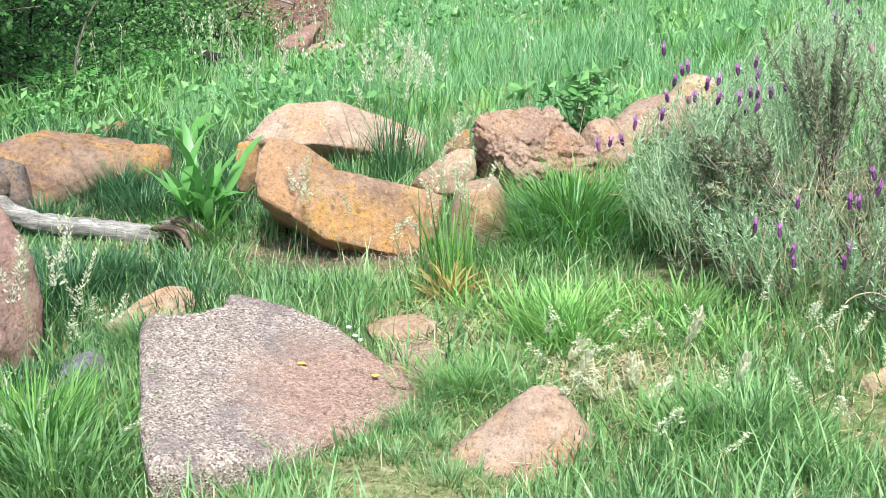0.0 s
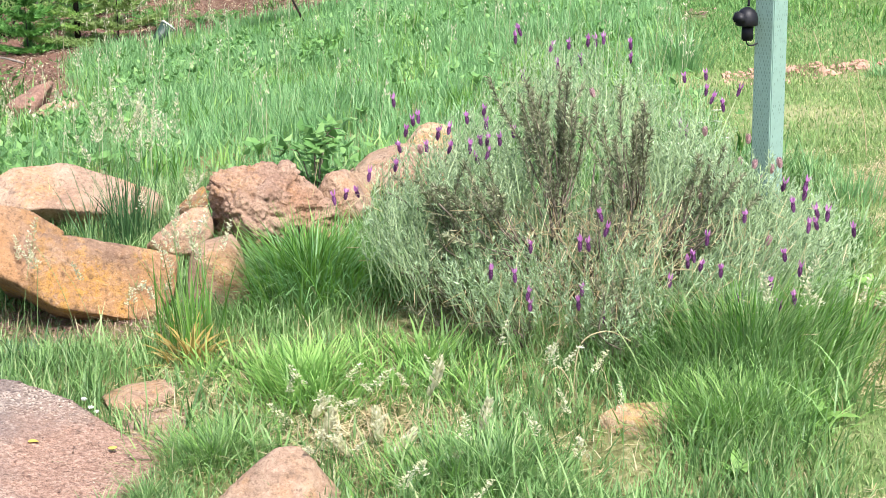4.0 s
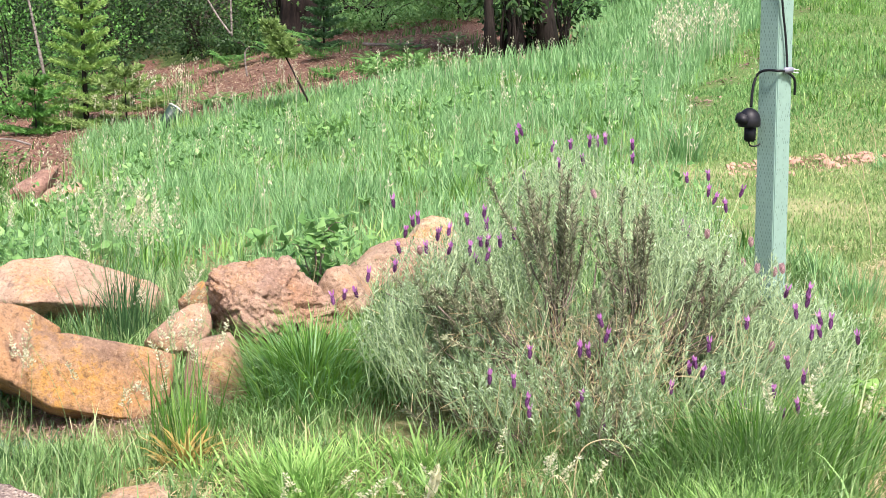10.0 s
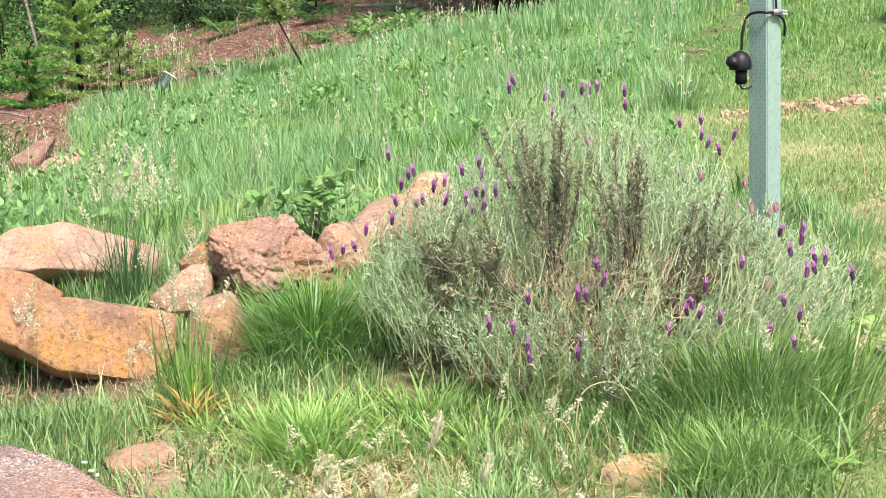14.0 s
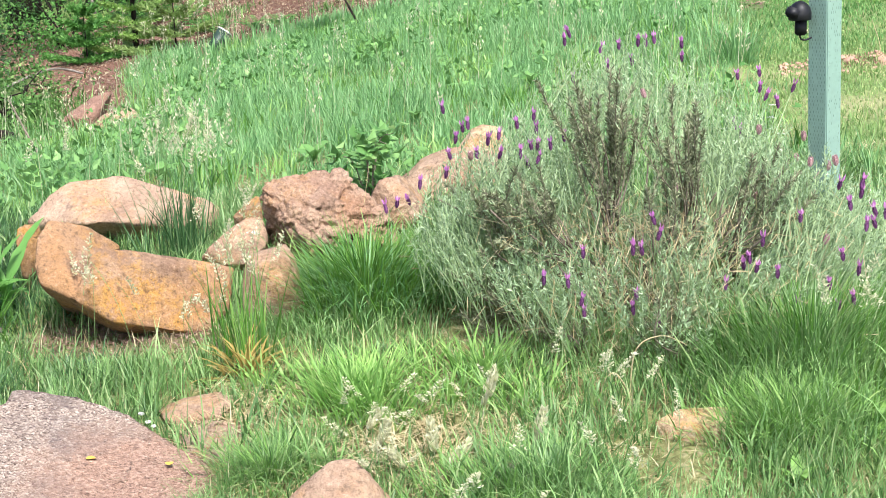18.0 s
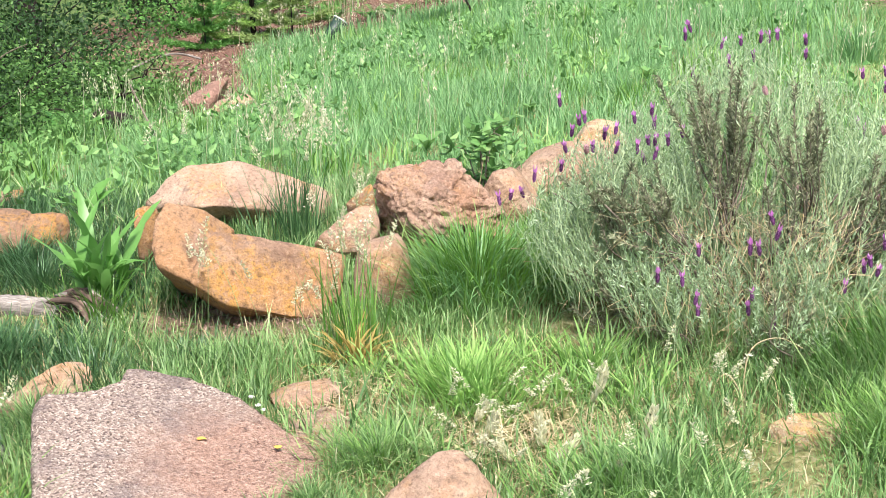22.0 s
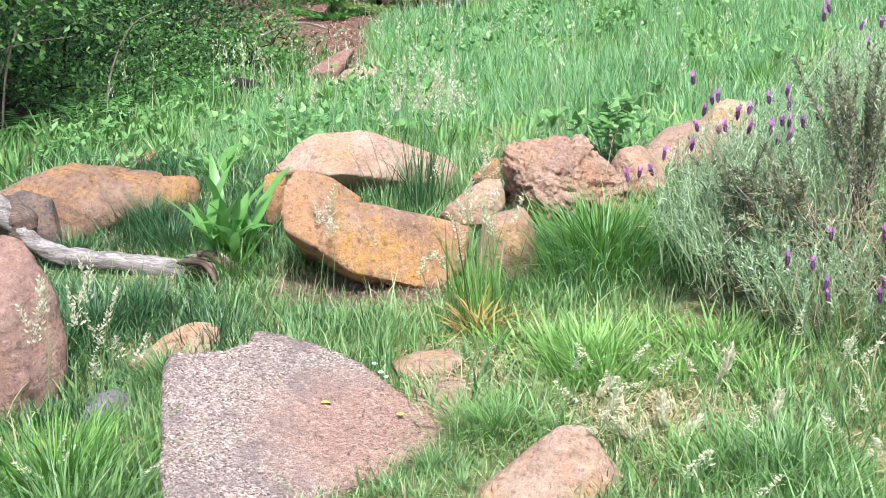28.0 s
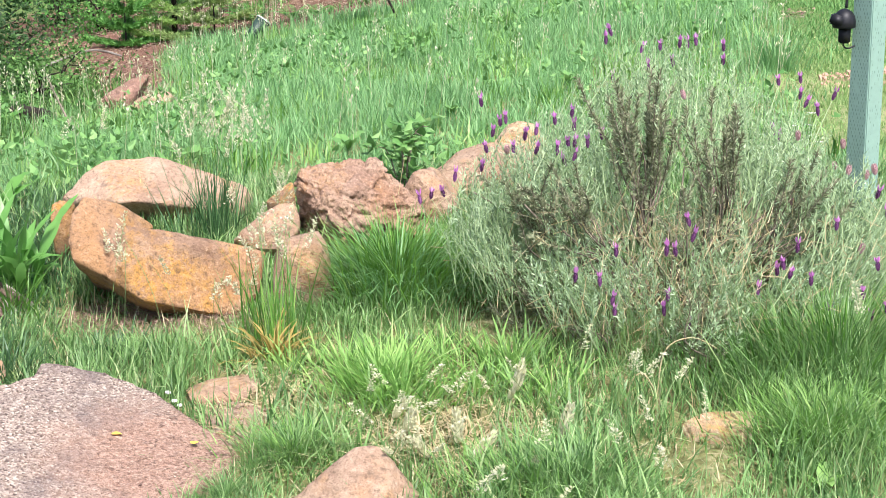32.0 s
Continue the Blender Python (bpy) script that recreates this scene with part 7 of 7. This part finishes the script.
def torn_stub():
    """Torn bark and splinters at the branch's broken end."""
    ob = thing("branch_stub", "dark splintered bark stub beside the fallen branch", "branch", (-2.62, 4.88, 0.05))
    for k in range(34):
        a, b = rng.uniform(-0.16, -0.02), rng.uniform(0.05, 0.17)
        y, z = rng.normal(0, 0.035), rng.uniform(-0.02, 0.075)
        line = spline([(a, y, z + rng.uniform(0.0, 0.045)), (a * 0.2, y + rng.normal(0, 0.01), z + 0.03), (b, y + rng.normal(0, 0.02), z - 0.07)], 12)
        v, p = tube(line, np.interp(np.linspace(0, 1, 12), [0, 0.2, 0.8, 1], [0.003, rng.uniform(0.006, 0.016), 0.010, 0.003]), 5)
        v = rough_out(v, unit(v - np.repeat(line, 5, 0)), 40 + k, 0.008, 34.0)
        link("splinter", soup("splinter", v, p, False), M_GREYWOOD if k % 5 == 0 else M_ROT, ob)


torn_stub()
log("stick", "pale dead stick standing out of the grass", [(-4.45, 9.1, .42), (-4.28, 8.95, .22), (-4.12, 8.8, .05)], [.004, .007, .014], M_TWIG, 6, "stick", 0.002)
log("log", "rotting brown log by the earth path", [(-5.35, 10.3, -.02), (-5.1, 10.1, .0), (-4.9, 10.0, .02)], [.07, .07, .05], M_BARK, relief=0.04)
log("stick", "pale stick lying on the red bank", [(-3.62, 19.95, .84), (-3.3, 19.8, .84), (-2.85, 19.6, .86)], [.022, .020, .016], M_GREYWOOD, 7, "stick", 0.012)
log("stick", "bent pale stick in the wood", [(-2.9, 24.5, 1.1), (-3.5, 24.6, 1.5), (-3.7, 24.7, 2.2)], [.03, .03, .02], M_GREYWOOD, 7, "stick", 0.004)
log("stick", "thin pale sapling stem at the wood's edge", [(-7.32, 17.60, 0.40), (-7.42, 17.60, 1.02), (-7.57, 17.60, 1.90)], [.022, .018, .012], M_GREYWOOD, 7, "stick", 0.006)
log("stick", "thin bare cane leaning in the wood", [(-6.24, 22.50, 0.89), (-6.47, 22.50, 1.21), (-6.72, 22.50, 1.66)], [.018, .016, .012], M_GREYWOOD, 7, "stick", 0.006)
log("stick", "thin upright bare cane in the wood", [(-6.22, 22.50, 0.85), (-6.22, 22.50, 1.30), (-6.23, 22.50, 1.74)], [.018, .016, .012], M_GREYWOOD, 7, "stick", 0.006)
log("stick", "bare branch leaning on the bank", [(-6.9, 13.9, -.1), (-6.5, 14.3, .06), (-6.1, 14.2, .02)], [.015, .015, .01], M_GREYWOOD, 6, "stick", 0.004)
log("stick", "bent dry stem by the wood", [(-5.0, 18.8, .45), (-5.02, 18.8, .75), (-4.95, 18.8, .85)], [.012, .011, .008], M_GREYWOOD, 6, "stick", 0.002)


def stump():
    ob = thing("tree_stump", "dark brown cut tree stump with torn roots, darkened further for tree shade", "stump", (-5.3, 23.8, float(ground_z(-5.3, 23.8))))
    seg, rows = 40, []
    for z, r in ((-0.1, 0.62), (0.05, 0.52), (0.2, 0.45), (0.42, 0.42), (0.56, 0.41), (0.575, 0.36), (0.57, 0.1)):
        a = np.linspace(0, 2 * np.pi, seg, endpoint=False)
        q = r * (1 + 0.09 * np.sin(5 * a) + 0.04 * np.sin(11 * a + z * 4))
        rows.append(np.column_stack([np.cos(a) * q, np.sin(a) * q, np.full(seg, z) + 0.02 * np.sin(9 * a)]))
    i, j = np.meshgrid(np.arange(len(rows) - 1), np.arange(seg), indexing="ij")
    k = (j + 1) % seg
    quads = np.stack([i * seg + j, i * seg + k, (i + 1) * seg + k, (i + 1) * seg + j], -1).reshape(-1, 4)
    link("trunk", soup("trunk", np.concatenate(rows), [quads]), M_STUMP, ob)
    lines = [(spline([(0.35, -0.1, 0.3), (0.55 + 0.1 * k, -0.2 + rng.normal(0, 0.1), 0.45), (0.7 + 0.1 * k, -0.2, rng.uniform(0.0, 0.6))], 6), np.linspace(0.02, 0.006, 6)) for k in range(9)]
    link("root", soup("root", *tubes(lines, 5)), M_STUMP, ob)["kind"] = "stuff"


stump()


def bucket():
    ob = thing("bucket", "tipped dark bucket with a pale inside", "bucket", (-5.05, 15.6, float(ground_z(-5.05, 15.6)) + 0.12), 20)
    ob.rotation_euler = (radians(-12), radians(38), radians(20))
    pts = [(0, 0, -0.20), (0, 0, 0.12)]
    link("body", soup("body", *tube(pts, [0.065, 0.085], 24)), plain_material("dark_green_plastic", (0.02, 0.045, 0.03), 0.5), ob)
    link("inside", soup("inside", *tube([(0, 0, 0.122), (0, 0, 0.126)], [0.08, 0.074], 24)), M_WHITE, ob, "pale inside face")
    rim = [(0.085 * math.cos(a), 0.085 * math.sin(a), 0.125) for a in np.linspace(0, 2 * np.pi, 25)]
    link("rim", soup("rim", *tube(rim, 0.008, 6)), M_WHITE, ob, "pale rim")


bucket()


# ---------------------------------------------------------------- rubble on the lawn
def rubble():
    ob = thing("rubble_heap", "low spread of broken reddish stones on the lawn", "rubble", (1.3, 9.45, float(ground_z(1.3, 9.45))))
    kinds = []
    for k in range(6):
        bm = bmesh.new()
        bmesh.ops.create_icosphere(bm, subdivisions=2, radius=1)
        for v in bm.verts:
            v.co *= 1 + 0.45 * noise.noise(v.co * 1.4 + Vector((k * 5, 0, 0)))
            v.co.z *= 0.45
        m = bpy.data.meshes.new("stone")
        bm.to_mesh(m)
        bm.free()
        m.materials.append(M_RUBBLE)
        kinds.append(m)
    for k in range(290):
        a = rng.uniform(-0.75, 1)
        x = a * 0.8
        y = -0.05 + rng.normal(0, 0.19) * (1.1 - abs(a) * 0.5) + 0.18 * a
        z = float(ground_z(1.3 + x, 9.45 + y)) - float(ground_z(1.3, 9.45)) + max(0, 0.03 - 0.2 * abs(y)) * rng.random() - 0.008
        st = link("stone", kinds[k % 6], None, ob)
        st.matrix_basis = pose(x, y, z, rng.uniform(-40, 40), rng.uniform(-40, 40), rng.uniform(0, 360)) @ Matrix.Scale(0.009 + 0.034 * rng.random() ** 2.4, 4)


rubble()


# ---------------------------------------------------------------- socket and cable on the post
def post_fixture():
    ob = thing("outdoor_socket", "black plastic plug socket hanging by a cable on the post", "outdoor socket", (0.489, 5.562, 1.155), 0)
    v, p = tube([(0, 0, -0.034), (0, 0, -0.030), (0, 0, -0.008), (0, 0, 0.012), (0, 0, 0.026), (0, 0, 0.034), (0, 0, 0.038)], [0.038, 0.043, 0.043, 0.038, 0.028, 0.016, 0.006], 24)
    link("cap", soup("cap", v, p), M_BLACK, ob, "domed black cap")
    bm = bmesh.new()
    bmesh.ops.create_cube(bm, size=1, matrix=Matrix.Translation((0.004, 0, -0.06)) @ Matrix.Diagonal((0.042, 0.04, 0.06, 1)))
    bmesh.ops.bevel(bm, geom=bm.edges[:], offset=0.005, segments=2, affect="EDGES")
    part("plug_body", bm, M_BLACK, ob)
    bm = bmesh.new()
    bmesh.ops.create_cube(bm, size=1, matrix=Matrix.Translation((-0.026, -0.014, -0.004)) @ Matrix.Rotation(0.35, 4, "Y") @ Matrix.Diagonal((0.052, 0.056, 0.040, 1)))
    bmesh.ops.bevel(bm, geom=bm.edges[:], offset=0.006, segments=2, affect="EDGES")
    part("flap", bm, M_BLACK, ob)
    link("hook", soup("hook", *tube(spline([(0, 0, -0.085), (0.006, 0, -0.105), (0.024, 0, -0.108), (0.045, 0.01, -0.1)], 10), 0.0035, 6)), M_BLACK, ob)
    cable = thing("cable", "black cable looped round the post and running up it", "cable", (0, 0, 0))
    loop = spline([(0.494, 5.567, 1.195), (0.499, 5.572, 1.27), (0.517, 5.582, 1.32), (0.547, 5.561, 1.335), (0.582, 5.526, 1.335), (0.616, 5.559, 1.33), (0.654, 5.597, 1.30), (0.660, 5.62, 1.24)], 40)
    link("loop", soup("loop", *tube(loop, 0.0052, 7)), M_BLACK, cable)
    up = spline([(0.624, 5.568, 1.33), (0.612, 5.556, 1.45), (0.588, 5.530, 1.62), (0.576, 5.526, 1.9), (0.568, 5.527, 2.4), (0.566, 5.53, 2.68)], 30)
    link("riser", soup("riser", *tube(up, 0.0045, 7)), M_BLACK, cable)
    bm = bmesh.new()
    bmesh.ops.create_cube(bm, size=1, matrix=Matrix.Translation((0.628, 5.568, 1.335)) @ Matrix.Rotation(radians(47), 4, "Z") @ Matrix.Diagonal((0.05, 0.014, 0.022, 1)))
    bmesh.ops.bevel(bm, geom=bm.edges[:], offset=0.003, segments=2, affect="EDGES")
    clip = part("clip", bm, M_CLIP, cable, "grey two-pin plug holding the loop")
    for dz in (-0.006, 0.006):
        link("prong", soup("prong", *tube([(0.645, 5.585, 1.333 + dz), (0.668, 5.607, 1.329 + dz)], 0.0025, 6)), M_WHITE, clip, "bright metal prong")


post_fixture()

# ---------------------------------------------------------------- litter on the slab
for k, (x, y, z) in enumerate(((-1.66, 4.14, 0.02), (-1.63, 4.12, 0.015), (-1.69, 4.17, 0.035), (-1.40, 3.98, 0.0), (-1.38, 3.94, -0.01), (-1.42, 4.06, 0.0))):
    bm = bmesh.new()
    bmesh.ops.create_icosphere(bm, subdivisions=2, radius=0.010)
    for v in bm.verts:
        v.co *= 1 + 0.5 * noise.noise(v.co * 60 + Vector((k, 0, 0)))
        v.co.z *= 0.55
    ob = part("shell_fragment", bm, M_PETAL, None)
    ob.matrix_basis = pose(x, y, z - 0.002, 0, 0, k * 50)
    tagged(ob, "small white shell fragment lying by the slab", "shell fragment")
for x, y, turn in ((-1.70, 3.74, 20), (-1.46, 3.78, 100), (-1.95, 3.98, 10)):
    v, p = broad_leaf(0.05, 0.024, 1.3, 5)
    v[:, 2] = 0.004 * np.sin(v[:, 0] * 90)
    ob = link("fallen_leaf", soup("fallen_leaf", v, [p]), M_DRYLEAF)
    ob.matrix_basis = pose(x, y, 0.055 - 0.139 * (x + 1.78) + 0.06 * (y - 3.66) + 0.005, 0, 8, turn)
    tagged(ob, "small yellow fallen leaf on the slab", "leaf")


# straw, needles and crumbs of soil on the slab's lower end
k = 220
lx, ly = rng.normal(-1.52, 0.13, k), rng.normal(3.70, 0.2, k)
on = ~keep_off(lx, ly)
lx, ly = lx[on], ly[on]
k = len(lx)
v, p = strands(np.column_stack([lx, ly, 0.068 - 0.19 * (lx + 1.78) + 0.05 * (ly - 3.66)]), rng.uniform(0.006, 0.018, k), rng.uniform(0.003, 0.006, k), rng.uniform(0, 6.28, k), np.full(k, 1.5), rng.normal(0, 0.1, k), 2)
tagged(link("slab_litter", soup("slab_litter", v, p), M_CHIP), "brown straw and crumbs lying on the slab", "litter", kind="stuff")

# ---------------------------------------------------------------- dry stems and small white flowers
log("dry_stem", "bent bleached stem arching before the lavender", [(-0.12, 4.30, 0.05), (-0.10, 4.30, 0.22), (-0.02, 4.30, 0.27), (0.06, 4.30, 0.24)], [.0028, .0025, .002, .0012], M_STRAW, 6, "dry stem", 0.0)
log("dry_stem", "bent bleached stem arching before the lavender", [(-0.10, 4.28, 0.05), (-0.16, 4.28, 0.15), (-0.20, 4.28, 0.12), (-0.21, 4.28, 0.05)], [.0028, .0025, .002, .0012], M_STRAW, 6, "dry stem", 0.0)
for x, y, h in ((1.28, 9.05, 0.30), (1.62, 9.3, 0.28), (1.45, 8.7, 0.2), (1.2, 6.9, 0.32), (1.35, 7.2, 0.25), (1.15, 5.9, 0.3)):
    z = float(ground_z(x, y))
    log("dry_stem", "single bleached dry grass stem on the lawn", [(x, y, z - 0.02), (x - 0.02, y, z + h * 0.5), (x - 0.07, y, z + h)], [.0032, .0026, .0016], M_STRAW, 5, "dry stem", 0.0)
for k in range(14):
    x, y = rng.uniform(0.05, 0.48), rng.uniform(5.75, 6.6)
    z = float(ground_z(x, y)) + rng.uniform(0.22, 0.42)
    if k == 0:
        x, y, z = -1.50, 4.9, 0.46
    ob = thing("white_umbel", "tiny white flower head on a thin green stem", "flower", (x, y, z), 0, "small white flowers")
    n = 14
    a = rng.uniform(0, 2 * np.pi, n)
    r = 0.016 * np.sqrt(rng.random(n)) * (1.4 if k == 0 else 1.0)
    at = np.column_stack([np.cos(a) * r, np.sin(a) * r, rng.uniform(0, 0.004, n)])
    al = unit(np.column_stack([np.cos(a), np.sin(a), np.full(n, 0.3)]))
    link("petals", soup("petals", *leaflets(at, al, unit(np.cross(al, [[0, 0, 1.0]])), np.full(n, 0.010), np.full(n, 0.008), 0.0)), M_PETAL, ob)
    link("stem", soup("stem", *thin_stems(np.array([[0, 0, -0.34]]), np.array([[0, 0, 0.0]]), 0.0025)), M_STALK, ob)

# arching bare canes before the dark of the wood, and herbs at its foot
for x, y, h, b in ((-6.0, 8.0, 1.1, 0.5), (-5.85, 7.9, 1.0, 0.7), (-5.7, 7.8, 0.9, 0.3), (-6.2, 7.9, 1.3, -0.3), (-5.3, 8.4, 0.8, 0.4), (-6.1, 7.7, 0.7, 0.9)):
    z = float(ground_z(x, y))
    log("bare_cane", "arching bare cane at the wood's edge", [(x, y, z - 0.03), (x + b * 0.12, y + 0.05, z + h * 0.45), (x + b * 0.5, y + 0.1, z + h * 0.85), (x + b * 1.1, y + 0.1, z + h)], [.009, .008, .006, .003], M_TWIG, 6, "cane", 0.001)
herbs("wood_edge_herbs", "light green herbs at the foot of the wood", 420, (-6, -3.4, 6.2, 10.5), lambda x, y: np.exp(-((x - wood_edge(y) - 0.35) / 0.3) ** 2), 0.16, 0.05, M_WEED)


# ---------------------------------------------------------------- ride-on mower
def box_part(name, size, at, material, parent, bevel=0.01, turn=(0, 0, 0), label=""):
    bm = bmesh.new()
    bmesh.ops.create_cube(bm, size=1, matrix=Matrix.Diagonal((*size, 1)))
    if bevel:
        bmesh.ops.bevel(bm, geom=bm.edges[:], offset=bevel, segments=3, affect="EDGES")
    ob = part(name, bm, material, parent, label)
    ob.matrix_basis = pose(*at, *turn)
    return ob


def wheel(parent, x, y, radius, width, outer):
    """A wheel with ribbed tyre and dished rim; outer is the side (+1 or -1) on x that faces away from the machine."""
    s = radius / 0.19
    prof = [(-0.5, 0.62), (-0.5, 0.80), (-0.44, 0.93), (-0.3, 0.99), (0.3, 0.99), (0.44, 0.93), (0.5, 0.80), (0.5, 0.62)]
    seg = 204
    a = np.linspace(0, 2 * np.pi, seg, endpoint=False)
    rows = []
    for px, pr in prof:
        tread = 1 + (0.016 * np.sign(np.sin(a * 34 + 0.2 + px * 2)) if pr > 0.9 else 0 * a)
        rows.append(np.column_stack([np.full(seg, px * width), np.cos(a) * pr * radius * tread, np.sin(a) * pr * radius * tread]))
    i, j = np.meshgrid(np.arange(len(rows)), np.arange(seg), indexing="ij")
    k, m = (j + 1) % seg, (i + 1) % len(rows)
    quads = np.stack([i * seg + j, i * seg + k, m * seg + k, m * seg + j], -1).reshape(-1, 4)
    tyre = link("tyre", soup("tyre", np.concatenate(rows), [quads], False), M_TYRE, parent, "black ribbed tyre")
    tyre.matrix_basis = pose(x, y, radius * 0.985 - 0.025)
    prof = [(0.44, 0.64), (0.47, 0.60), (0.40, 0.54), (-0.02, 0.50), (-0.08, 0.20), (0.05, 0.17), (0.06, 0.02)]
    rows = [np.column_stack([np.full(seg, outer * px * width), np.cos(a) * pr * radius, np.sin(a) * pr * radius]) for px, pr in prof]
    i, j = np.meshgrid(np.arange(len(rows) - 1), np.arange(seg), indexing="ij")
    k = (j + 1) % seg
    quads = np.stack([i * seg + j, i * seg + k, (i + 1) * seg + k, (i + 1) * seg + j], -1).reshape(-1, 4)
    rim = link("rim", soup("rim", np.concatenate(rows), [quads]), M_RIM, tyre, "cream dished wheel rim")
    link("hub", soup("hub", *tube([(outer * 0.0 * width, 0, 0), (outer * 0.14 * width, 0, 0)], [0.025 * s, 0.02 * s], 12)), M_STEEL, tyre)


def profile_part(name, outline, half, material, parent, bevel=0.02, label="", x0=0.0):
    """A body with a side outline (y, z), spread over x."""
    bm = bmesh.new()
    lo = [bm.verts.new((x0 - half, y, z)) for y, z in outline]
    hi = [bm.verts.new((x0 + half, y, z)) for y, z in outline]
    bm.faces.new(lo), bm.faces.new(hi[::-1])
    for k in range(len(outline)):
        m = (k + 1) % len(outline)
        bm.faces.new((lo[k], hi[k], hi[m], lo[m]))
    bmesh.ops.recalc_face_normals(bm, faces=bm.faces[:])
    bmesh.ops.bevel(bm, geom=bm.edges[:], offset=bevel, segments=3, affect="EDGES")
    return part(name, bm, material, parent, label)


def mower():
    ob = thing("ride_on_mower", "yellow ride-on lawn mower standing on the grass", "lawn mower", (2.92, 13.54, float(ground_z(2.7, 13.3)) - 0.035), 33)
    for x, side in ((-0.36, -1), (0.36, 1)):
        wheel(ob, x, 0.0, 0.215, 0.17, side)
        wheel(ob, x * 1.05, -1.22, 0.25, 0.22, side)
    profile_part("hood", [(0.25, 0.37), (0.28, 0.47), (0.235, 0.52), (0.215, 0.76), (-0.35, 0.79), (-0.62, 0.79), (-0.60, 0.72), (-0.27, 0.52), (-0.22, 0.43), (0.15, 0.42)], 0.25, M_YELLOW, ob, 0.012, "glossy yellow engine hood")
    profile_part("hood_top", [(0.17, 0.772), (0.12, 0.93), (-0.35, 1.02), (-0.62, 1.02), (-0.62, 0.795)], 0.235, M_STEEL, ob, 0.02, "dark upper hood")
    box_part("badge", (0.006, 0.17, 0.035), (-0.238, -0.08, 0.84), M_WHITE, ob, 0.0, label="plain white badge")
    profile_part("engine", [(0.2, 0.28), (0.2, 0.5), (-0.55, 0.9), (-0.6, 0.3)], 0.21, M_STEEL, ob, 0.01)
    box_part("axle", (0.62, 0.07, 0.07), (0, 0, 0.2), M_STEEL, ob)
    box_part("frame_rail", (0.5, 1.5, 0.08), (0, -0.6, 0.33), M_STEEL, ob)
    profile_part("mower_deck", [(-0.36, 0.05), (-0.40, 0.13), (-0.55, 0.17), (-0.85, 0.17), (-1.0, 0.12), (-1.0, 0.05)], 0.50, M_STEEL, ob, 0.025, "dark steel mowing deck")
    box_part("deck_cover", (0.36, 0.3, 0.1), (-0.2, -0.68, 0.21), M_BLACK, ob)
    link("deck_roller", soup("deck_roller", *tube([(-0.50, -0.30, 0.08), (-0.40, -0.30, 0.08)], 0.05, 16)), M_STEEL, ob)
    link("lift_lever", soup("lift_lever", *tube(spline([(-0.29, -0.25, 0.58), (-0.33, -0.30, 0.58), (-0.33, -0.36, 0.42), (-0.30, -0.55, 0.38)], 14), 0.012, 8)), M_CLIP, ob)
    box_part("footplate", (0.2, 0.5, 0.05), (-0.33, -0.66, 0.43), M_YELLOW, ob, 0.015, label="yellow footrest")
    box_part("footplate", (0.2, 0.5, 0.05), (0.33, -0.66, 0.43), M_YELLOW, ob, 0.015, label="yellow footrest")
    box_part("bumper_bar", (0.035, 0.3, 0.022), (-0.30, 0.20, 0.375), M_CLIP, ob, 0.006, (6, 0, 0))
    profile_part("rear_fender", [(-0.85, 0.45), (-0.9, 0.62), (-1.15, 0.66), (-1.5, 0.6), (-1.52, 0.45)], 0.46, M_YELLOW, ob, 0.03)
    profile_part("seat", [(-0.95, 0.66), (-0.95, 0.76), (-1.25, 0.78), (-1.42, 1.12), (-1.5, 1.1), (-1.36, 0.66)], 0.22, M_BLACK, ob, 0.03)
    profile_part("dash", [(-0.58, 0.8), (-0.56, 1.02), (-0.72, 1.06), (-0.76, 0.8)], 0.2, M_BLACK, ob, 0.02)
    ring = [(0.17 * math.cos(a), -0.84 + 0.15 * math.sin(a), 1.12 + 0.09 * math.sin(a)) for a in np.linspace(0, 2 * np.pi, 33)]
    link("steering_wheel", soup("steering_wheel", *tube(ring, 0.014, 8)), M_BLACK, ob)
    link("steering_column", soup("steering_column", *tube([(0, -0.66, 1.0), (0, -0.84, 1.12)], 0.02, 8)), M_BLACK, ob)


mower()
for x, y in ((2.45, 12.95), (2.62, 13.0), (2.8, 12.8), (3.0, 12.75)):
    tuft("grass_clump", "uncut grass round the mower's wheels", x, y, 120, 0.12, 0.12, M_TURF, 0.009, 0.3, 0.7, 3)
